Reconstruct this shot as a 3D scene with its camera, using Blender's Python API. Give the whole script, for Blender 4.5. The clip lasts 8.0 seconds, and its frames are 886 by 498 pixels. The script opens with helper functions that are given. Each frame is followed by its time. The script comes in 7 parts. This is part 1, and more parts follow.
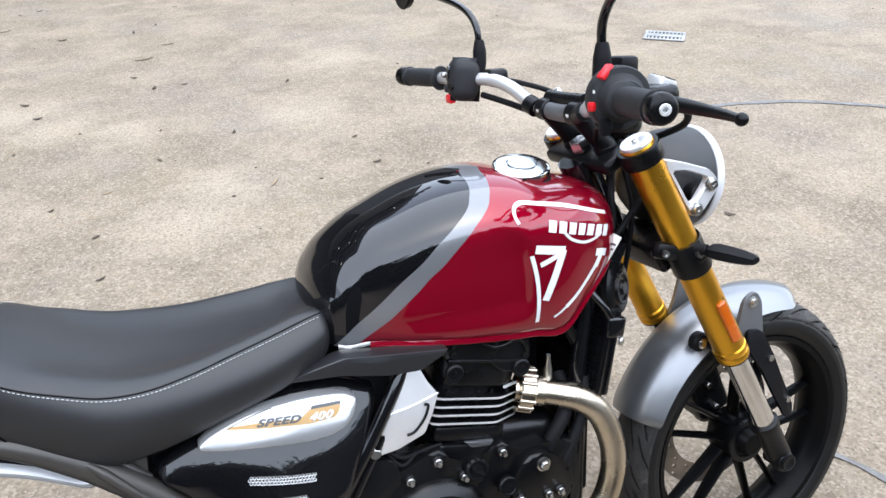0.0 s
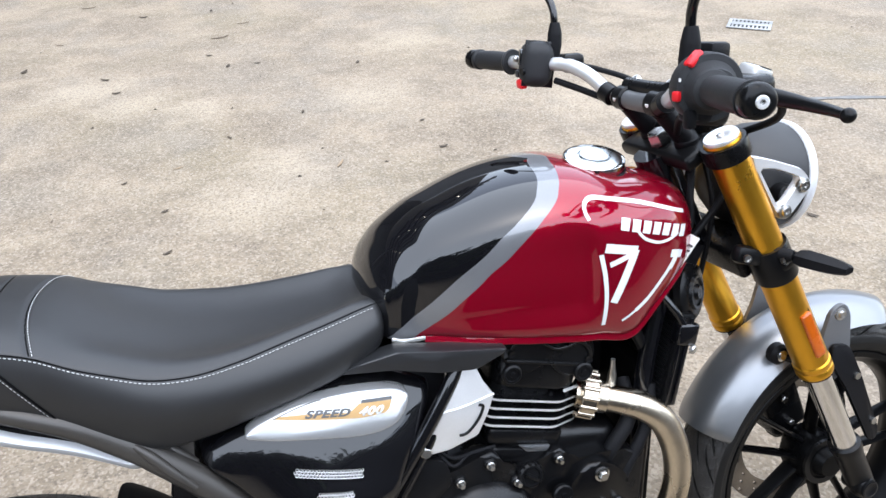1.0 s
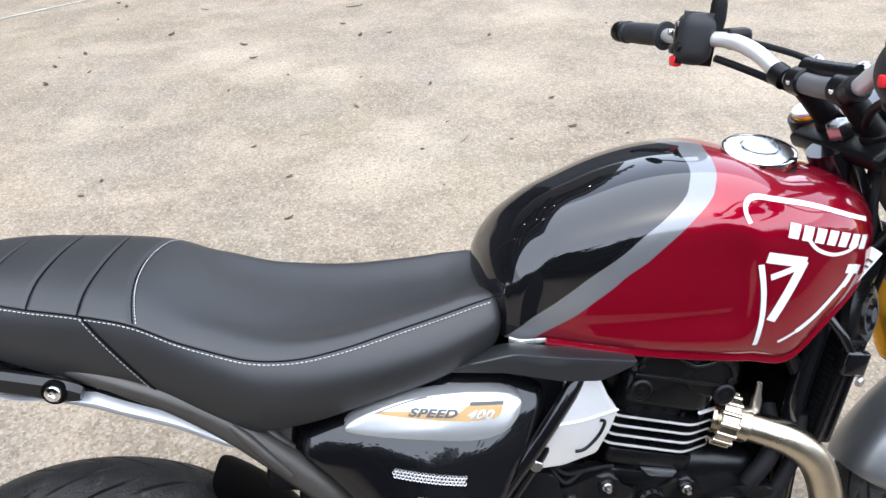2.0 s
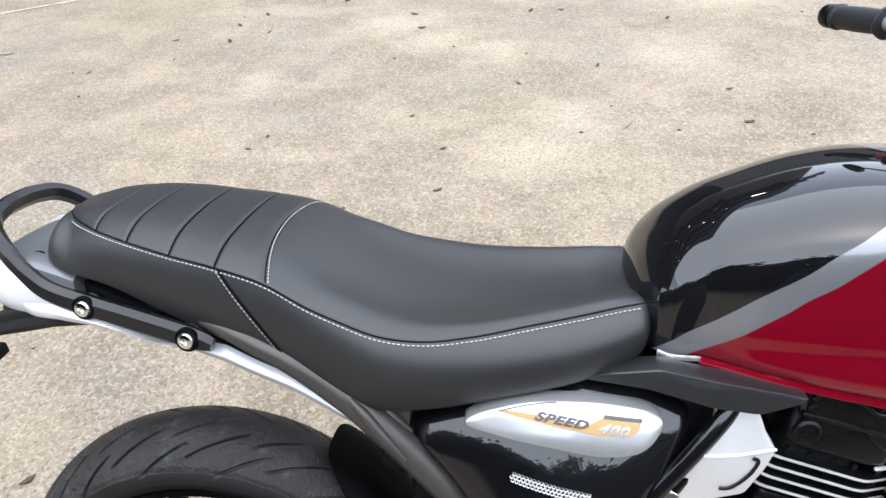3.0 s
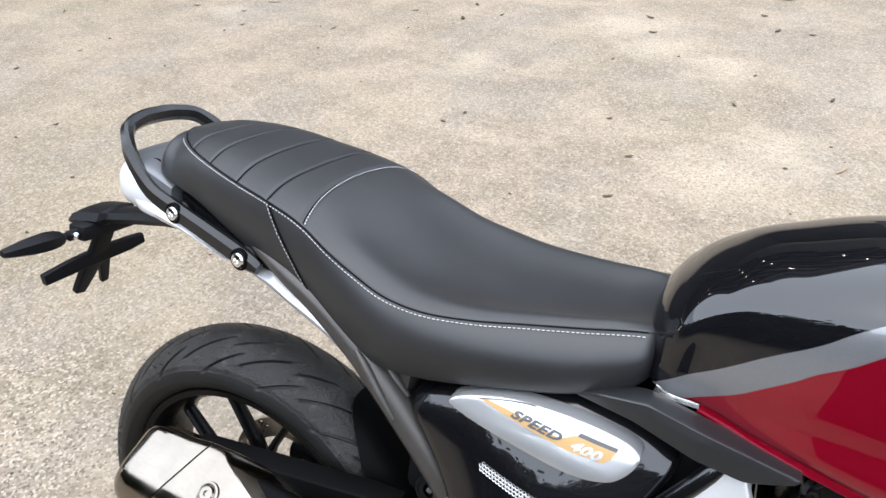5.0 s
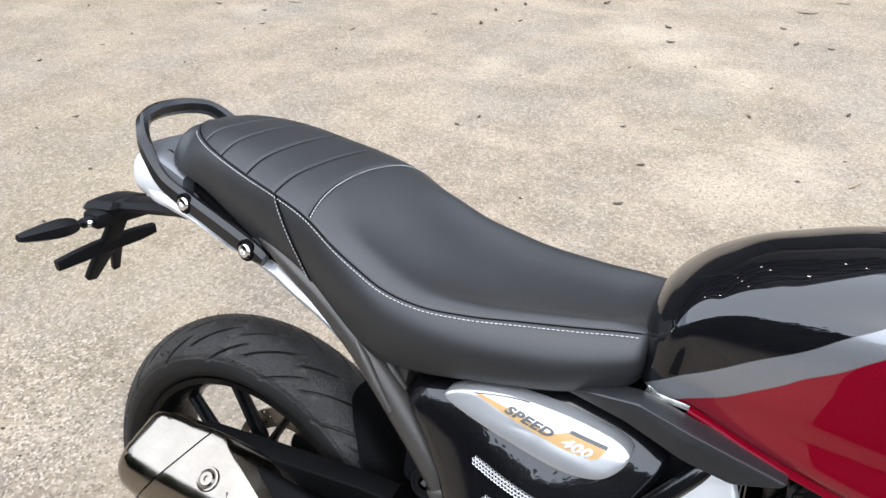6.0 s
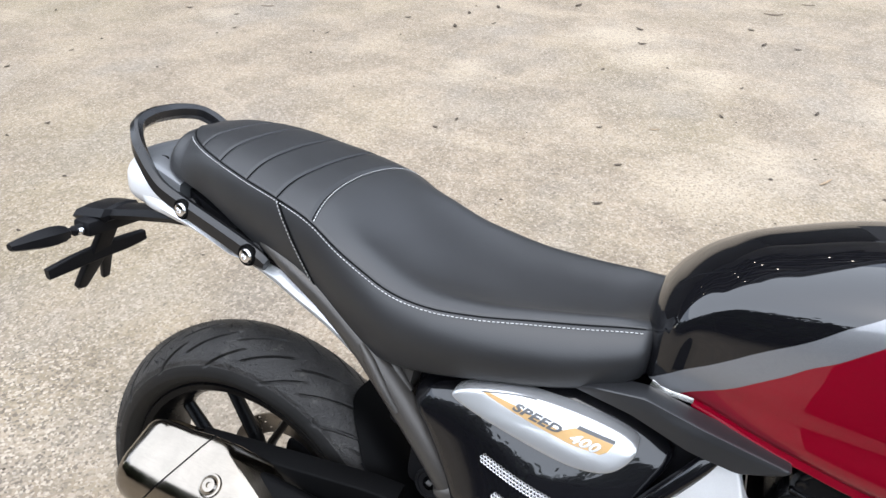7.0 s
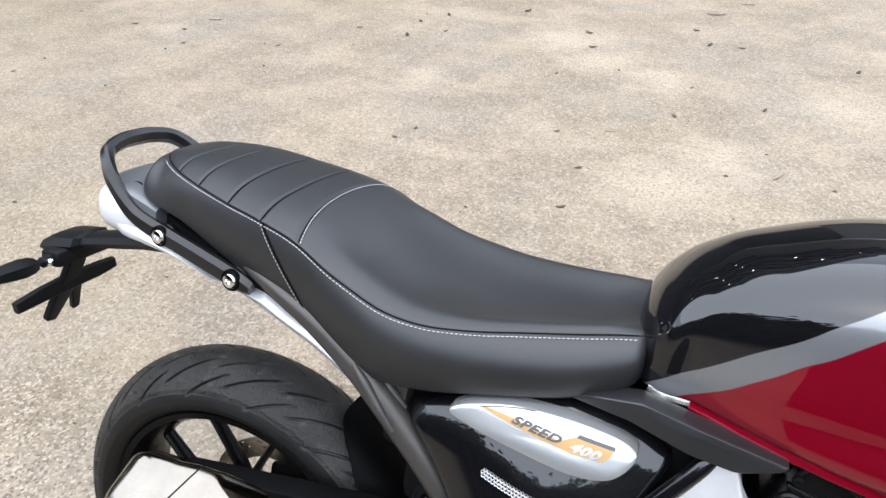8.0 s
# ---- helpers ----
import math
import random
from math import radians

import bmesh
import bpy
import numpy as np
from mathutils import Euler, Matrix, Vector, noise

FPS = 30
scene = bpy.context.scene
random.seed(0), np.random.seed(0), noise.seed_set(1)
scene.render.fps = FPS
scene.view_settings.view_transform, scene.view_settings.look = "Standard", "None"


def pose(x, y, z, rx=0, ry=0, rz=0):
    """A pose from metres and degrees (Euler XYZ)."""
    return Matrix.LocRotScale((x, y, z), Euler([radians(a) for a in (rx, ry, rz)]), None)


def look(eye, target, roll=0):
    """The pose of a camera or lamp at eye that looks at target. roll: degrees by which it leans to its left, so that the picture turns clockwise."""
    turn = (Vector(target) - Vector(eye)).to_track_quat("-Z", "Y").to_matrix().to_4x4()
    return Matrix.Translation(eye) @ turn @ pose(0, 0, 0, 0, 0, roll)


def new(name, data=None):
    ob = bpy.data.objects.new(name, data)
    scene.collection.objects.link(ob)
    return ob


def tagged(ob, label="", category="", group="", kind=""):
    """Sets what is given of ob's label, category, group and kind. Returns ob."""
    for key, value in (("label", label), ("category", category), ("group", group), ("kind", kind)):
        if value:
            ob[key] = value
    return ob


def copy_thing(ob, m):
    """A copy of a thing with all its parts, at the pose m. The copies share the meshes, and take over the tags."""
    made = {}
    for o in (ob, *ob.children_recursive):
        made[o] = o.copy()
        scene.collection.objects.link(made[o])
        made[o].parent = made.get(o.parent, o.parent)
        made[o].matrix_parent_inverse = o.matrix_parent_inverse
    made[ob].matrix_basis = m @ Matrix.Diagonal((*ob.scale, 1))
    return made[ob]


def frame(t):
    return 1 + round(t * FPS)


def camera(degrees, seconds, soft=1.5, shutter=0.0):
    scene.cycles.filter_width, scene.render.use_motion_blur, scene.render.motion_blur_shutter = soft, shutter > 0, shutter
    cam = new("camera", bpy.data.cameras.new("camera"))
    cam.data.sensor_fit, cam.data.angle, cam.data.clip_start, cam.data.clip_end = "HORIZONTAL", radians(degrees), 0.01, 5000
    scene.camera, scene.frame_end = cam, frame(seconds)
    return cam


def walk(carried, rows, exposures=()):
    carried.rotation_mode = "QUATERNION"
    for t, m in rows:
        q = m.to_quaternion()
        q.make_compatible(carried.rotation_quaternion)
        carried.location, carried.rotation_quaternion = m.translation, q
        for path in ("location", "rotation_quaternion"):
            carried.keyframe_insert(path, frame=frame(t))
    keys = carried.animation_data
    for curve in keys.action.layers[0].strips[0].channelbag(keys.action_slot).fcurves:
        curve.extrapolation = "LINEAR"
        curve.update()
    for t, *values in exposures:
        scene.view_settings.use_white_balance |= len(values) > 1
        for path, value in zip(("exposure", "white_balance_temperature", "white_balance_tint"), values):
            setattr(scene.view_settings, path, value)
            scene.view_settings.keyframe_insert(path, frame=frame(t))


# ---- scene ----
cam = camera(62.92, 8.0, soft=1.5)
# seconds, eye, the point looked at, roll
ROWS = [
    (0, (0.4062, -0.6999, 1.3946), (0.9037, 0.4873, 0.6244), -1.72),
    (0.5, (0.4137, -0.6846, 1.3861), (0.8516, 0.5191, 0.6057), -1.84),
    (1, (0.4244, -0.6550, 1.3761), (0.7948, 0.5640, 0.5843), -2.12),
    (1.5, (0.4346, -0.6121, 1.3580), (0.6988, 0.6246, 0.5514), -2.71),
    (2.8, (0.4298, -0.5162, 1.3150), (0.3245, 0.7232, 0.4766), -4.56),
    (3, (0.4337, -0.5096, 1.3093), (0.2669, 0.7220, 0.4695), -4.55),
    (3.5, (0.4679, -0.4911, 1.2997), (0.1488, 0.7093, 0.4588), -4.58),
    (4, (0.5216, -0.4809, 1.2975), (0.0935, 0.6863, 0.4582), -4.03),
    (4.5, (0.5891, -0.4797, 1.2954), (0.0625, 0.6504, 0.4613), -3.31),
    (4.7, (0.6100, -0.4805, 1.2970), (0.0547, 0.6372, 0.4649), -3.02),
    (6, (0.6526, -0.4927, 1.3019), (0.0496, 0.6070, 0.4790), -0.96),
    (6.5, (0.6380, -0.5050, 1.3041), (0.0554, 0.6066, 0.4826), -0.59),
    (7, (0.6241, -0.5169, 1.3061), (0.0714, 0.6117, 0.4871), -0.50),
    (7.5, (0.6074, -0.5254, 1.3120), (0.0942, 0.6242, 0.4963), -0.70),
    (8, (0.5870, -0.5251, 1.3152), (0.1137, 0.6457, 0.5058), -0.98),
]
walk(cam, [(t, look(eye, aim, roll)) for t, eye, aim, roll in ROWS],
     exposures=[(0, 2.24, 6620, 10), (1.7, 2.35, 6620, 10), (3, 2.40, 6830, 10), (8, 2.34, 6830, 10)])

# ---------------------------------------------------------------- light
SUN_UP, SUN_ROUND = 80.0, 180.0          # degrees: height, compass turn
world = bpy.data.worlds.new("sky")
scene.world = world
world.use_nodes = True
wn = world.node_tree
sky = wn.nodes.new("ShaderNodeTexSky")
sky.sky_type = 'NISHITA'
sky.sun_disc = False
sky.sun_elevation = radians(SUN_UP)
sky.sun_rotation = radians(SUN_ROUND)
sky.air_density, sky.dust_density, sky.ozone_density = 1.0, 0.6, 1.5
# under thin cloud the blue is washed out
hsv = wn.nodes.new("ShaderNodeHueSaturation")
hsv.inputs["Saturation"].default_value = 0.55
wn.links.new(sky.outputs[0], hsv.inputs["Color"])
wn.links.new(hsv.outputs[0], wn.nodes["Background"].inputs["Color"])
wn.nodes["Background"].inputs["Strength"].default_value = 0.15

sun_data = bpy.data.lights.new("sun", 'SUN')
sun_data.energy = 1.15
sun_data.angle = radians(125)
sun_data.color = (0.84, 0.92, 1.0)
sun = new("sun", sun_data)
_az = radians(SUN_ROUND)
sun_dir = Vector((math.sin(_az) * math.cos(radians(SUN_UP)), math.cos(_az) * math.cos(radians(SUN_UP)), math.sin(radians(SUN_UP))))
sun.matrix_world = look(sun_dir * 30, (0, 0, 0))

# ---------------------------------------------------------------- materials
def node_mat(name):
    m = bpy.data.materials.new(name)
    m.use_nodes = True
    return m, m.node_tree, m.node_tree.nodes["Principled BSDF"]


def add_noise(nt, scale, detail=4.0, rough=0.6, coords="Object", stretch=None):
    tc = nt.nodes.new("ShaderNodeTexCoord")
    n = nt.nodes.new("ShaderNodeTexNoise")
    n.inputs["Scale"].default_value, n.inputs["Detail"].default_value, n.inputs["Roughness"].default_value = scale, detail, rough
    src = tc.outputs[coords]
    if stretch:
        mp = nt.nodes.new("ShaderNodeMapping")
        mp.inputs["Scale"].default_value = stretch
        nt.links.new(src, mp.inputs["Vector"])
        src = mp.outputs[0]
    nt.links.new(src, n.inputs["Vector"])
    return n.outputs["Fac"]


def remap(nt, fac, a, b, lo=0.35, hi=0.65):
    r = nt.nodes.new("ShaderNodeMapRange")
    r.inputs["From Min"].default_value, r.inputs["From Max"].default_value = lo, hi
    r.inputs["To Min"].default_value, r.inputs["To Max"].default_value = a, b
    nt.links.new(fac, r.inputs["Value"])
    return r.outputs[0]


def mix_rgb(nt, fac, a, b, blend='MIX'):
    x = nt.nodes.new("ShaderNodeMix")
    x.data_type, x.blend_type = 'RGBA', blend
    for sock, val in ((x.inputs[0], fac), (x.inputs[6], a), (x.inputs[7], b)):
        if isinstance(val, bpy.types.NodeSocket):
            nt.links.new(val, sock)
        elif isinstance(val, tuple):
            sock.default_value = (*val, 1.0)
        else:
            sock.default_value = val
    return x.outputs[2]


def bump(nt, bs, height, strength, dist):
    b = nt.nodes.new("ShaderNodeBump")
    b.inputs["Strength"].default_value, b.inputs["Distance"].default_value = strength, dist
    nt.links.new(height, b.inputs["Height"])
    nt.links.new(b.outputs[0], bs.inputs["Normal"])


def surface(name, rgb, rough, metal=0.0, coat=0.0, vary=0.12, big=6.0, grain=180.0, bump_mm=0.0, rough_vary=0.08, stretch=None, spec=0.5):
    """A plain surface with broad and fine variation of colour, gloss and relief."""
    m, nt, bs = node_mat(name)
    broad = add_noise(nt, big, 5.0)
    fine = add_noise(nt, grain, 3.0, stretch=stretch)
    dark = tuple(c * (1 - vary) for c in rgb)
    light = tuple(min(1.0, c * (1 + vary)) for c in rgb)
    col = mix_rgb(nt, remap(nt, broad, 0, 1), dark, light)
    col = mix_rgb(nt, remap(nt, fine, 0.0, vary * 1.5), col, tuple(c * 0.6 for c in rgb))
    nt.links.new(col, bs.inputs["Base Color"])
    bs.inputs["Metallic"].default_value = metal
    bs.inputs["Coat Weight"].default_value = coat
    bs.inputs["Coat Roughness"].default_value = 0.03
    bs.inputs["Coat IOR"].default_value = 1.48
    bs.inputs["Specular IOR Level"].default_value = spec
    nt.links.new(remap(nt, broad, max(0.02, rough - rough_vary), rough + rough_vary), bs.inputs["Roughness"])
    if bump_mm:
        bump(nt, bs, fine, 0.6, bump_mm / 1000)
    return m


M_SEAT = surface("seat_vinyl", (0.0165, 0.0168, 0.0178), 0.44, vary=0.10, grain=900, bump_mm=0.30, rough_vary=0.03, spec=0.46)
M_PLASTIC = surface("black_grained_plastic", (0.006, 0.006, 0.007), 0.44, vary=0.15, grain=1400, bump_mm=0.25, spec=0.12)
M_PLASTIC_GREY = surface("dark_grey_satin_plastic", (0.014, 0.0145, 0.016), 0.42, vary=0.10, grain=1200, bump_mm=0.2)
M_MATT = surface("matt_black_plastic", (0.0024, 0.0024, 0.0026), 0.55, vary=0.15, grain=1400, bump_mm=0.2, spec=0.05)
M_GLOSS = surface("black_gloss_paint", (0.003, 0.003, 0.004), 0.30, coat=1.0, vary=0.15, rough_vary=0.02, spec=0.1)
M_BLACK_SATIN = surface("black_satin_metal", (0.005, 0.005, 0.0055), 0.30, vary=0.2, grain=500, bump_mm=0.1, spec=0.18)
M_WHEEL = surface("black_wheel_paint", (0.003, 0.003, 0.0033), 0.30, vary=0.2, grain=500, bump_mm=0.1, spec=0.08)
M_ENGINE = surface("black_cast_engine_paint", (0.0035, 0.0035, 0.004), 0.25, vary=0.25, grain=700, bump_mm=0.4, spec=0.32)
M_TUBE = surface("dark_bronze_frame_paint", (0.058, 0.053, 0.048), 0.42, metal=0.35, vary=0.10, grain=900, bump_mm=0.15)
M_SILVER = surface("silver_metallic_paint", (0.66, 0.668, 0.685), 0.38, metal=0.2, coat=0.5, vary=0.05, grain=2500, rough_vary=0.03)
M_SATIN_ALU = surface("satin_aluminium", (0.78, 0.78, 0.78), 0.38, metal=0.6, vary=0.06, grain=600, bump_mm=0.1)
M_BADGE = surface("satin_silver_badge", (0.50, 0.505, 0.51), 0.22, metal=0.70, vary=0.02, grain=1500, rough_vary=0.02)
M_CHROME = surface("chrome", (0.82, 0.82, 0.83), 0.08, metal=1.0, vary=0.02, rough_vary=0.03)
M_CAP = surface("polished_cap_chrome", (0.66, 0.675, 0.67), 0.10, metal=1.0, vary=0.03, rough_vary=0.03)
M_BAR = surface("silver_bar_paint", (0.55, 0.55, 0.545), 0.40, metal=0.6, vary=0.06, grain=700)
# the tail's silver toned darker, for how the fender is lit
M_FENDER = surface("silver_paint_darkened", (0.225, 0.232, 0.243), 0.36, metal=0.8, coat=0.4, vary=0.05, grain=2500, rough_vary=0.03)
# tail silver darkened for the dark surroundings that the deck mirrors
M_DECK = surface("silver_deck_darkened", (0.13, 0.135, 0.142), 0.34, metal=0.4, vary=0.06, grain=1200)
M_STAY = surface("grey_satin_stay_paint", (0.11, 0.112, 0.116), 0.42, metal=0.3, vary=0.06, grain=1200)
M_STEEL = surface("machined_steel", (0.55, 0.54, 0.52), 0.28, metal=1.0, vary=0.12, grain=400)
M_BRUSHED = surface("brushed_stainless", (0.245, 0.220, 0.188), 0.19, metal=1.0, vary=0.12, big=16, grain=700, stretch=(0.08, 1, 1), bump_mm=0.02)
M_HEADER = surface("heat_tinted_stainless", (0.62, 0.54, 0.43), 0.26, metal=1.0, vary=0.12, big=9, grain=350, stretch=(0.2, 1, 0.2))
M_GOLD = surface("gold_anodised_aluminium", (0.80, 0.40, 0.035), 0.30, metal=0.92, vary=0.07, grain=700, rough_vary=0.04)
M_SIDEWALL = surface("smooth_sidewall_rubber", (0.0078, 0.0074, 0.0071), 0.52, vary=0.25, big=14, grain=900, bump_mm=0.25, spec=0.22)
M_RUBBER = surface("black_rubber", (0.006, 0.006, 0.007), 0.60, vary=0.2, grain=900, bump_mm=0.3, spec=0.15)
M_GRIP = surface("dark_grey_grained_rubber", (0.017, 0.0175, 0.019), 0.58, vary=0.12, grain=1000, bump_mm=0.3, spec=0.28)
M_AMBER = surface("amber_reflector_plastic", (0.46, 0.085, 0.003), 0.28, coat=0.4, vary=0.12, grain=300)
M_RED_SWITCH = surface("red_switch_plastic", (0.62, 0.010, 0.016), 0.35, vary=0.08)
M_WHITE = surface("white_decal", (0.72, 0.72, 0.72), 0.25, coat=0.6, vary=0.03)
M_THREAD = surface("pale_grey_thread", (0.54, 0.54, 0.53), 0.8, vary=0.1)
M_DECAL_GOLD = surface("pale_gold_decal", (0.40, 0.25, 0.105), 0.40, vary=0.05, spec=0.25)
M_DECAL_DARK = surface("dark_grey_decal", (0.05, 0.05, 0.05), 0.4, vary=0.05)
M_MESH = surface("silver_wire_mesh", (0.62, 0.62, 0.62), 0.4, metal=0.3, vary=0.08)
M_DISC = surface("brake_disc_steel", (0.36, 0.33, 0.30), 0.32, metal=1.0, vary=0.15, grain=300)
M_LENS = surface("smoked_lens", (0.01, 0.01, 0.011), 0.08, coat=1.0)
M_STICKER = surface("white_paper_sticker", (0.75, 0.74, 0.70), 0.5, vary=0.05)
M_RAIL = surface("black_satin_rail_paint", (0.006, 0.006, 0.0066), 0.28, vary=0.12, grain=1200, bump_mm=0.10, spec=0.42)
M_BOWL = surface("matt_graphite_paint", (0.012, 0.012, 0.013), 0.5, coat=0.0, vary=0.1, grain=2000)


def tyre_material():
    """Nearly new rubber, with scuffs and pale dust in the tread."""
    m, nt, bs = node_mat("tyre_rubber")
    broad = add_noise(nt, 9.0, 6.0, 0.65)
    fine = add_noise(nt, 260.0, 4.0)
    scuff = add_noise(nt, 38.0, 8.0, 0.75)
    col = mix_rgb(nt, remap(nt, broad, 0, 1), (0.0075, 0.0070, 0.0067), (0.0185, 0.0172, 0.0162))
    dust = add_noise(nt, 16.0, 5.0, 0.6)
    col = mix_rgb(nt, remap(nt, dust, 0, 0.7, 0.50, 0.68), col, (0.034, 0.032, 0.030))
    col = mix_rgb(nt, remap(nt, scuff, 0, 0.55, 0.56, 0.70), col, (0.110, 0.102, 0.090))
    nt.links.new(col, bs.inputs["Base Color"])
    nt.links.new(remap(nt, broad, 0.42, 0.62), bs.inputs["Roughness"])
    bs.inputs["Specular IOR Level"].default_value = 0.42
    h = nt.nodes.new("ShaderNodeMath")
    h.operation = 'ADD'
    nt.links.new(fine, h.inputs[0])
    nt.links.new(scuff, h.inputs[1])
    bump(nt, bs, h.outputs[0], 0.8, 0.0028)
    return m


M_TYRE = tyre_material()


def tank_material():
    """Black rear, grey band and candy red front, parted by a curved line that runs round the tank."""
    m, nt, bs = node_mat("tank_paint")
    tc = nt.nodes.new("ShaderNodeTexCoord")
    sep = nt.nodes.new("ShaderNodeSeparateXYZ")
    nt.links.new(tc.outputs["Object"], sep.inputs[0])

    def op(kind, a, b=0.0):
        n = nt.nodes.new("ShaderNodeMath")
        n.operation = kind
        for s, v in zip(n.inputs, (a, b)):
            if isinstance(v, bpy.types.NodeSocket):
                nt.links.new(v, s)
            else:
                s.default_value = v
        return n.outputs[0]

    # angle round the tank: 0 on top, 1 straight down
    ang = op('DIVIDE', op('ARCTAN2', op('ABSOLUTE', sep.outputs["Y"]), op('SUBTRACT', sep.outputs["Z"], 0.80)), math.pi)

    def line(points):
        c = nt.nodes.new("ShaderNodeFloatCurve")
        nt.links.new(ang, c.inputs["Value"])
        cur = c.mapping.curves[0]
        cur.points[0].location, cur.points[1].location = points[0], points[-1]
        for p in points[1:-1]:
            cur.points.new(*p)
        c.mapping.update()
        return c.outputs[0]

    edge_black, edge_red = line(TANK_BLACK_EDGE), line(TANK_RED_EDGE)

    def step(edge):
        r = nt.nodes.new("ShaderNodeMapRange")
        r.inputs["From Min"].default_value, r.inputs["From Max"].default_value = -0.0006, 0.0006
        nt.links.new(op('SUBTRACT', sep.outputs["X"], edge), r.inputs["Value"])
        return r.outputs[0]

    flake = add_noise(nt, 2600, 2.0)
    broad = add_noise(nt, 5.0, 3.0)
    red = mix_rgb(nt, remap(nt, flake, 0, 1), (0.195, 0.0004, 0.010), (0.255, 0.0007, 0.014))
    band = mix_rgb(nt, remap(nt, flake, 0, 1), (0.15, 0.154, 0.162), (0.20, 0.204, 0.212))
    black = mix_rgb(nt, remap(nt, broad, 0, 1), (0.004, 0.004, 0.005), (0.006, 0.006, 0.007))
    in_band, in_red = step(edge_black), step(edge_red)
    col = mix_rgb(nt, in_red, mix_rgb(nt, in_band, black, band), red)
    nt.links.new(col, bs.inputs["Base Color"])
    nt.links.new(op('MULTIPLY', in_band, 0.45), bs.inputs["Metallic"])
    bs.inputs["Roughness"].default_value = 0.35
    bs.inputs["Specular IOR Level"].default_value = 0.0
    bs.inputs["Coat Weight"].default_value = 1.0
    bs.inputs["Coat Roughness"].default_value = 0.015
    bs.inputs["Coat IOR"].default_value = 1.58
    wave = add_noise(nt, 240, 2.0)
    bump(nt, bs, wave, 0.05, 0.0001)
    return m


# share of the way round the tank, place along the bike
TANK_BLACK_EDGE = [(0.0, .821), (.04, .8120), (.166, .7975), (.204, .788), (.237, .777), (.28, .7475), (.308, .7225), (.333, .7045), (.384, .6645), (.42, .644), (.464, .622), (.527, .592), (.56, .579), (.7, .55), (1.0, .54)]
TANK_RED_EDGE = [(0.0, .850), (.045, .8430), (.183, .824), (.224, .813), (.25, .804), (.296, .774), (.338, .743), (.362, .727), (.39, .7055), (.418, .6905), (.456, .670), (.50, .6495), (.555, .622), (.585, .608), (.7, .57), (1.0, .56)]
M_TANK = tank_material()


# x, y, reach
PALE_PATCHES = [(-0.33, 3.84, .34), (-0.05, 3.49, .30), (0.26, 3.28, .22), (0.48, 2.08, .32), (1.18, 3.12, .34), (1.66, 4.10, .34), (0.62, 2.35, .26), (-0.9, 2.9, .24), (-1.62, 5.90, .20), (-2.80, 3.22, .20), (2.4, 2.6, .35)]
WORN_PATCHES = [(0.02, 2.95, .38), (-0.62, 3.20, .34), (0.55, 3.75, .40), (-2.6, 3.4, .45), (1.9, 0.45, .35), (-0.45, 2.45, .28)]
EXPOSED = (-0.92, 0.00, 0.54)            # x, y, reach


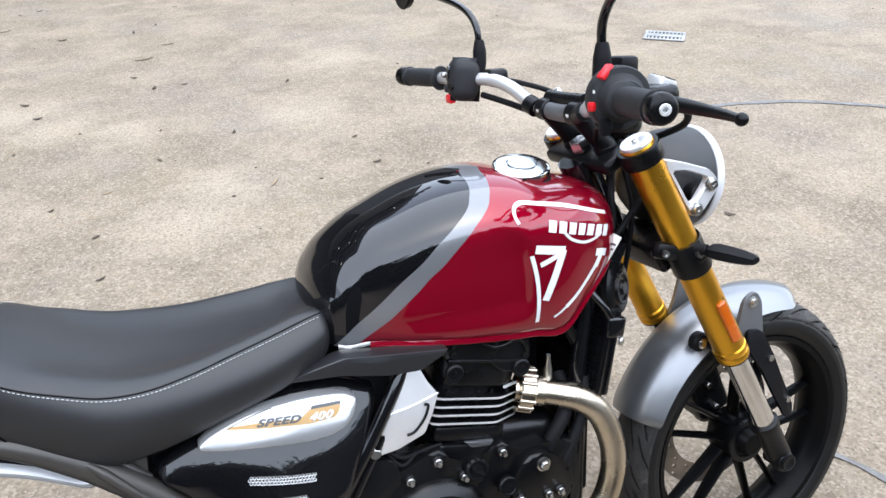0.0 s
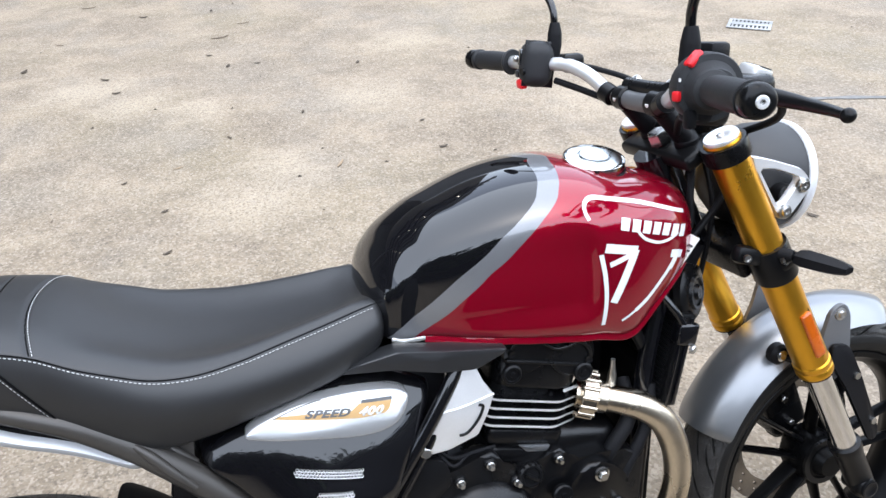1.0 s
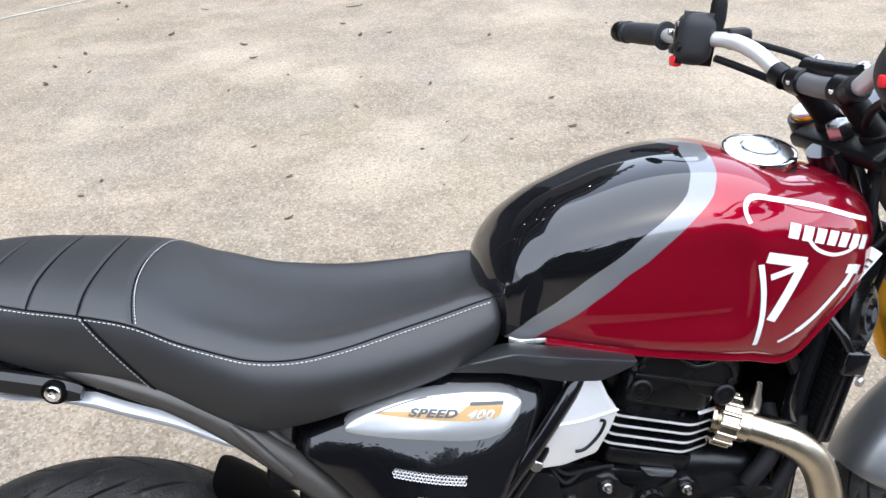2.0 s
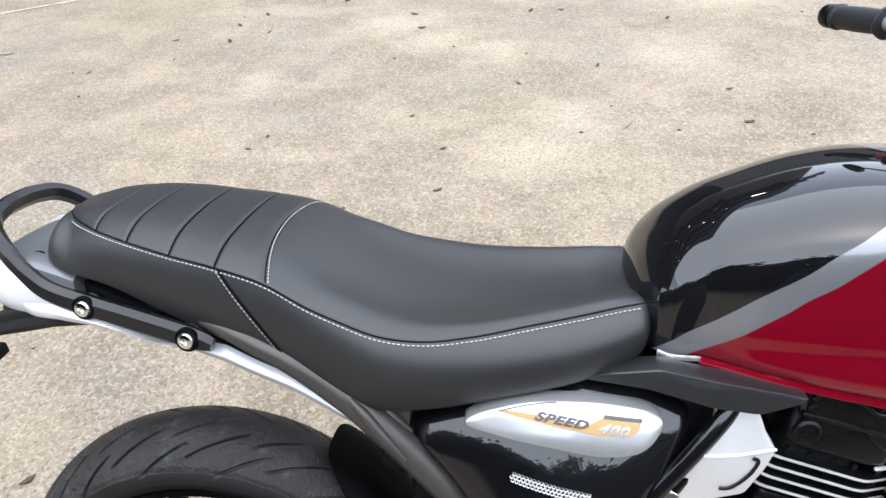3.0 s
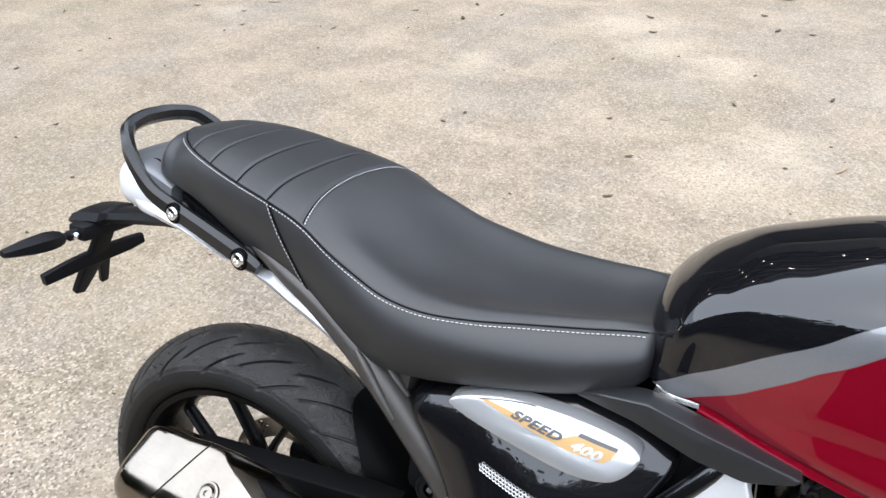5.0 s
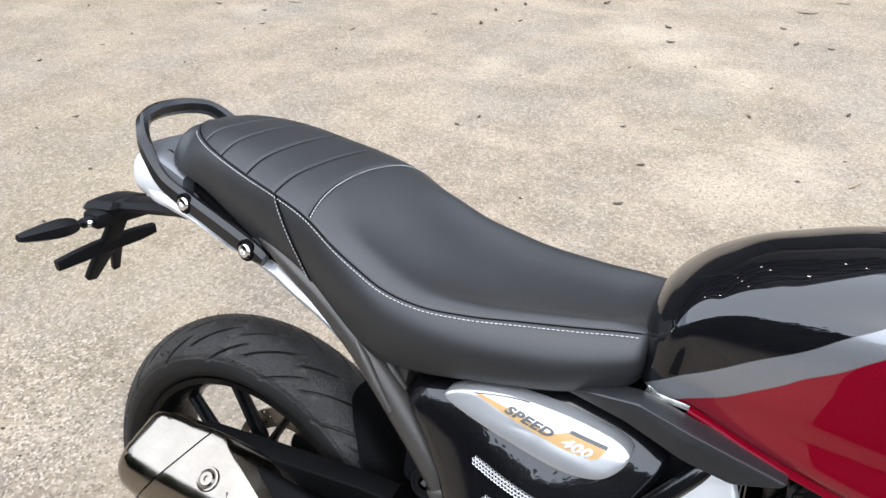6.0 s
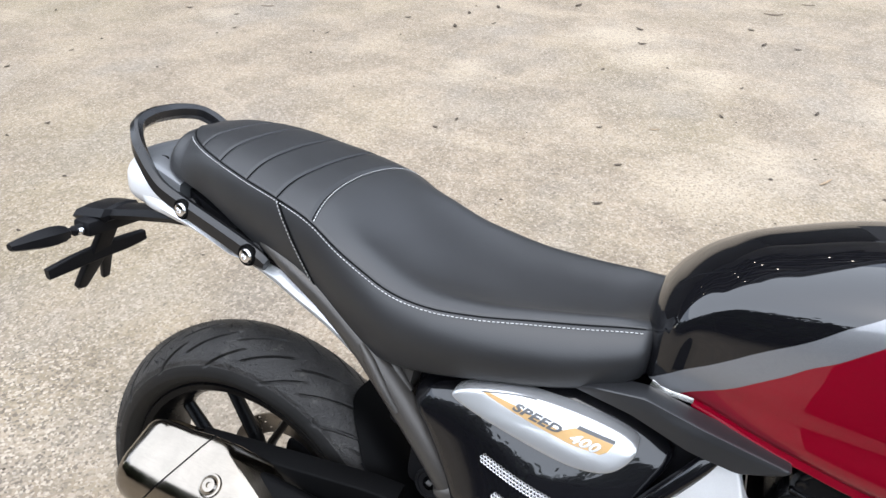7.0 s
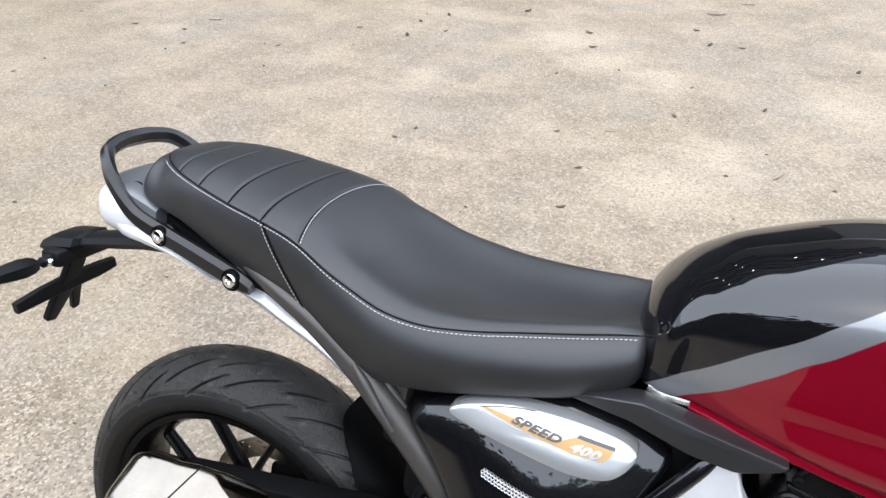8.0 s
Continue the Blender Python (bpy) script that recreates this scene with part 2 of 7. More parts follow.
def concrete_material():
    """Old worn concrete: broad stains, exposed fine stone, small dark pits."""
    m, nt, bs = node_mat("worn_concrete")
    huge = add_noise(nt, 0.35, 5.0, 0.6)
    broad = add_noise(nt, 1.6, 8.0, 0.68)
    mid = add_noise(nt, 9.0, 7.0, 0.7)
    fine = add_noise(nt, 95.0, 5.0, 0.75)
    grit = add_noise(nt, 330.0, 3.0, 0.7)
    tc = nt.nodes.new("ShaderNodeTexCoord")
    vor = nt.nodes.new("ShaderNodeTexVoronoi")
    vor.inputs["Scale"].default_value = 150.0
    nt.links.new(tc.outputs["Object"], vor.inputs["Vector"])
    patch = add_noise(nt, 2.7, 7.0, 0.66)
    col = mix_rgb(nt, remap(nt, broad, 0, 1, 0.42, 0.58), (0.153, 0.118, 0.083), (0.262, 0.207, 0.149))
    col = mix_rgb(nt, remap(nt, huge, 0, 0.7, 0.44, 0.60), col, (0.179, 0.142, 0.105))
    col = mix_rgb(nt, remap(nt, patch, 0, 0.75, 0.47, 0.64), col, (0.287, 0.227, 0.160))
    col = mix_rgb(nt, remap(nt, patch, 0.7, 0, 0.34, 0.52), col, (0.142, 0.111, 0.079))
    col = mix_rgb(nt, remap(nt, mid, 0, 0.22, 0.48, 0.70), col, (0.294, 0.236, 0.171))
    col = mix_rgb(nt, remap(nt, mid, 0.26, 0, 0.30, 0.48), col, (0.129, 0.099, 0.067))
    # a thin yellow-green film of algae in broad areas
    moss = add_noise(nt, 0.55, 6.0, 0.60)
    col = mix_rgb(nt, remap(nt, moss, 0, 0.42, 0.48, 0.62), col, (0.180, 0.147, 0.083))
    # cool grey worn areas and pale dusty streaks
    cool = add_noise(nt, 1.25, 6.0, 0.62, stretch=(1.3, 0.8, 1.0))
    col = mix_rgb(nt, remap(nt, cool, 0, 0.55, 0.50, 0.66), col, (0.180, 0.162, 0.140))
    streak = add_noise(nt, 1.9, 7.0, 0.66, stretch=(0.55, 1.7, 1.0))
    col = mix_rgb(nt, remap(nt, streak, 0, 0.55, 0.55, 0.70), col, (0.325, 0.264, 0.189))
    # dusty pale patches and greyer worn ones, ragged at the edge
    warp = nt.nodes.new("ShaderNodeTexNoise")
    warp.inputs["Scale"].default_value, warp.inputs["Detail"].default_value, warp.inputs["Roughness"].default_value = 4.5, 6.0, 0.65
    nt.links.new(tc.outputs["Object"], warp.inputs["Vector"])
    bent = nt.nodes.new("ShaderNodeVectorMath")
    bent.operation = 'MULTIPLY_ADD'
    nt.links.new(warp.outputs["Color"], bent.inputs[0])
    bent.inputs[1].default_value = (0.510, 0.469, 0.000)
    nt.links.new(tc.outputs["Object"], bent.inputs[2])
    for patches, tint, most in ((PALE_PATCHES, (0.393, 0.323, 0.237), 0.62), (WORN_PATCHES, (0.153, 0.134, 0.112), 0.40)):
        total = None
        for x, y, r in patches:
            far = nt.nodes.new("ShaderNodeVectorMath")
            far.operation = 'DISTANCE'
            nt.links.new(bent.outputs[0], far.inputs[0])
            far.inputs[1].default_value = (x + 0.25, y + 0.25, 0.0)
            near = remap(nt, far.outputs["Value"], most, 0.0, r * 0.25, r)
            if total is not None:
                m_ = nt.nodes.new("ShaderNodeMath")
                m_.operation = 'MAXIMUM'
                nt.links.new(total, m_.inputs[0])
                nt.links.new(near, m_.inputs[1])
                near = m_.outputs[0]
            total = near
        col = mix_rgb(nt, total, col, tint)
    # coarse and fine single stones, each a little lighter or darker than the paste
    vor2 = nt.nodes.new("ShaderNodeTexVoronoi")
    vor2.inputs["Scale"].default_value = 72.0
    nt.links.new(tc.outputs["Object"], vor2.inputs["Vector"])
    pebble = nt.nodes.new("ShaderNodeSeparateColor")
    nt.links.new(vor2.outputs["Color"], pebble.inputs[0])
    col = mix_rgb(nt, remap(nt, pebble.outputs[0], 0, 0.32, 0.70, 1.0), col, (0.107, 0.089, 0.069))
    col = mix_rgb(nt, remap(nt, pebble.outputs[2], 0, 0.40, 0.72, 1.0), col, (0.362, 0.309, 0.244))
    stone = nt.nodes.new("ShaderNodeSeparateColor")
    nt.links.new(vor.outputs["Color"], stone.inputs[0])
    col = mix_rgb(nt, remap(nt, stone.outputs[0], 0, 0.64, 0.55, 1.0), col, (0.096, 0.076, 0.056))
    col = mix_rgb(nt, remap(nt, stone.outputs[1], 0, 0.70, 0.6, 1.0), col, (0.342, 0.288, 0.222))
    col = mix_rgb(nt, remap(nt, fine, 0, 0.52, 0.50, 0.70), col, (0.111, 0.088, 0.062))
    # one area beside the rear wheel where the surface has worn down to the stones
    far = nt.nodes.new("ShaderNodeVectorMath")
    far.operation = 'DISTANCE'
    nt.links.new(bent.outputs[0], far.inputs[0])
    far.inputs[1].default_value = (EXPOSED[0] + 0.25, EXPOSED[1] + 0.25, 0.0)
    bare = remap(nt, far.outputs["Value"], 1.0, 0.0, EXPOSED[2] * 0.45, EXPOSED[2])
    for chan, tone, most in ((1, (0.42, 0.363, 0.292), 0.50), (0, (0.088, 0.074, 0.058), 0.65)):
        k = nt.nodes.new("ShaderNodeMath")
        k.operation = 'MULTIPLY'
        nt.links.new(bare, k.inputs[0])
        nt.links.new(remap(nt, stone.outputs[chan], 0, most, 0.62, 0.95), k.inputs[1])
        col = mix_rgb(nt, k.outputs[0], col, tone)
    col = mix_rgb(nt, remap(nt, fine, 0, 0.10, 0.50, 0.70), col, (0.111, 0.088, 0.062))
    col = mix_rgb(nt, remap(nt, grit, 0, 0.22, 0.50, 0.70), col, (0.304, 0.249, 0.189))
    nt.links.new(col, bs.inputs["Base Color"])
    bs.inputs["Roughness"].default_value = 0.88
    bs.inputs["Specular IOR Level"].default_value = 0.3
    h = nt.nodes.new("ShaderNodeMath")
    h.operation = 'ADD'
    nt.links.new(fine, h.inputs[0])
    nt.links.new(grit, h.inputs[1])
    bump(nt, bs, h.outputs[0], 0.6, 0.0028)
    return m


M_CONCRETE = concrete_material()
M_LEAF = surface("dry_leaf", (0.050, 0.034, 0.020), 0.7, vary=0.35, big=60)
M_TAN_LEAF = surface("tan_dry_leaf", (0.27, 0.19, 0.115), 0.7, vary=0.25, big=60)
M_TWIG = surface("brown_dry_twig", (0.11, 0.075, 0.05), 0.75, vary=0.3, big=60)
M_PAINT = surface("worn_pale_line_paint", (0.40, 0.38, 0.33), 0.8, vary=0.25, big=14)
M_IRON = surface("galvanised_grate", (0.336, 0.336, 0.328), 0.45, metal=0.5, vary=0.2)
M_DRAIN_SHADE = surface("drain_shade_sheet", (0.02, 0.02, 0.02), 0.9)
M_STAIN = surface("grey_tyre_mark", (0.15, 0.145, 0.138), 0.85, vary=0.3, big=20)
M_WALL = surface("dark_render_wall", (0.06, 0.06, 0.062), 0.8, vary=0.2, big=0.6, grain=40)
M_YARD = surface("dark_grey_backdrop", (0.05, 0.05, 0.05), 0.8, vary=0.2, big=0.6, grain=40)
M_BEAM = surface("dark_painted_steel", (0.022, 0.022, 0.024), 0.6, vary=0.2, big=0.6, grain=40)
M_BARK = surface("brown_bark", (0.09, 0.07, 0.05), 0.9, vary=0.3, big=3, grain=60, bump_mm=4)
M_FOLIAGE = surface("green_foliage", (0.045, 0.075, 0.028), 0.6, vary=0.35, big=0.9, grain=8)
M_ROOF = surface("grey_sheet_roof", (0.20, 0.21, 0.23), 0.6, vary=0.2, big=0.6, grain=40)
M_LAMP, _nt, _bs = node_mat("lamp_glow")
_bs.inputs["Emission Color"].default_value = (1.0, 0.95, 0.85, 1.0)
_bs.inputs["Emission Strength"].default_value = 9.0

# ---------------------------------------------------------------- mesh helpers
def spl(xs, ys):
    """A smooth line through points: a function of x."""
    xs, ys = np.asarray(xs, float), np.asarray(ys, float)
    d = np.gradient(ys, xs) if len(xs) > 2 else np.full(len(xs), (ys[-1] - ys[0]) / (xs[-1] - xs[0]))

    def at(x):
        x = min(max(float(x), xs[0]), xs[-1])
        i = min(int(np.searchsorted(xs, x, side="right")) - 1, len(xs) - 2)
        h = xs[i + 1] - xs[i]
        t = (x - xs[i]) / h
        return float((2 * t**3 - 3 * t**2 + 1) * ys[i] + (t**3 - 2 * t**2 + t) * h * d[i] + (3 * t**2 - 2 * t**3) * ys[i + 1] + (t**3 - t**2) * h * d[i + 1])
    return at


def sweep_points(pts, per=8):
    """Points along a smooth line through pts."""
    P = [Vector(p) for p in pts]
    if len(P) < 3 or per < 2:
        return P
    out = []
    for i in range(len(P) - 1):
        a, b, c, d = P[max(i - 1, 0)], P[i], P[i + 1], P[min(i + 2, len(P) - 1)]
        for k in range(per):
            t = k / per
            out.append(0.5 * (2 * b + (c - a) * t + (2 * a - 5 * b + 4 * c - d) * t * t + (3 * b - a - 3 * c + d) * t**3))
    return out + [P[-1]]


def loft(rings, closed=True, caps=True):
    bm = bmesh.new()
    vs = [[bm.verts.new(p) for p in r] for r in rings]
    n = len(rings[0])
    for a, b in zip(vs, vs[1:]):
        for i in range(n if closed else n - 1):
            j = (i + 1) % n
            bm.faces.new((a[i], a[j], b[j], b[i]))
    if caps and closed:
        bm.faces.new(vs[0][::-1])
        bm.faces.new(vs[-1])
    bmesh.ops.recalc_face_normals(bm, faces=bm.faces)
    return bm


def tube(pts, r, n=14, per=8, wide=1.0, side=None, caps=True):
    """A round bar along a smooth line. r: one radius or one per given point. wide: how much broader it is along `side`."""
    P = sweep_points(pts, per)
    if isinstance(r, (list, tuple)):
        rad = [float(np.interp(i / (len(P) - 1), np.linspace(0, 1, len(r)), r)) for i in range(len(P))]
    else:
        rad = [r] * len(P)
    ref = Vector(side) if side else Vector((0, 1, 0.01))
    rings = []
    for i, p in enumerate(P):
        t = (P[min(i + 1, len(P) - 1)] - P[max(i - 1, 0)]).normalized()
        u = ref - t * ref.dot(t)
        if u.length < 1e-3:
            u = Vector((1, 0, 0)) - t * t.x
        u.normalize()
        v = t.cross(u)
        if not side:
            ref = u
        rings.append([p + (u * math.cos(2 * math.pi * k / n) * wide + v * math.sin(2 * math.pi * k / n)) * rad[i] for k in range(n)])
    return loft(rings, True, caps)


def strip(pts, tall, thick, up=(0, 0, 1), per=8, rim=0.004, seg=3):
    """A flat bar with rounded edges along a smooth line; tall along `up`. tall, thick: one size or one per given point."""
    P = sweep_points(pts, per)
    n = len(P)

    def size(v, i):
        if isinstance(v, (list, tuple)):
            f = i * (len(v) - 1) / (n - 1)
            k = min(int(f), len(v) - 2)
            return v[k] + (v[k + 1] - v[k]) * (f - k)
        return v
    rings = []
    for i, p in enumerate(P):
        t = (P[min(i + 1, n - 1)] - P[max(i - 1, 0)]).normalized()
        a = (Vector(up) - t * Vector(up).dot(t)).normalized()
        b = t.cross(a)
        h, w = size(tall, i) / 2, size(thick, i) / 2
        r = min(rim, h * .9, w * .9)
        ring = round_corners([(h, w), (-h, w), (-h, -w), (h, -w)], r, seg)
        rings.append([tuple(p + a * q[0] + b * q[1]) for q in ring])
    return loft(rings)


def lathe(profile, n=32, axis=(0, 0, 1), at=(0, 0, 0), closed=False):
    """Turns (radius, height) pairs about an axis."""
    q = Vector((0, 0, 1)).rotation_difference(Vector(axis).normalized()).to_matrix()
    bm = bmesh.new()
    rows = []
    for r, h in profile:
        if r < 1e-6:
            rows.append([bm.verts.new(Vector(at) + q @ Vector((0, 0, h)))])
        else:
            rows.append([bm.verts.new(Vector(at) + q @ Vector((r * math.cos(2 * math.pi * k / n), r * math.sin(2 * math.pi * k / n), h))) for k in range(n)])
    pairs = list(zip(rows, rows[1:])) + ([(rows[-1], rows[0])] if closed else [])
    for a, b in pairs:
        for i in range(n):
            j = (i + 1) % n
            f = [a[i % len(a)], a[j % len(a)], b[j % len(b)], b[i % len(b)]]
            f = list(dict.fromkeys(f))
            if len(f) > 2:
                bm.faces.new(f)
    bmesh.ops.recalc_face_normals(bm, faces=bm.faces)
    return bm


def rod(a, b, r, n=20, edge=0.0015, r2=None):
    """A cylinder from a to b with turned edges."""
    a, b = Vector(a), Vector(b)
    h, r2 = (b - a).length, r if r2 is None else r2
    e = min(edge, h / 3, r / 2)
    return lathe([(0, 0), (r - e, 0), (r, e), (r2, h - e), (r2 - e, h), (0, h)], n, b - a, a)


def block(size, at=(0, 0, 0), turn=(0, 0, 0), edge=0.003, seg=2):
    """A box with rounded edges, turned by degrees."""
    bm = bmesh.new()
    bmesh.ops.create_cube(bm, size=1.0)
    bmesh.ops.scale(bm, vec=size, verts=bm.verts)
    if edge:
        bmesh.ops.bevel(bm, geom=bm.edges[:], offset=edge, segments=seg, affect='EDGES', profile=0.5)
    bm.transform(pose(*at, *turn))
    return bm


def smooth_outline(poly, per=4):
    """A closed outline with softened corners."""
    P = [Vector(p) for p in poly]
    n, out = len(P), []
    for i in range(n):
        a, b, c, d = P[i - 1], P[i], P[(i + 1) % n], P[(i + 2) % n]
        for k in range(per):
            t = k / per
            out.append(0.5 * (2 * b + (c - a) * t + (2 * a - 5 * b + 4 * c - d) * t * t + (3 * b - a - 3 * c + d) * t**3))
    return out


def round_corners(poly, rad, seg=4):
    """A closed outline whose corners are cut by small arcs."""
    P = [Vector(p) for p in poly]
    n, out = len(P), []
    for i in range(n):
        a, b, c = P[i - 1], P[i], P[(i + 1) % n]
        u, w = (a - b), (c - b)
        r = min(rad, u.length * 0.45, w.length * 0.45)
        p, q = b + u.normalized() * r, b + w.normalized() * r
        for k in range(seg + 1):
            t = k / seg
            out.append((1 - t)**2 * p + 2 * t * (1 - t) * b + t * t * q)
    return out


def plate(outline, y0, y1, edge=0.002, seg=2, surf=None, dome=0.0):
    """A plate whose outline lies in x and z, from y0 to y1 with rounded rims. surf(x, z) adds to y."""
    bm = bmesh.new()
    a = [bm.verts.new((p[0], y0, p[1])) for p in outline]
    b = [bm.verts.new((p[0], y1, p[1])) for p in outline]
    n = len(a)
    fa, fb = bm.faces.new(a), bm.faces.new(b[::-1])
    for i in range(n):
        bm.faces.new((a[i], b[i], b[(i + 1) % n], a[(i + 1) % n]))
    if edge:
        rim = [e for e in bm.edges if all(abs(v.co.y - y0) < 1e-7 for v in e.verts) or all(abs(v.co.y - y1) < 1e-7 for v in e.verts)]
        bmesh.ops.bevel(bm, geom=rim, offset=edge, segments=seg, affect='EDGES', profile=0.5)
    if surf:
        for v in bm.verts:
            v.co.y += surf(v.co.x, v.co.z)
    bmesh.ops.recalc_face_normals(bm, faces=bm.faces)
    return bm


def grid_plate(outline, y_of, thick, insets=(.0035, .001, 0, 0, 0, 0, 0, 0, 0)):
    """A curved panel: the outline's inside filled with a fine net that follows y_of(x, z), with a turned-in rim."""
    xs, zs = [p[0] for p in outline], [p[1] for p in outline]
    cx, cz = sum(xs) / len(xs), sum(zs) / len(zs)
    rings = []
    shrink = [1.0, 1.0, 0.985, 0.95, 0.88, 0.78, 0.66, 0.52, 0.36, 0.18]
    for k, s in enumerate(shrink):
        ring = []
        for x, z in outline:
            px_, pz_ = cx + (x - cx) * s, cz + (z - cz) * s
            inset = (thick, *insets)[k]
            ring.append((px_, y_of(px_, pz_) + inset, pz_))
        rings.append(ring)
    bm = loft(rings, True, False)
    bm.verts.ensure_lookup_table()
    n = len(outline)
    last = [bm.verts[len(bm.verts) - n + i] for i in range(n)]
    c = bm.verts.new((cx, y_of(cx, cz), cz))
    for i in range(n):
        bm.faces.new((last[i], last[(i + 1) % n], c))
    bmesh.ops.recalc_face_normals(bm, faces=bm.faces)
    return bm


def ball(r, at, scale=(1, 1, 1), n=20):
    bm = bmesh.new()
    bmesh.ops.create_uvsphere(bm, u_segments=n, v_segments=n // 2, radius=r)
    bmesh.ops.scale(bm, vec=scale, verts=bm.verts)
    bmesh.ops.translate(bm, vec=at, verts=bm.verts)
    return bm


def merged(*bms):
    out = bmesh.new()
    for b in bms:
        me = bpy.data.meshes.new("tmp")
        b.to_mesh(me)
        out.from_mesh(me)
        bpy.data.meshes.remove(me)
        b.free()
    return out


def moved(bm, m):
    bm.transform(m)
    return bm


def mesh_of(name, bm, material, sharp=38):
    for f in bm.faces:
        f.smooth = True
    for e in bm.edges:
        if len(e.link_faces) == 2 and e.calc_face_angle(0) > radians(sharp):
            e.smooth = False
    me = bpy.data.meshes.new(name)
    bm.to_mesh(me)
    bm.free()
    me.materials.append(material)
    return me


def part(name, bm, material, parent, label="", m=None, sharp=38):
    ob = new(name, mesh_of(name, bm, material, sharp))
    ob.parent = parent
    if m is not None:
        ob.matrix_local = m
    return tagged(ob, label)


def thing(name, label, category, group="", kind="", m=None):
    ob = new(name)
    ob.empty_display_size = 0.1
    if m is not None:
        ob.matrix_world = m
    return tagged(ob, label, category, group, kind)

# ---------------------------------------------------------------- the yard
def ground_sheet():
    bm = bmesh.new()
    R = 150.0
    vs = [bm.verts.new((x, y, 0)) for x, y in ((-R, -R), (R, -R), (R, R), (-R, R))]
    bm.faces.new(vs)
    ob = new("ground", mesh_of("ground", bm, M_CONCRETE))
    return tagged(ob, "worn pale concrete yard with stains and grit", "ground", kind="structure")


ground_sheet()


def strip_on_ground(name, pts, width, material, z=0.004):
    P = sweep_points([(x, y, z) for x, y in pts], 10)
    bm = bmesh.new()
    rows = []
    for i, p in enumerate(P):
        t = (P[min(i + 1, len(P) - 1)] - P[max(i - 1, 0)]).normalized()
        s = Vector((-t.y, t.x, 0)) * width * 0.5 * (0.8 + 0.4 * noise.noise(p * 9))
        rows.append((bm.verts.new(p + s), bm.verts.new(p - s)))
    for a, b in zip(rows, rows[1:]):
        bm.faces.new((a[0], a[1], b[1], b[0]))
    return new(name, mesh_of(name, bm, material))


tagged(strip_on_ground("tyre_mark", [(3.0, 2.21), (3.19, 2.19), (3.36, 2.16), (3.65, 2.05), (3.84, 1.92), (4.02, 1.76), (4.4, 1.35)], 0.05, M_STAIN),
       "faint dark curved tyre mark on the concrete", "ground mark", kind="structure")
tagged(strip_on_ground("ground_crack", [(1.74, 0.19), (1.78, 0.11), (1.81, 0.05), (1.83, -0.01), (1.86, -0.12), (1.87, -0.3)], 0.022, M_STAIN),
       "thin grey crack in the concrete", "ground mark", kind="structure")


tagged(strip_on_ground("painted_line", [(-5.6, 2.92), (-4.6, 3.58), (-3.6, 4.22), (-2.4, 5.03), (-1.22, 5.86)], 0.035, M_PAINT),
       "worn pale painted line on the concrete", "ground mark", kind="structure")


def drain_grate():
    root = thing("drain_grate", "small pale galvanised drain grate set in the concrete", "drain",
                 m=pose(3.91, 3.455, 0.0, 0, 0, -43))
    L, B, w = 0.28, 0.23, 0.022
    # a thin dark sheet stands for the shade below the bars
    part("shade_sheet", block((L - 0.01, B - 0.01, 0.003), (0, 0, 0.0045), edge=0), M_DRAIN_SHADE, root, "dark sheet for the shaded depth under the bars")
    rim = [block((L, w, 0.008), (0, s * (B - w) / 2, 0.008), edge=0.002) for s in (-1, 1)]
    rim += [block((w, B - 2 * w, 0.008), (s * (L - w) / 2, 0, 0.008), edge=0.002) for s in (-1, 1)]
    part("rim", merged(*rim), M_IRON, root)
    n = 9
    for i in range(n):
        x = -L / 2 + w + (L - 2 * w) * (i + 0.5) / n
        part("bar", block((0.013, B - 2 * w, 0.006), (x, 0, 0.008), edge=0.0015), M_IRON, root)
    part("middle_bar", block((L - 2 * w, 0.066, 0.005), (0, 0, 0.0115), edge=0.0015), M_IRON, root)


drain_grate()


def leaf_mesh(length, width, curl, seed):
    rnd = random.Random(seed)
    bm = bmesh.new()
    rows = []
    for i in range(9):
        t = i / 8
        w = width * (math.sin(math.pi * t) ** 0.8) * (1 + 0.25 * (rnd.random() - 0.5)) + 0.0006
        z = 0.001 + curl * (2 * t - 1) ** 2
        rows.append([bm.verts.new(((t - 0.5) * length, s * w / 2, z + abs(s) * curl * 0.5)) for s in (-1, 0, 1)])
    for a, b in zip(rows, rows[1:]):
        for j in range(2):
            bm.faces.new((a[j], a[j + 1], b[j + 1], b[j]))
    geo = bmesh.ops.extrude_face_region(bm, geom=bm.faces[:])
    bmesh.ops.translate(bm, vec=(0, 0, 0.0008), verts=[v for v in geo["geom"] if isinstance(v, bmesh.types.BMVert)])
    bmesh.ops.recalc_face_normals(bm, faces=bm.faces)
    return bm


# fallen leaves that lie apart: where they lie
DARK_LEAVES = [(-1.22, 4.13), (-1.10, 3.76), (-1.34, 3.92), (-1.30, 3.61), (-1.66, 3.66), (-0.24, 4.01), (-0.25, 3.21), (-0.16, 3.73), (-0.67, 2.28), (-0.72, 2.16),
               (-0.06, 2.46), (0.11, 2.13), (0.12, 1.79), (0.80, 3.02), (0.48, 3.99), (0.66, 3.98), (-0.74, 4.39), (-3.92, 2.83), (-3.11, 2.26), (-3.20, 1.91),
               (-2.34, 1.46), (-1.95, 3.15), (1.35, 2.67), (0.41, 2.81), (0.45, 3.22), (0.45, 5.52), (0.63, 5.70), (-0.06, 5.54), (1.25, 3.74), (0.38, 4.27),
               (-0.41, 6.66), (-0.26, 6.76), (0.84, 6.32), (1.35, 2.32), (-1.31, 5.40), (-1.22, 5.26), (-2.73, 3.26), (-3.13, 3.26), (-2.54, 3.01), (2.44, 1.19), (-0.70, 0.47)]
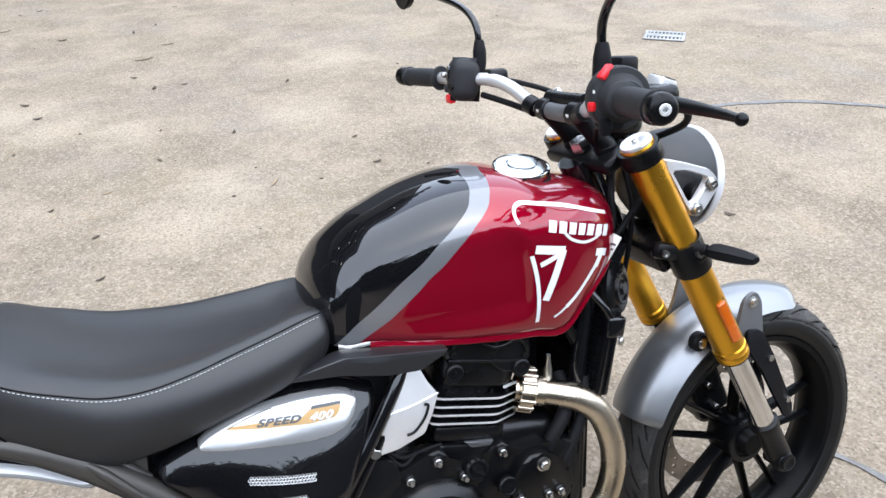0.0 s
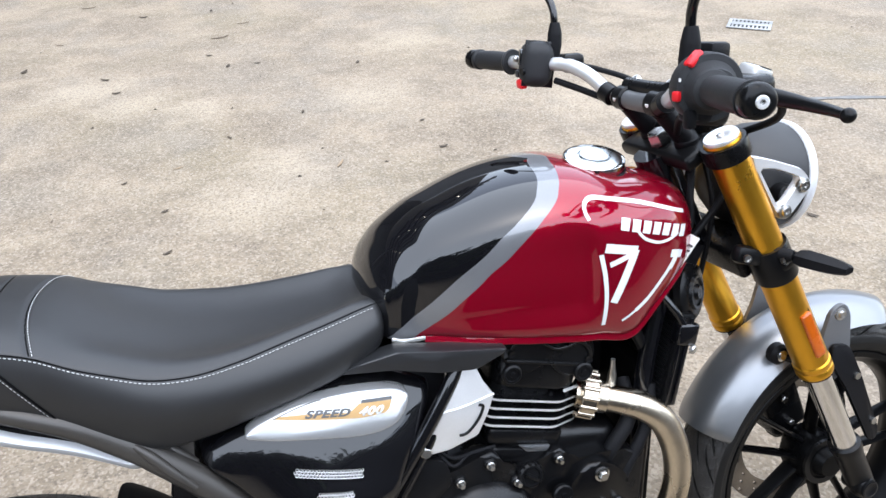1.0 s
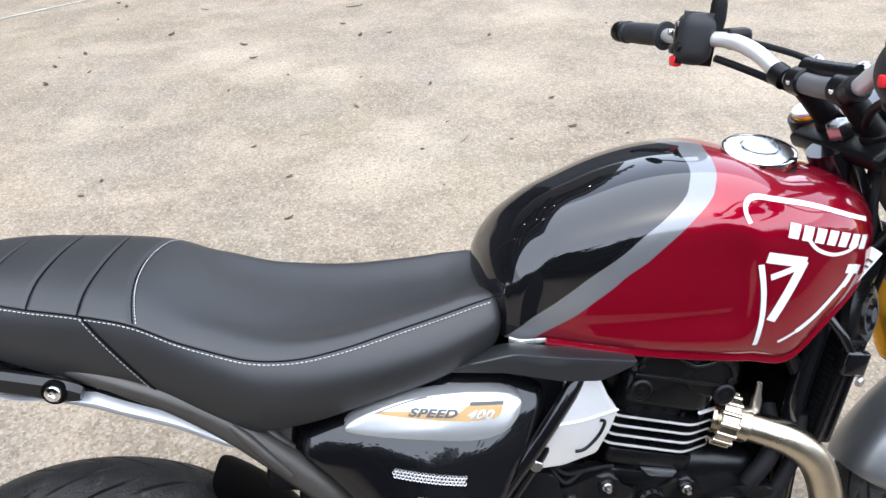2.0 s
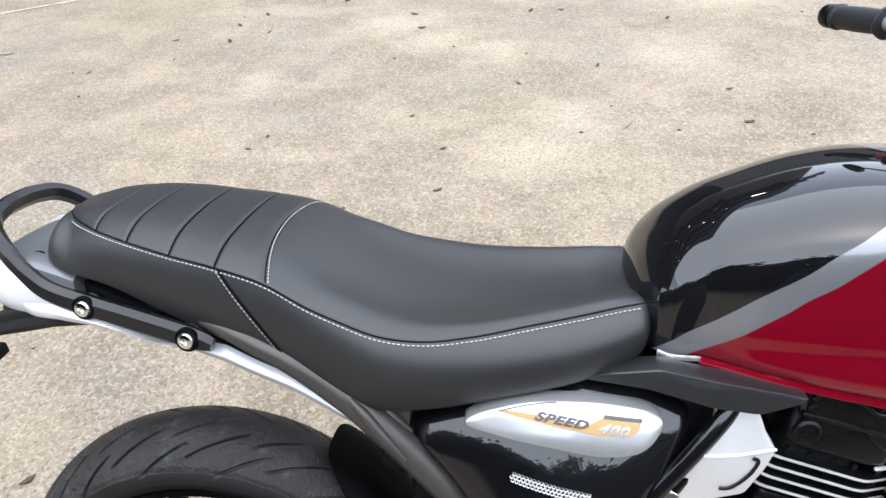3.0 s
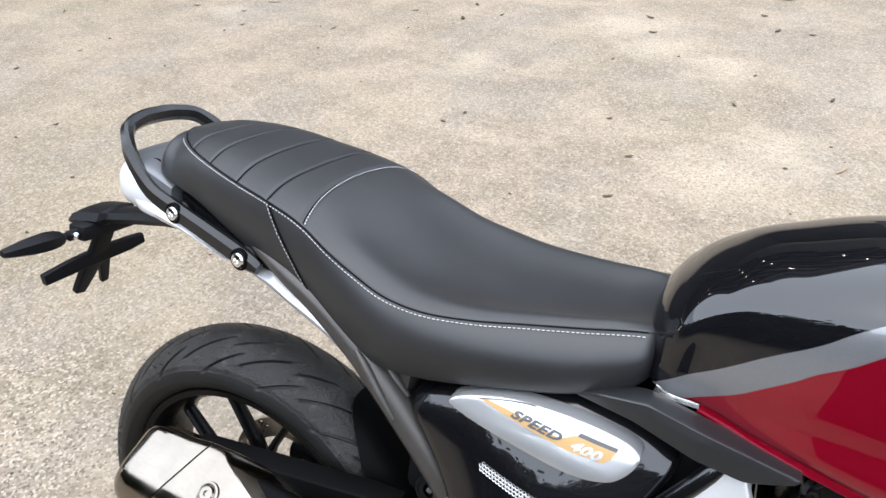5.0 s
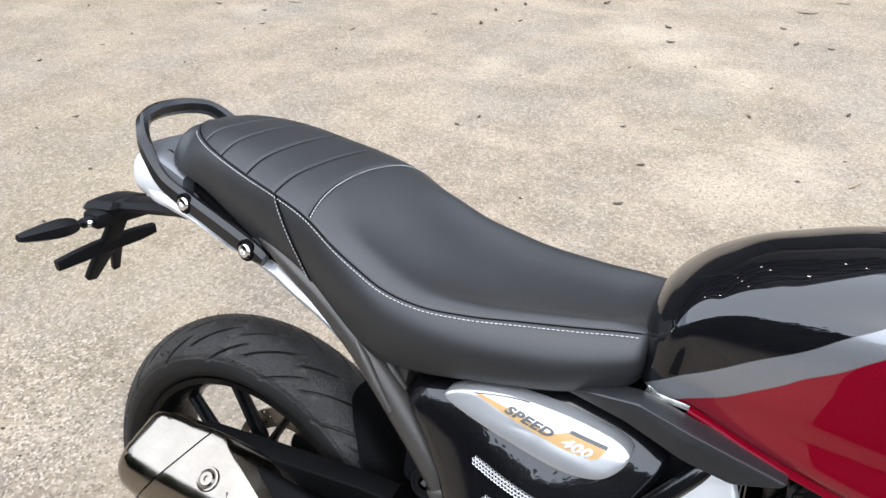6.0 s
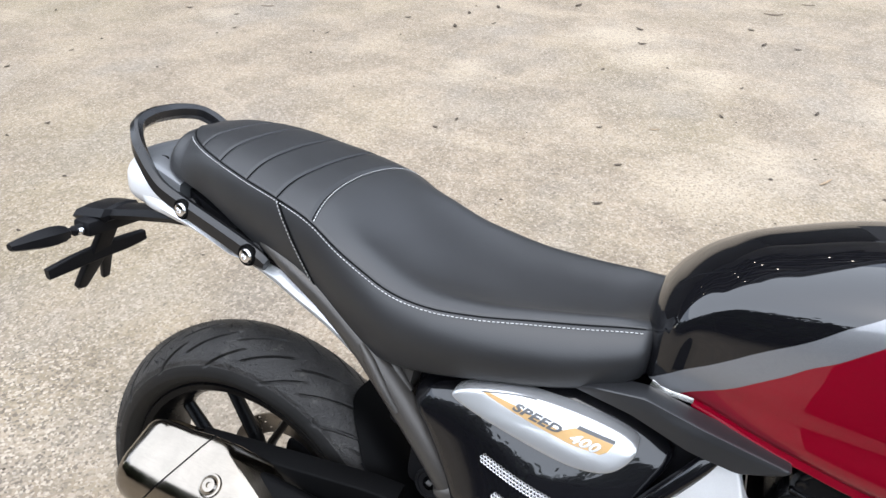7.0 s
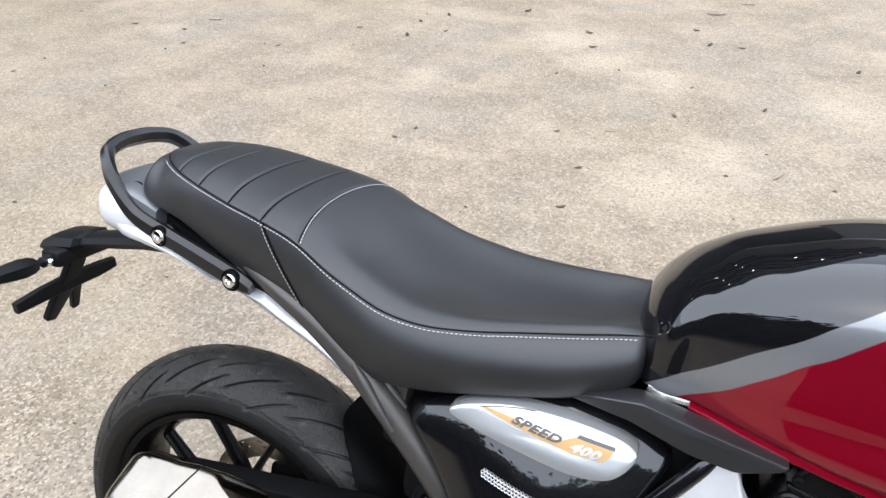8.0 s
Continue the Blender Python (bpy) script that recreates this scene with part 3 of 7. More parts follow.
# straw-like ones: x, y, length, turn
TWIGS = [(0.86, 2.31, .085, 60), (0.17, 2.54, .055, 25), (0.47, 4.68, .120, 12), (0.66, 5.02, .085, 5), (-0.50, 6.07, .110, 8), (-0.60, 4.96, .080, -40), (-2.67, 3.51, .090, 20), (-0.32, 2.21, .030, 80)]
rnd_leaf = random.Random(12)
for k, (x, y) in enumerate(DARK_LEAVES):
    ln = rnd_leaf.uniform(.026, .046) * (1.0 if y < 3.5 else 1.45)
    bm = moved(leaf_mesh(ln, ln * rnd_leaf.uniform(.30, .55), ln * .10, k), pose(x, y, 0.001, 0, 0, rnd_leaf.uniform(0, 180)))
    tagged(new("dry_leaf", mesh_of("dry_leaf", bm, M_LEAF)), "small dark dry leaf fragment lying on concrete", "leaf", "fallen leaves")
for k, (x, y, ln, turn) in enumerate(TWIGS):
    bm = moved(leaf_mesh(ln, ln * .12, ln * .05, 90 + k), pose(x, y, 0.001, 0, 0, turn))
    tagged(new("dry_twig", mesh_of("dry_twig", bm, M_TAN_LEAF if k in (0, 1) else M_TWIG)), "thin tan dry twig lying on concrete" if k < 2 else "thin brown dry twig lying on concrete", "twig", "fallen twigs")


def grit():
    """Countless crumbs of leaf and stone on the concrete."""
    rnd = random.Random(5)
    verts, faces = [], []
    for _ in range(1500):
        x, y = rnd.uniform(-6, 6.5), rnd.uniform(-0.3, 8)
        s = rnd.uniform(0.0015, 0.0055) * (1 if rnd.random() < 0.9 else 2.2)
        a, st = rnd.uniform(0, 6.28), rnd.uniform(0.4, 1.0)
        b = len(verts)
        for i in range(5):
            t = a + i * 1.2566
            verts.append((x + s * math.cos(t), y + s * st * math.sin(t), 0.0008))
        verts.append((x, y, s * 0.7))
        faces += [(b + i, b + (i + 1) % 5, b + 5) for i in range(5)]
    me = bpy.data.meshes.new("grit")
    me.from_pydata(verts, [], faces)
    me.materials.append(M_LEAF)
    tagged(new("grit", me), "dark crumbs of leaf and stone strewn over the concrete", "debris", kind="stuff")


grit()


# the tall open-sided canopy and the trees round the yard, which the tank and the side panel mirror, and unseen dark
# walls added to shape these reflections
ROOF = [(-75.0, -16.0), (-8.3, 8.0), (1.3, 23.9), (14.2, 62.6), (-30.0, 75.0), (-80.0, 40.0)]
ROOF_Z = 14.0


def prism(outline, z0, z1):
    bm = bmesh.new()
    a = [bm.verts.new((x, y, z0)) for x, y in outline]
    b = [bm.verts.new((x, y, z1)) for x, y in outline]
    n = len(a)
    bm.faces.new(a[::-1])
    bm.faces.new(b)
    for i in range(n):
        bm.faces.new((a[i], a[(i + 1) % n], b[(i + 1) % n], b[i]))
    return bm


def beam(a, b, wide, tall, z):
    """A level beam from a to b, its top at z."""
    a, b = Vector(a), Vector(b)
    d = b - a
    return block((d.length, wide, tall), ((a.x + b.x) / 2, (a.y + b.y) / 2, z - tall / 2), (0, 0, math.degrees(math.atan2(d.y, d.x))), edge=0.01, seg=1)


def canopy():
    root = thing("canopy", "tall open-sided steel canopy with dark beams and small lamps", "canopy")
    part("roof", prism(ROOF, ROOF_Z, ROOF_Z + .35), M_ROOF, root, "grey sheet roof")
    corner, west, east = Vector(ROOF[1]), Vector(ROOF[0]), Vector(ROOF[2])
    along, inward = (west - corner).normalized(), (east - corner).normalized()
    for k in range(10):
        s = corner + inward * (0.6 + 3.4 * k)
        part("purlin", beam(s, s + along * 58, .30, .55, ROOF_Z - .004), M_BEAM, root, "dark steel beam")
    for i in range(9):
        s = corner + along * (0.6 + 5.6 * i)
        part("rafter", beam(s, s + inward * 34, .34, .85, ROOF_Z - .35), M_BEAM, root, "dark steel beam")
        for k in range(4):
            p = s + along * 2.6 + inward * (2.4 + 6.8 * k)
            part("ceiling_lamp", rod((p.x, p.y, ROOF_Z - .50), (p.x, p.y, ROOF_Z - .36), .07, 16), M_LAMP, root, "small round white ceiling lamp")
    for i in range(4):
        p = corner + along * (9 + 15 * i) + inward * 12
        part("post", block((.5, .5, ROOF_Z - .85), (p.x, p.y, (ROOF_Z - .85) / 2), edge=.01), M_BEAM, root, "dark steel post")


canopy()


def rear_hall():
    root = thing("hall_wall", "dark rendered hall wall standing under the canopy", "wall", kind="structure")
    # unseen; the end stretches are added to block mirrored sky below the roof
    for a, b in (((-73.5, -15), (-76, 6)), ((-76, 6), (-24, 25)), ((-24, 25), (-12, 62)), ((-12, 62), (16, 60))):
        part("facade", beam(a, b, .4, ROOF_Z - .9, ROOF_Z - .9), M_WALL, root)


rear_hall()


def horizon_screen():
    # unseen; added to keep the bright horizon out of the tank's reflections
    root = thing("horizon_screen", "plain low dark screen added out of view against the bright horizon", "building", kind="structure")
    part("facade", block((44, 0.4, 3.4), (23, 14.0, 1.7), edge=0.03), M_WALL, root)
    part("parapet", block((44.4, 0.6, 0.25), (23, 14.0, 3.52), edge=0.03), M_ROOF, root)


horizon_screen()


def mirrored_walls():
    # unseen wall, added as a dark backing for the reflections
    root = thing("backdrop_wall", "unseen dark wall added behind the trees for the paint to mirror", "wall", kind="structure")
    part("facade", block((60, 0.25, 2.3), (1, -9.0, 1.15), edge=0.03), M_YARD, root)
    part("coping", block((60.2, 0.34, 0.08), (1, -9.0, 2.34), edge=0.02), M_BEAM, root)
    # no such wall is known; this slab stands in for a mirrored dark figure
    low = thing("dark_stand_in", "low dark slab standing in for a dark figure mirrored in the tank", "wall", kind="structure")
    part("facade", block((12, 0.25, 1.05), (6.42, -1.52, 0.525), edge=0.03), M_YARD, low)
    part("coping", block((12.06, 0.31, 0.06), (6.42, -1.52, 1.08), edge=0.02), M_YARD, low)


mirrored_walls()


def tree(height, spread, seed):
    """A broad tree: a tapered trunk, limbs and a crown of many small leaves in uneven clumps."""
    rnd = random.Random(seed)
    root = thing("tree", "leafy green tree behind the yard wall", "tree", "trees behind the wall")
    part("trunk", tube([(0, 0, 0), (.05, .04, height * .25), (-.04, .08, height * .5), (.02, 0, height * .8)], [.20, .16, .12, .04], 10, 5), M_BARK, root)
    verts, faces = [], []
    for k in range(9):
        a, up = k * 2.4 + rnd.uniform(-.3, .3), rnd.uniform(.35, .85)
        tip = Vector((math.cos(a) * spread * rnd.uniform(.5, .95), math.sin(a) * spread * rnd.uniform(.5, .95), height * (up + .16)))
        part("limb", tube([(0, 0, height * up * .7), tuple(tip * .5 + Vector((0, 0, height * up * .38))), tuple(tip)], [.07, .045, .015], 8, 5), M_BARK, root)
        for c in range(8):
            mid = tip + Vector((rnd.gauss(0, .55), rnd.gauss(0, .55), rnd.gauss(0, .45)))
            size = rnd.uniform(.35, .7)
            for _ in range(110):
                p = mid + Vector((rnd.gauss(0, 1), rnd.gauss(0, 1), rnd.gauss(0, .8))) * size * .55
                d = Vector((rnd.gauss(0, 1), rnd.gauss(0, 1), rnd.gauss(0, .6))).normalized()
                w = d.orthogonal().normalized() * .13
                b = len(verts)
                verts += [p - d * .20, p + w, p + d * .20, p - w]
                faces.append((b, b + 1, b + 2, b + 3))
    me = bpy.data.meshes.new("crown")
    me.from_pydata([tuple(v) for v in verts], [], faces)
    me.materials.append(M_FOLIAGE)
    crown = new("crown", me)
    crown.parent = root
    tagged(crown, "green leaves in loose clumps", kind="stuff")
    return root


broad_tree = tree(3.7, 2.0, 4)
broad_tree.matrix_world = pose(-3.2, -6.6, 0)
for x, y, k, turn in ((-7.4, -6.9, 1.12, 70), (-11.8, -7.4, 1.2, 200), (-17.0, -7.0, 1.1, 130), (0.9, -7.6, .86, 250), (4.6, -7.2, .78, 40), (9.0, -7.4, .9, 300), (14.0, -7.2, .85, 160)):
    copy_thing(broad_tree, pose(x, y, 0, 0, 0, turn) @ Matrix.Scale(k, 4))

# ---------------------------------------------------------------- the motorcycle
# Its own axes: x ahead from the rear axle, y to its left, z up from the ground while it stands straight.
LEAN_LEFT = 13.1
bike = thing("motorcycle", "red and black roadster motorcycle with gold forks on its side stand", "motorcycle",
             m=Matrix.Translation((0, 0, 0.0015)) @ pose(0, 0, 0, -LEAN_LEFT, 0, 0))

# stations along the tank: x, crown, half width, height of the widest line, lower edge, half width there
TANK = np.array([
    (.551, .833, .040, .800, .782, .038),
    (.555, .846, .063, .801, .778, .060),
    (.563, .860, .085, .803, .773, .080),
    (.580, .880, .103, .808, .768, .094),
    (.620, .909, .120, .815, .765, .099),
    (.680, .932, .138, .832, .754, .110),
    (.740, .949, .150, .847, .743, .117),
    (.800, .957, .158, .857, .732, .121),
    (.860, .955, .159, .862, .722, .121),
    (.920, .937, .153, .858, .715, .116),
    (.950, .930, .1455, .853, .743, .113),
    (.979, .921, .136, .846, .768, .108),
    (1.013, .908, .111, .834, .790, .092),
    (1.036, .894, .083, .828, .803, .071),
    (1.053, .876, .046, .818, .805, .040),
    (1.062, .850, .018, .809, .801, .015)])
tank_lines = [spl(TANK[:, 0], TANK[:, k]) for k in range(1, 6)]
TN = 38
SQ1, SQ2 = 0.86, 0.72 # how square the shoulders are


def soft_step(v):
    v = max(0.0, min(1.0, v))
    return v * v * (3 - 2 * v)


# height of the shoulder line over the knee hollow
knee_edge = spl([.560, .591, .629, .669, .714, .783, .822, .842, .856, .870], [.822, .846, .878, .894, .903, .908, .902, .886, .862, .840])


def tank_ring(x):
    """One side of the tank at x, from the crown to the lower edge: (half width, height) pairs."""
    top, w, zw, zb, wb = (g(x) for g in tank_lines)
    ring = []
    for i in range(TN + 1):
        a = math.pi / 2 * i / TN
        ring.append((w * math.sin(a) ** SQ1, zw + (top - zw) * max(0.0, math.cos(a)) ** SQ2))
    for i in range(1, TN + 1):
        t = i / TN
        ring.append((wb + (w - wb) * max(0.0, math.cos(math.pi / 2 * t)) ** 0.9, zw + (zb - zw) * math.sin(math.pi / 2 * t)))
    out = []
    for y, z in ring:
        # hollow for the knee, under a firm shoulder line, behind the swell of the front
        k = soft_step((x - 0.572) / 0.035) * soft_step((0.860 - x) / 0.030)
        under = knee_edge(x) - z
        under = min(0.06, 0.5 * (under + math.sqrt(under * under + 0.004 ** 2))) / 0.06
        h = (1 - (1 - under) ** 2) * soft_step((z - 0.742) / 0.050)
        out.append((y - 0.0105 * k * h, z))
    return out


def tank_y(x, z):
    """How far out the tank's side is at x, z (half width)."""
    r = tank_ring(min(max(x, 0.552), 1.0605))
    for (y0, z0), (y1, z1) in zip(r, r[1:]):
        if z1 <= z <= z0:
            return y0 + (y1 - y0) * ((z0 - z) / (z0 - z1) if z0 > z1 else 0)
    return r[-1][0] if z < r[-1][1] else 0.0


def fuel_tank():
    xs = [0.551 + 0.511 * (1 - math.cos(math.pi * i / 130)) / 2 for i in range(131)]
    rings = []
    for x in xs:
        r = tank_ring(x)
        rings.append([(x, -y, z) for y, z in r[::-1]] + [(x, y, z) for y, z in r[1:]])
    tank = part("fuel_tank", loft(rings, True, True), M_TANK, bike, "candy red tank with black rear and grey band", sharp=60)
    # pressed seam along the lower edge
    for s in (-1, 1):
        pts = []
        for i in range(31):
            x = 0.574 + 0.442 * i / 30
            y, z = tank_ring(x)[-1]
            pts.append((x, s * (y + 0.003), z - 0.001 + 0.0003 * math.sin(i * 2.4)))
        part("seam_flange", strip(pts[3:], 0.015, 0.0040, (0, -s * 0.30, 0.95), 3, 0.0018), M_TANK, tank, "pressed red seam flange")
        part("flange_end", strip(pts[:4], 0.009, 0.0040, (0, -s * 0.30, 0.95), 4, 0.0012), M_STEEL, tank, "silver end of the seam flange")
    # filler cap
    up = Vector((0.05, -0.25, 1)).normalized()
    at = Vector((0.904, -0.0395, 0.9430))
    cap = part("fuel_cap", lathe([(0.0425, -0.006), (0.0440, -0.001), (0.0440, 0.009), (0.0436, 0.0104), (0.0415, 0.0120), (0.038, 0.0128), (0.030, 0.0130), (0.0236, 0.0130), (0.0228, 0.0108), (0.0214, 0.0108), (0.0206, 0.0146), (0.012, 0.0148), (0, 0.0149)], 56, up, at), M_CAP, tank, "polished chrome filler cap", sharp=25)
    part("cap_ring", lathe([(0.0445, -0.012), (0.0465, -0.010), (0.0465, -0.003), (0.0448, -0.001)], 56, up, at), M_BLACK_SATIN, tank, "black ring round the cap")
    part("cap_lock", block((0.007, 0.004, 0.006), at + up * 0.004 + Vector((-0.016, -0.0405, -0.006)), (0, 0, 24), edge=0.001), M_BLACK_SATIN, tank)
    return tank


tank = fuel_tank()


def on_tank(x, z, lift=0.0007):
    return Vector((x, -tank_y(x, z) - lift, z))


def decal_line(pts, width, name="white_line"):
    """A painted line on the tank's right side, through (x, z) points."""
    P = sweep_points([(x, 0, z) for x, z in pts], 8)
    bm = bmesh.new()
    rows = []
    for i, p in enumerate(P):
        t = (P[min(i + 1, len(P) - 1)] - P[max(i - 1, 0)]).normalized()
        s = Vector((-t.z, 0, t.x)) * width / 2
        rows.append([bm.verts.new(on_tank((p + s * k).x, (p + s * k).z)) for k in (-1, 0, 1)])
    for a, b in zip(rows, rows[1:]):
        for j in (0, 1):
            bm.faces.new((a[j], a[j + 1], b[j + 1], b[j]))
    return part(name, bm, M_WHITE, tank, "white painted line")


def decal_patch(outline, name, material=None, label="white painted mark"):
    """A filled painted mark on the tank's right side."""
    bm = bmesh.new()
    f = bm.faces.new([bm.verts.new((x, 0, z)) for x, z in outline])
    bmesh.ops.triangulate(bm, faces=[f])
    bmesh.ops.subdivide_edges(bm, edges=bm.edges[:], cuts=3, use_grid_fill=True)
    for v in bm.verts:
        v.co = on_tank(v.co.x, v.co.z, 0.0009)
    return part(name, bm, material or M_WHITE, tank, label)


# MARKS on the right side: outline hook, slanting lines, arrow shape, and plain blocks where the maker's name stands
decal_line([(.8362, .9015), (.8335, .9120), (.8372, .9210), (.8490, .9252), (.8700, .9208), (.9250, .9050), (1.0000, .8752)], .0048)
decal_line([(.8494, .8530), (.8549, .8206), (.8575, .7841), (.8564, .7450)], .0058)
decal_line([(.8552, .8615), (.8780, .8552), (.9035, .8480)], .0125, "arrow_mark")
decal_line([(.9010, .8500), (.8890, .8235), (.8685, .7790)], .0120, "arrow_mark")
decal_line([(.8612, .8365), (.8760, .8398), (.8915, .8440)], .0075, "arrow_mark")
decal_line([(.9050, .7572), (.9250, .7710), (.9457, .7886), (.9640, .8072), (.9735, .8215)], .0068)
decal_line([(.9640, .8270), (.9760, .8235), (.9880, .8185)], .0110, "corner_mark")
decal_line([(.9755, .8220), (.9690, .8120), (.9630, .8040)], .0095, "corner_mark")
decal_line([(.8845, .7455), (.8950, .7510), (.9060, .7578)], .0038)
for k in range(7):
    a, b = (k + 0.06) / 7, (k + 0.80) / 7
    tl, bl, tr, br = Vector((.8818, .8974)), Vector((.8772, .8819)), Vector((1.0023, .8573)), Vector((.9945, .8425))
    decal_patch([tuple(tl.lerp(tr, a)), tuple(tl.lerp(tr, b)), tuple(bl.lerp(br, b)), tuple(bl.lerp(br, a))], "name_block", label="plain white block")
decal_line([(.9033, .8790), (.9090, .8690), (.9200, .8590), (.9404, .8500), (.9600, .8490), (.9780, .8540)], .0042)
part("sticker", moved(block((.004, .015, .054), edge=.001), Matrix.Translation((1.012, -.103, .807)) @ pose(0, 0, 0, 25, 30, 40)), M_STICKER, tank, "small white paper label with print")
for k in range(4):
    part("print_bar", moved(block((.001, .012, .003), edge=0), Matrix.Translation((1.012, -.103, .807)) @ pose(0, 0, 0, 25, 30, 40) @ pose(-.0028, 0, -.012 + k * .008)), M_DECAL_DARK, tank)


# ---- seat
seat_top = spl([-.124, -.122, -.118, -.112, -.105, -.08, -.03, .03, .08, .12, .17, .20, .25, .32, .38, .44, .50, .55, .566], [.880, .890, .898, .905, .911, .919, .922, .918, .908, .899, .883, .868, .840, .812, .802, .802, .808, .815, .816])
seam_y = spl([-.124, -.105, -.10, -.09, -.078, -.05, -.033, .005, .06, .115, .17, .21, .245, .28, .33, .38, .438, .493, .552, .566], [.002, .002, .020, .038, .052, .076, .087, .103, .117, .128, .136, .141, .145, .148, .146, .132, .114, .099, .085, .082])
seam_z = spl([-.124, -.122, -.118, -.112, -.105, -.078, -.033, .005, .06, .115, .17, .21, .245, .28, .33, .38, .438, .493, .552, .566], [.880, .890, .898, .905, .910, .911, .908, .902, .891, .881, .865, .843, .828, .815, .807, .8055, .8095, .8145, .8215, .8225])
low_y = spl([-.124, -.121, -.115, -.105, -.090, -.066, -.03, .03, .09, .165, .22, .28, .33, .38, .44, .50, .55, .566], [.024, .044, .062, .075, .085, .092, .096, .104, .112, .121, .129, .137, .140, .138, .132, .119, .099, .090])
low_z = spl([-.124, -.116, -.102, -.08, -.03, .03, .09, .165, .22, .27, .33, .39, .44, .50, .55, .566], [.874, .869, .866, .861, .847, .821, .795, .761, .734, .719, .722, .732, .740, .750, .764, .772])


def groove(d, width, deep):
    return deep * math.exp(-(d / width) ** 2)


SEAT_FLUTES = (-.036, .008, .060, .113)


def seat_crown(x, u):
    """Height of the seat's top at x; u is 0 in the middle and 1 at the edge seam. The padding rolls over before the seam."""
    sz, top, sy = seam_z(x), seat_top(x), max(seam_y(x), 0.002)
    rider = soft_step((x - 0.175) / 0.07) * soft_step((0.562 - x) / 0.05)
    z = sz + (top - 0.0035 * rider - sz) * (1 - u * u)
    return z + 0.004 * min(1.0, sy / 0.06) * math.sin(math.pi * u ** 2.2) * (1 - rider) + 0.0085 * rider * math.sin(math.pi * u ** 3.6) ** 1.2


CROSS_X, CROSS_BOW = 0.169, 0.0175          # the seam across the seat bows to the rear in its middle


def seat_side(x):
    """One side of the seat at x, from the middle of the top to the lower edge."""
    sy, sz, ly, lz = max(seam_y(x), 0.002), seam_z(x), low_y(x), low_z(x)
    tail_round = soft_step((-0.070 - x) / 0.030)
    ring = []
    for u in (0, .1, .2, .3, .4, .5, .58, .65, .71, .76, .80, .84, .88, .91, .94, .965, .985):
        z = seat_crown(x, u)
        for g in SEAT_FLUTES:
            z -= groove(x - g, 0.0015, 0.0032)
        z -= groove(x - CROSS_X + CROSS_BOW * (1 - u * u), 0.0026, 0.0030)
        ring.append((sy * u, z))
    ring.append((sy * 1.0 - 0.0008, sz - 0.0022))
    for v in (.015, .04, .1, .18, .28, .4, .52, .64, .76, .86, .93, .97, 1.0):
        belly = (0.0095 + 0.0075 * soft_step((x - 0.17) / 0.12)) * math.sin(math.pi * v ** 0.8) * min(1.0, sy / 0.05)
        flat = (sy + (ly - sy) * v + belly, sz + (lz - sz) * v)
        full = (sy + (ly - sy) * math.sin(math.pi / 2 * v) ** 0.8, sz + (lz - sz) * (1 - math.cos(math.pi / 2 * v)))
        ring.append(tuple(a + (b - a) * tail_round for a, b in zip(flat, full)))
    ring.append((ly - 0.005, lz - 0.004))
    ring.append((ly - 0.020, lz - 0.005))
    ring.append((ly * 0.4, lz - 0.004))
    return ring


def seat_point(x, k):
    """A point of the right side: k from 0 (seam) to 1 (lower edge)."""
    sy, sz, ly, lz = seam_y(x), seam_z(x), low_y(x), low_z(x)
    return Vector((x, -(sy + (ly - sy) * k + (0.0095 + 0.0075 * soft_step((x - 0.17) / 0.12)) * math.sin(math.pi * k ** 0.8) * min(1.0, sy / 0.05)) - 0.0008, sz + (lz - sz) * k))


def stitches(name, path, parent, every=0.0050, length=0.0035, r=0.00047):
    """Short threads one after another along a line."""
    P = [Vector(p) for p in path]
    cum = [0.0]
    for a, b in zip(P, P[1:]):
        cum.append(cum[-1] + (b - a).length)

    def at(s):
        i = min(max(int(np.searchsorted(cum, s)) - 1, 0), len(P) - 2)
        return P[i].lerp(P[i + 1], (s - cum[i]) / max(cum[i + 1] - cum[i], 1e-9))
    bms = bmesh.new()
    s = 0.002
    while s + length < cum[-1]:
        a, b = at(s), at(s + length)
        t = (b - a).normalized()
        u = t.orthogonal().normalized()
        w = t.cross(u)
        rows = [[bms.verts.new(p + (u * math.cos(q) + w * math.sin(q)) * rr) for q in (0, 1.571, 3.1416, 4.712)] for p, rr in ((a, r * .4), (a.lerp(b, .2), r), (a.lerp(b, .8), r), (b, r * .4))]
        for x, y in zip(rows, rows[1:]):
            for i in range(4):
                bms.faces.new((x[i], x[(i + 1) % 4], y[(i + 1) % 4], y[i]))
        s += every
    return part(name, bms, M_THREAD, parent, "pale grey stitching")


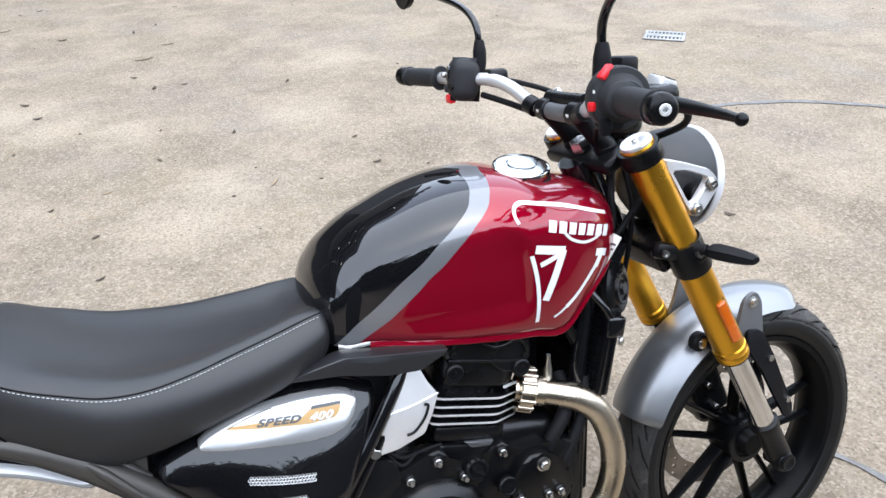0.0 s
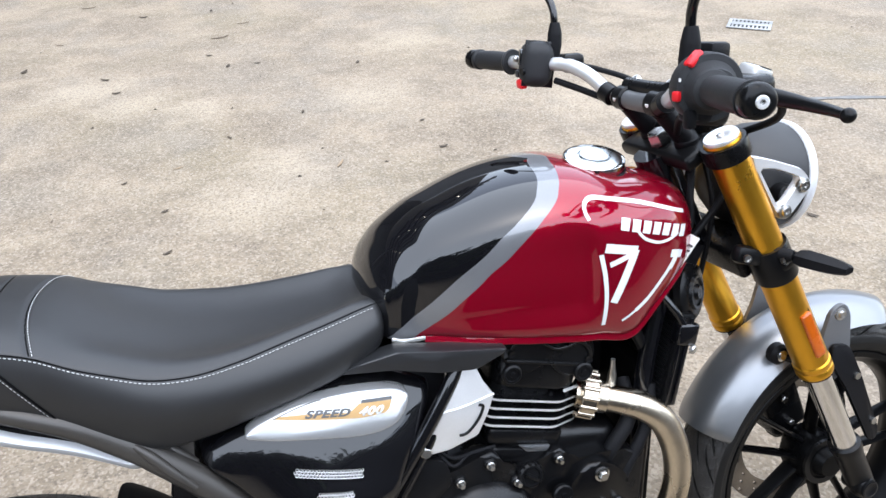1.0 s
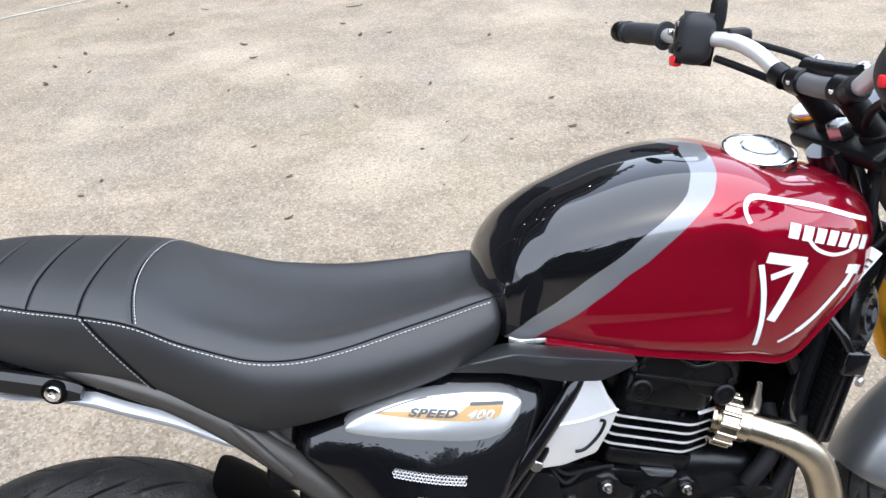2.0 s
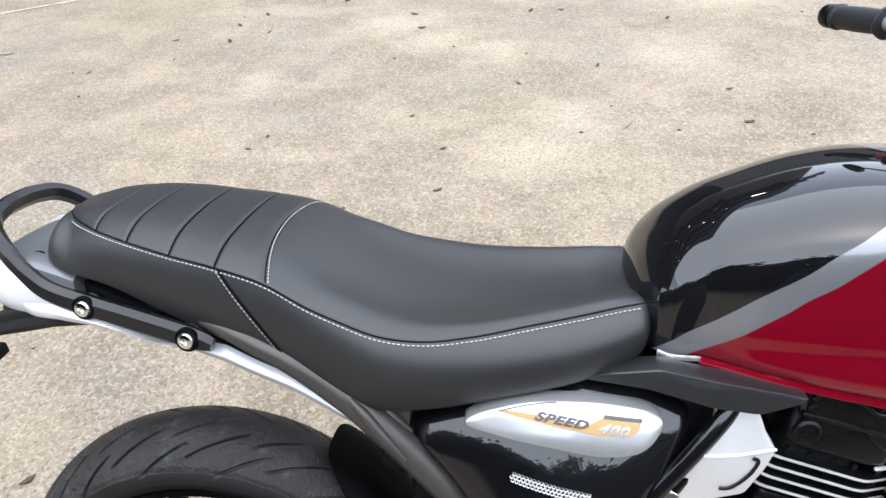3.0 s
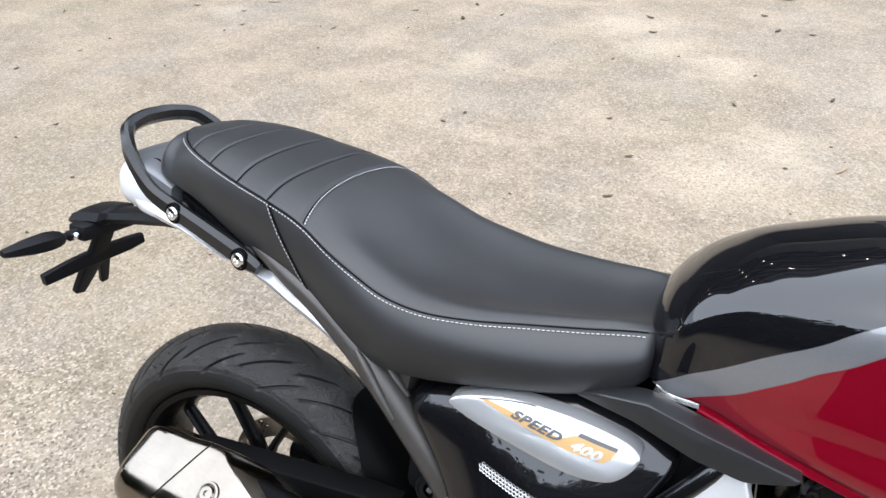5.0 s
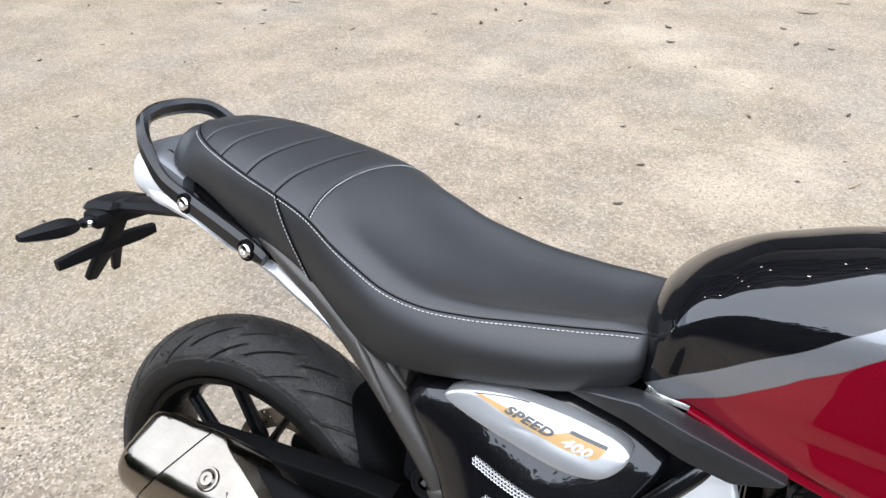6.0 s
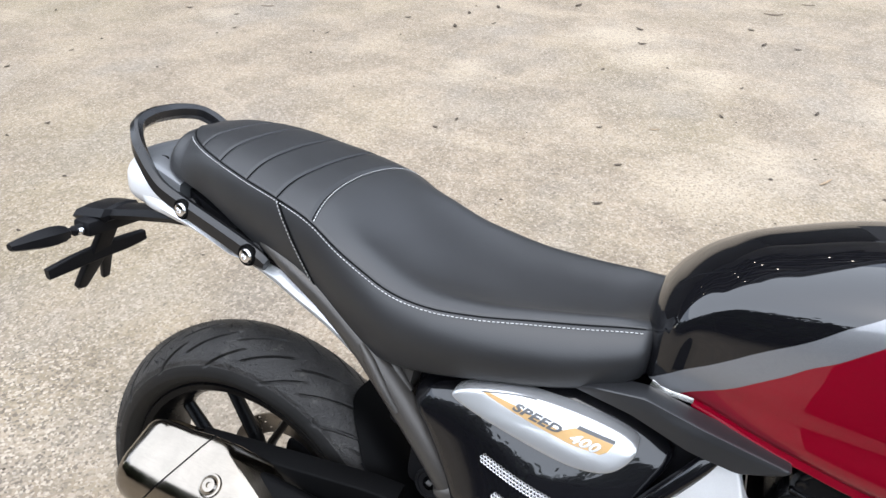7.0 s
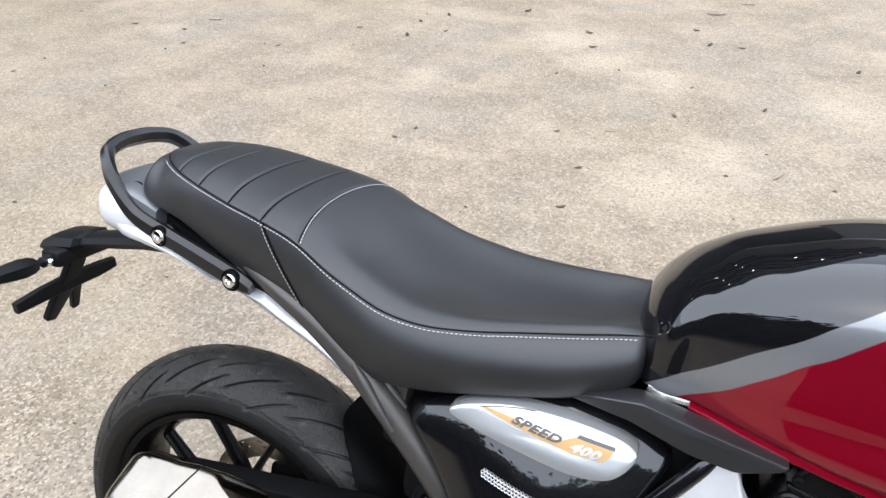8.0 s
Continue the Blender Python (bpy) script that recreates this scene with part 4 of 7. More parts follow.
def seat():
    xs = list(np.arange(-0.124, 0.20, 0.0021)) + list(np.arange(0.20, 0.558, 0.005)) + [0.560, 0.564, 0.566]
    rings = []
    for x in xs:
        r = seat_side(x)
        if x > 0.556:       # rounded nose
            k = 1 - 0.10 * ((x - 0.556) / 0.010) ** 2
            cz = 0.795
            r = [(y * k, cz + (z - cz) * k) for y, z in r]
        rings.append([(x, -y, z) for y, z in r[::-1]] + [(x, y, z) for y, z in r[1:]])
    ob = part("seat", loft(rings, True, True), M_SEAT, bike, "black vinyl bench seat with fluted passenger part", sharp=70)
    xs = np.linspace(-0.100, 0.556, 160)
    for s in (1, -1):
        stitches("stitching", [(p.x, s * (p.y - 0.0006), p.z) for p in (seat_point(x, 0.0030 / max(0.02, seam_z(x) - low_z(x))) for x in xs)], ob)
    stitches("stitching", [(-0.106 + 0.006 * (y / 0.02) ** 2, y, 0.909) for y in np.linspace(-0.02, 0.02, 9)], ob)
    # the seam across the seat and the two slanting ones on its sides
    cross = []
    for u in np.linspace(-0.995, 0.995, 60):
        x = CROSS_X - CROSS_BOW * (1 - u * u) + 0.0034
        cross.append((x, u * seam_y(x), seat_crown(x, abs(u)) + 0.0006))
    stitches("stitching", cross, ob)
    # a dark cord stands for the shade in the cross seam's groove
    part("cross_groove_line", tube([(x - 0.0036, y, z - 0.0026) for x, y, z in cross[1:-1]], 0.0013, 6, 1), M_MATT, ob, "dark cord laid for the shade in the cross seam's groove")
    # dark cords that put the grooves' shade into colour, in the flutes and along the edge seam
    for g in SEAT_FLUTES:
        pts = []
        for u in np.linspace(-0.985, 0.985, 50):
            pts.append((g, u * seam_y(g), seat_crown(g, abs(u)) - 0.0020))
        part("flute_groove_line", tube(pts, 0.0010, 6, 1), M_MATT, ob, "dark cord laid for the shade in a flute")
    for s in (1, -1):
        part("edge_groove_line", tube([(x, s * (seam_y(x) + 0.0004), seam_z(x) - 0.0010) for x in xs], 0.0010, 6, 1), M_MATT, ob, "dark cord laid for the shade along the edge seam")
    for s in (1, -1):
        line = []
        for k in np.linspace(0.02, 0.97, 30):
            p = seat_point(0.113 + 0.078 * k, k)
            line.append((p.x, s * p.y, p.z))
        stitches("stitching", line, ob)
        part("welt", tube([(p[0] + 0.004, p[1] - s * 0.0004, p[2]) for p in line], 0.0013, 6, 1), M_MATT, ob, "thin dark piped welt")
    return ob


bench = seat()


# ---- wheels
def tyre(major, minor, bead, pitch_count, seed):
    """A road tyre: a round crown with slanting grooves, down to the bead. The net is sheared so that its lines run along the grooves."""
    per = 44
    n = pitch_count * per
    crown = [(major + minor * math.cos(radians(a)), minor * math.sin(radians(a)), abs(a)) for a in np.linspace(-72, 72, 61)]
    y72 = minor * math.sin(radians(72))
    wall = [(.2480, y72 * 1.015), (.2450, y72 * 1.018), (.2440, y72 * 1.006), (.2400, y72 * .985), (.2360, bead + (y72 - bead) * .72), (.2325, bead + (y72 - bead) * .40), (.2300, bead + .002), (.2280, bead - .003)]
    prof = [(r, -y, 90) for r, y in wall[::-1]] + crown + [(r, y, 90) for r, y in wall]
    pitch = 2 * math.pi / pitch_count
    shear = 1.25 / 60
    # first column of each groove, from and to which angle off the crown
    lines = ((2, 3, 30), (17, 14, 52), (31, 34, 66))
    verts, faces = [], []
    for i in range(n):
        for r, y, aa in prof:
            off = 0 if y >= 0 else per // 2
            th = 2 * math.pi * i / n + pitch * (shear * min(aa, 72) + 0.5 * math.sin(min(aa, 72) / 72 * math.pi) * 0.15)
            dip = 0.0022 if aa > 61 else 0.0
            col = (i + off) % per
            for start, lo, hi in lines:
                if lo < aa < hi and col in (start, start + 1, start + 2):
                    dip = 0.0022 * (aa > 61) + 0.0055 * min(1.0, (aa - lo) / 5, (hi - aa) / 5)
            rr, yy = r - dip * math.cos(radians(aa)), y - math.copysign(dip * math.sin(radians(aa)), y)
            verts.append((rr * math.cos(th), yy, rr * math.sin(th)))
    m = len(prof)
    for i in range(n):
        j = (i + 1) % n
        for k in range(m - 1):
            faces.append((i * m + k, j * m + k, j * m + k + 1, i * m + k + 1))
    bm = bmesh.new()
    me = bpy.data.meshes.new("t")
    me.from_pydata(verts, [], faces)
    bm.from_mesh(me)
    bpy.data.meshes.remove(me)
    bmesh.ops.recalc_face_normals(bm, faces=bm.faces)
    return bm


def tyre_hairs(major, minor, count, seed):
    """The thin rubber hairs that a mould leaves on a new tyre."""
    rnd = random.Random(seed)
    verts, faces = [], []
    for _ in range(count):
        th, a = rnd.uniform(0, 6.283), radians(rnd.choice((-62, -50, -38, -20, -6, 8, 24, 40, 52, 64)) + rnd.uniform(-3, 3))
        base = Vector(((major + minor * math.cos(a)) * math.cos(th), minor * math.sin(a), (major + minor * math.cos(a)) * math.sin(th)))
        out = Vector((math.cos(a) * math.cos(th), math.sin(a), math.cos(a) * math.sin(th)))
        tip = base + (out + Vector((rnd.uniform(-.6, .6), rnd.uniform(-.6, .6), rnd.uniform(-.6, .6)))).normalized() * rnd.uniform(0.003, 0.008)
        t = out.orthogonal().normalized() * 0.0006
        u = out.cross(t).normalized() * 0.0006
        b = len(verts)
        verts += [base + t, base - t * 0.5 + u, base - t * 0.5 - u, tip]
        faces += [(b, b + 1, b + 3), (b + 1, b + 2, b + 3), (b + 2, b, b + 3)]
    bm = bmesh.new()
    me = bpy.data.meshes.new("t")
    me.from_pydata([tuple(v) for v in verts], [], faces)
    bm.from_mesh(me)
    bpy.data.meshes.remove(me)
    return bm


def brake_disc(r0, r1, y, holes):
    """A drilled steel disc."""
    bm = bmesh.new()
    n, rows = 144, 10
    for side in (-0.0022, 0.0022):
        grid = [[bm.verts.new(((r0 + (r1 - r0) * j / rows) * math.cos(2 * math.pi * i / n), y + side, (r0 + (r1 - r0) * j / rows) * math.sin(2 * math.pi * i / n))) for j in range(rows + 1)] for i in range(n)]
        for i in range(n):
            for j in range(rows):
                if holes and j in (2, 5, 8) and (i + j * 2) % 8 in (0, 1):
                    continue
                bm.faces.new((grid[i][j], grid[(i + 1) % n][j], grid[(i + 1) % n][j + 1], grid[i][j + 1]))
    for r in (r0, r1):
        ring = lathe([(r, -0.0022), (r, 0.0022)], n, (0, 1, 0), (0, y, 0))
        me = bpy.data.meshes.new("t")
        ring.to_mesh(me)
        ring.free()
        bm.from_mesh(me)
        bpy.data.meshes.remove(me)
    return bm


def wheel(name, at, major, minor, half, turn0, spread, label, seed, m=None):
    """A cast wheel in its tyre. Built about its own axle, then set in place."""
    w = half
    bead = [(.229, -w), (.226, -w - .004), (.216, -w - .002), (.207, -w + .012), (.199, -.018), (.197, 0), (.199, .018), (.207, w - .012), (.216, w + .002), (.226, w + .004), (.229, w), (.222, w - .012), (.214, .02), (.214, -.02), (.222, -w + .012)]
    place = Matrix.Translation(at) if m is None else m @ Matrix.Translation(at)
    rim = part(name, lathe(bead, 96, (0, 1, 0), (0, 0, 0), True), M_WHEEL, bike, label, place)
    cover = part("tyre", tyre(major, minor, w + 0.004, 16, seed), M_TYRE, rim, "nearly new black rubber tyre with slanting grooves", sharp=50)
    cover.data.materials.append(M_SIDEWALL)
    for f in cover.data.polygons:           # smoother rubber outside the tread's edge
        away = abs(f.center.y) / minor
        if away > 0.885 or math.hypot(f.center.x, f.center.z) < major + 0.3 * minor:
            f.material_index = 1
    tagged(part("rubber_hairs", tyre_hairs(major, minor, 900, seed), M_RUBBER, rim), "fine mould hairs on the tyre tread", kind="stuff")
    part("hub", lathe([(0, -.052), (.022, -.052), (.026, -.046), (.030, -.036), (.046, -.030), (.050, -.02), (.050, .02), (.046, .030), (.030, .036), (.026, .046), (.022, .052), (0, .052)], 40, (0, 1, 0)), M_WHEEL, rim)
    for i in range(5):
        for s in (-1, 1):
            a = radians(turn0 + 72 * i)
            rings = []
            for t in np.linspace(0, 1, 12):
                rr = 0.040 + 0.165 * t
                off = s * (max(0.008, (rr - 0.078) * 0.60) if spread else 0.016 + 0.022 * t)
                wd, dp = (0.0082 if spread else 0.0062) - 0.0012 * math.sin(math.pi * t), 0.017 - 0.006 * t
                ring = []
                for q in range(10):
                    g = 2 * math.pi * q / 10
                    ring.append(Vector((rr, math.sin(g) * dp, off + math.cos(g) * wd)))
                rings.append([Matrix.Rotation(-a, 3, 'Y') @ p for p in ring])
            part("spoke", loft(rings), M_WHEEL, rim)
    return rim


rear_wheel = wheel("rear_wheel", (0, 0, 0.306), 0.231, 0.075, 0.054, 20, True, "black cast rear wheel with paired spokes", 3)
part("brake_disc", brake_disc(0.080, 0.115, 0.058, True), M_DISC, rear_wheel, "drilled steel brake disc")
part("axle", rod((0, -0.13, 0), (0, 0.13, 0), 0.010), M_STEEL, rear_wheel)


# ---- swing arm, inner guard, rear frame
def rear_chassis():
    arm = merged(tube([(-0.03, -0.112, 0.306), (0.10, -0.108, 0.325), (0.28, -0.098, 0.375), (0.43, -0.085, 0.415)], [0.026, 0.03, 0.036, 0.036], 14, 8, 0.55, (0, 1, 0)),
                 tube([(-0.03, 0.112, 0.306), (0.10, 0.108, 0.325), (0.28, 0.098, 0.375), (0.43, 0.085, 0.415)], [0.026, 0.03, 0.036, 0.036], 14, 8, 0.55, (0, 1, 0)),
                 rod((0.43, -0.11, 0.415), (0.43, 0.11, 0.415), 0.03))
    part("swing_arm", arm, M_MATT, bike, "black cast swing arm")
    rings = []
    for x, z in ((-.035, .480), (.05, .491), (.15, .503), (.255, .516), (.30, .517)):
        rings.append([(x, y, z + dz) for y, dz in round_corners([(-.093, 0), (-.122, -.009), (-.126, -.062), (-.093, -.062)], .003, 3)])
    part("heat_guard", loft(rings), M_MATT, bike, "black plastic guard beside the rear tyre", sharp=30)
    # inner mudguard in front of the rear tyre
    rings = []
    for t in np.linspace(0, 1, 24):
        hw = 0.070 + 0.014 * t
        ring = []
        for us, skin in ((np.linspace(-1, 1, 19), 0.0), (np.linspace(1, -1, 19), 0.004)):
            for u in us:
                a = radians(57 - 79 * t - 15 * (1 - t) * abs(u) ** 4)
                r = 0.325 - 0.030 * abs(u) ** 4 + skin
                ring.append((r * math.cos(a), u * (hw + skin * .75), 0.306 + r * math.sin(a)))
        rings.append(ring)
    part("inner_mudguard", loft(rings), M_MATT, bike, "black plastic inner mudguard before the rear tyre", sharp=50)
    for k in (0, 18):
        part("guard_rim", tube([tuple(Vector(r[k]) * .5 + Vector(r[37 - k]) * .5) for r in rings], .0030, 8, 1), M_PLASTIC, bike, "rolled rim of the inner mudguard")
    plug = part("pivot_plug", lathe([(.021, -.012), (.021, .002), (.0195, .004), (.0165, .004), (.0155, .0025), (.009, .0025)], 28, (-.1, -1, .2), (.337, -.100, .540)), M_PLASTIC, bike, "round black plastic plug")
    part("socket", block((.0075, .002, .0075), (.337, -.1025, .5405), (0, 30, 0), edge=.0008), M_STAY, plug, "small bright square")
    # side tubes of the rear frame
    for s in (-1, 1):
        rail = [(0.082, 0.108, .812), (0.14, 0.122, .791), (0.189, 0.125, .765), (0.240, 0.125, .725), (0.271, 0.125, .694), (0.306, 0.125, .654), (0.36, 0.123, .586), (0.42, 0.118, .490), (0.45, 0.114, .42)]
        part("rear_frame_tube", tube([(x, s * y, z) for x, y, z in rail], [.008, .0125, .0150, .0172, .018, .018, .018, .018, .018], 18, 8), M_TUBE, bike, "dark bronze painted frame tube")
        d = (Vector((.42, s * .118, .490)) - Vector((.36, s * .123, .586))).normalized()
        part("tube_collar", lathe([(.018, 0), (.0205, .002), (.0215, .006), (.0215, .034), (.0205, .038), (.018, .040)], 28, d, Vector((.369, s * .1223, .5715))), M_TUBE, bike, "dark bronze collar on the frame tube")
        part("frame_gusset", tube([(0.232, s * 0.112, .716), (0.262, s * 0.108, .735), (0.305, s * 0.098, .742), (0.36, s * 0.085, .745), (0.50, s * 0.06, .765)], [.010, .016, .018, .016, .014], 14, 8), M_TUBE, bike, "dark bronze frame tube under the seat")
        part("tube_cap", tube([(0.246, s * 0.137, .730), (0.262, s * 0.1405, .712), (0.282, s * 0.1425, .684), (0.302, s * 0.1425, .657)], [.004, .0065, .0065, .004], 10, 6), M_TUBE, bike)
        casting = smooth_outline([(.243, .740), (.262, .705), (.292, .660), (.302, .672), (.308, .705), (.310, .735), (.285, .744)], 4)
        part("frame_casting", plate(casting, *sorted((s * .080, s * .116)), .004, 3), M_TUBE, bike, "dark bronze cast bracket on the frame tube")
        part("casting_web", tube([(.262, s * .114, .727), (.285, s * .119, .700), (.306, s * .118, .676)], [.004, .008, .005], 10, 6), M_TUBE, bike)
    part("cross_tube", rod((0.02, -0.09, 0.82), (0.02, 0.09, 0.82), 0.011), M_BLACK_SATIN, bike)
    # tray under the seat
    rings = []
    for x, w, z in ((-0.115, .055, .850), (-0.06, .078, .838), (0.03, .092, .805), (0.10, .098, .775), (0.17, .10, .745), (0.27, .10, .722), (0.40, .10, .735), (0.54, .08, .765)):
        rings.append([(x, -w, z), (x, -w, z - .025), (x, w, z - .025), (x, w, z)])
    part("under_seat_tray", loft(rings), M_PLASTIC, bike, "black plastic tray under the seat")


rear_chassis()


# ---- tail: painted cowl, grab rail, number plate holder, indicators
def tail():
    # side strips of the cowl, which end in a point under the frame tubes
    top = spl([-.20, -.185, -.15, -.10, -.05, 0, .06, .12, .18, .232], [.850, .872, .878, .868, .850, .828, .802, .766, .737, .702])
    low = spl([-.20, -.185, -.15, -.10, -.05, 0, .06, .12, .18, .232], [.830, .812, .800, .796, .790, .780, .764, .737, .707, .673])
    wid = spl([-.20, -.185, -.15, -.10, -.05, 0, .06, .12, .18, .232], [.030, .056, .078, .088, .090, .092, .095, .097, .097, .097])
    for s in (-1, 1):
        rings = []
        for x in np.linspace(-0.19, 0.258, 60):
            w, a, b = wid(x), top(x) - .042 * min(1.0, max(0.0, (x + .165) / .03)) * min(1.0, max(0.0, (.10 - x) / .08)), low(x)
            mid = (a + b) / 2
            bulge = 0.010
            rings.append([(x, s * (w - .012), a), (x, s * w, a - .003), (x, s * (w + bulge * .7), mid + (a - mid) * .4), (x, s * (w + bulge), mid), (x, s * (w + bulge * .6), mid - (mid - b) * .6), (x, s * (w - .002), b + .001), (x, s * (w - .014), b)])
        part("tail_side_panel", loft(rings), M_SILVER, bike, "silver painted tail side panel", sharp=50)
    # rounded end round the lamp
    rings = []
    for t in np.linspace(0, 1, 14):
        x = -0.10 - 0.098 * math.sin(t * math.pi / 2)
        k = math.sqrt(max(0.0, 1 - (t * 0.98) ** 2.6))
        ring = []
        for q in range(36):
            g = 2 * math.pi * q / 36
            c, s = math.cos(g), math.sin(g)
            ring.append((x, math.copysign(abs(c) ** .75, c) * .094 * max(k, .12), .834 + math.copysign(abs(s) ** .75, s) * (.046 if s < 0 else .040 * min(1.0, .3 + 1.4 * t)) * (0.42 + 0.58 * k)))
        rings.append(ring)
    part("tail_cowl", loft(rings), M_SILVER, bike, "rounded silver tail cowl", sharp=60)
    rings = []
    for x in np.linspace(-.192, -.072, 20):
        w, z = wid(x) + .003, top(x) - .0045
        if x < -.165:
            w *= math.sqrt(max(.05, 1 - ((x + .165) / .030) ** 2))
        rings.append([(x, w * math.sin(q), z - .010 + .013 * math.cos(q) ** .5) for q in np.linspace(-1.57, 1.57, 21)] + [(x, w * .97, z - .045), (x, -w * .97, z - .045)])
    deck = part("tail_deck", loft(rings), M_DECK, bike, "deck on top of the tail, its silver darkened for what it mirrors", sharp=40)
    # a solid dark disc draws the shade in the deck's hole
    part("hole_disc", lathe([(0, .0022), (.008, .0022), (.009, -.004)], 20, (.2, -.2, 1), (-.128, -.064, .8690)), M_MATT, deck, "dark disc for the shaded hole in the deck")
    part("lamp_lens", block((0.014, 0.10, 0.030), (-.196, 0, .826), edge=.006, seg=3), M_LENS, bike, "smoked tail lamp lens")
    # grab rail
    right = [(.094, -.1205, .786), (.07, -.1185, .794), (0.0, -.106, .809), (-.058, -.0955, .821), (-.105, -.092, .838), (-.132, -.090, .864), (-.152, -.084, .890), (-.172, -.064, .909), (-.181, -.032, .916)]
    path = right + [(-.184, 0, .917)] + [(x, -y, z) for x, y, z in right[::-1]]
    rail = part("grab_rail", strip(path, [.017] + [.028] * 3 + [.026] + [.0225] * 9 + [.026] + [.028] * 3 + [.017], [.012] + [.0175] * 4 + [.0170] * 9 + [.0175] * 4 + [.012], (0, 0, 1), 8, .0062, 1), M_RAIL, bike, "black looped pillion grab rail", sharp=24)
    for s in (-1, 1):
        for x, y, z in ((-.058, .0955, .821), (.069, .1182, .7945)):
            part("boss", rod((x, s * (y - .030), z - .004), (x, s * (y - .004), z), .0130, 24, .002), M_BLACK_SATIN, rail)
            part("bolt_recess", lathe([(.0108, .0096), (.0134, .0100), (.0142, .0085), (.0142, .004)], 24, (-.1, s, 0), (x, s * y, z)), M_MATT, rail, "dark ring round the bolt")
            part("rail_bolt", lathe([(0, .0105), (.0035, .0105), (.004, .0135), (.0085, .0128), (.0105, .0095), (.0105, .006)], 20, (-.1, s, 0), (x, s * y, z)), M_CHROME, rail, "bright bolt")
    # arm that carries the plate, its bracket and the indicators
    rings = []
    for x, z, w, h in ((-.06, .778, .040, .014), (-.12, .773, .036, .012), (-.16, .768, .033, .011), (-.20, .760, .030, .011), (-.25, .750, .027, .010), (-.284, .743, .028, .010), (-.290, .742, .040, .013), (-.335, .736, .042, .013), (-.352, .731, .041, .010), (-.356, .728, .038, .006)):
        rings.append([(x, -w, z - h * .2), (x, -w * .8, z + h * .7), (x, -w * .3, z + h), (x, w * .3, z + h), (x, w * .8, z + h * .7), (x, w, z - h * .2), (x, w * .8, z - h), (x, -w * .8, z - h)])
    arm = part("plate_arm", loft(rings), M_PLASTIC, bike, "black plastic number plate arm", sharp=22)
    part("stalk_block", moved(block((.036, .120, .026), edge=.006, seg=2), Matrix.Translation((-.312, 0, .722))), M_PLASTIC, arm)
    part("stem", strip([(-.312, 0, .728), (-.325, 0, .700), (-.342, -.006, .660), (-.360, -.015, .622), (-.374, -.022, .592)], [.030, .034, .034, .030, .020], .012, (0, 1, 0), 6, .003), M_PLASTIC, arm)
    part("plate_bracket", strip([(-.350, -.098, .646), (-.345, -.05, .654), (-.340, 0, .660), (-.334, .05, .664), (-.329, .080, .668)], [.018, .024, .026, .024, .017], .012, (0, 0, 1), 5, .003), M_PLASTIC, arm, "black plastic plate bracket")
    part("bracket_arm", strip([(-.372, .028, .596), (-.355, .018, .635), (-.338, .008, .665)], [.014, .020, .022], .010, (0, 1, 0), 5, .003), M_PLASTIC, arm)
    for s in (-1, 1):
        ind = part("indicator", loft([[(-.310 + a * .016 * k, s * y, .722 + b * .013 * k + (y - .05) * .04) for a, b in ((math.cos(q), math.sin(q)) for q in np.linspace(.5, .5 + 2 * math.pi, 7)[:-1])] for y, k in ((.070, .40), (.084, .48), (.088, .80), (.100, 1.12), (.116, 1.25), (.136, 1.12), (.160, .82), (.176, .58), (.180, .40))]), M_PLASTIC, arm, "slim black faceted indicator with smoked lens", sharp=22)
        part("stalk", rod((-.312, s * .02, .722), (-.310, s * .076, .722), .0085), M_RUBBER, ind)
    part("small_bolt", lathe([(0, .006), (.004, .006), (.006, .003), (.006, 0)], 14, (-.2, -1, .3), (-.297, -.070, .724)), M_CHROME, arm)


tail()


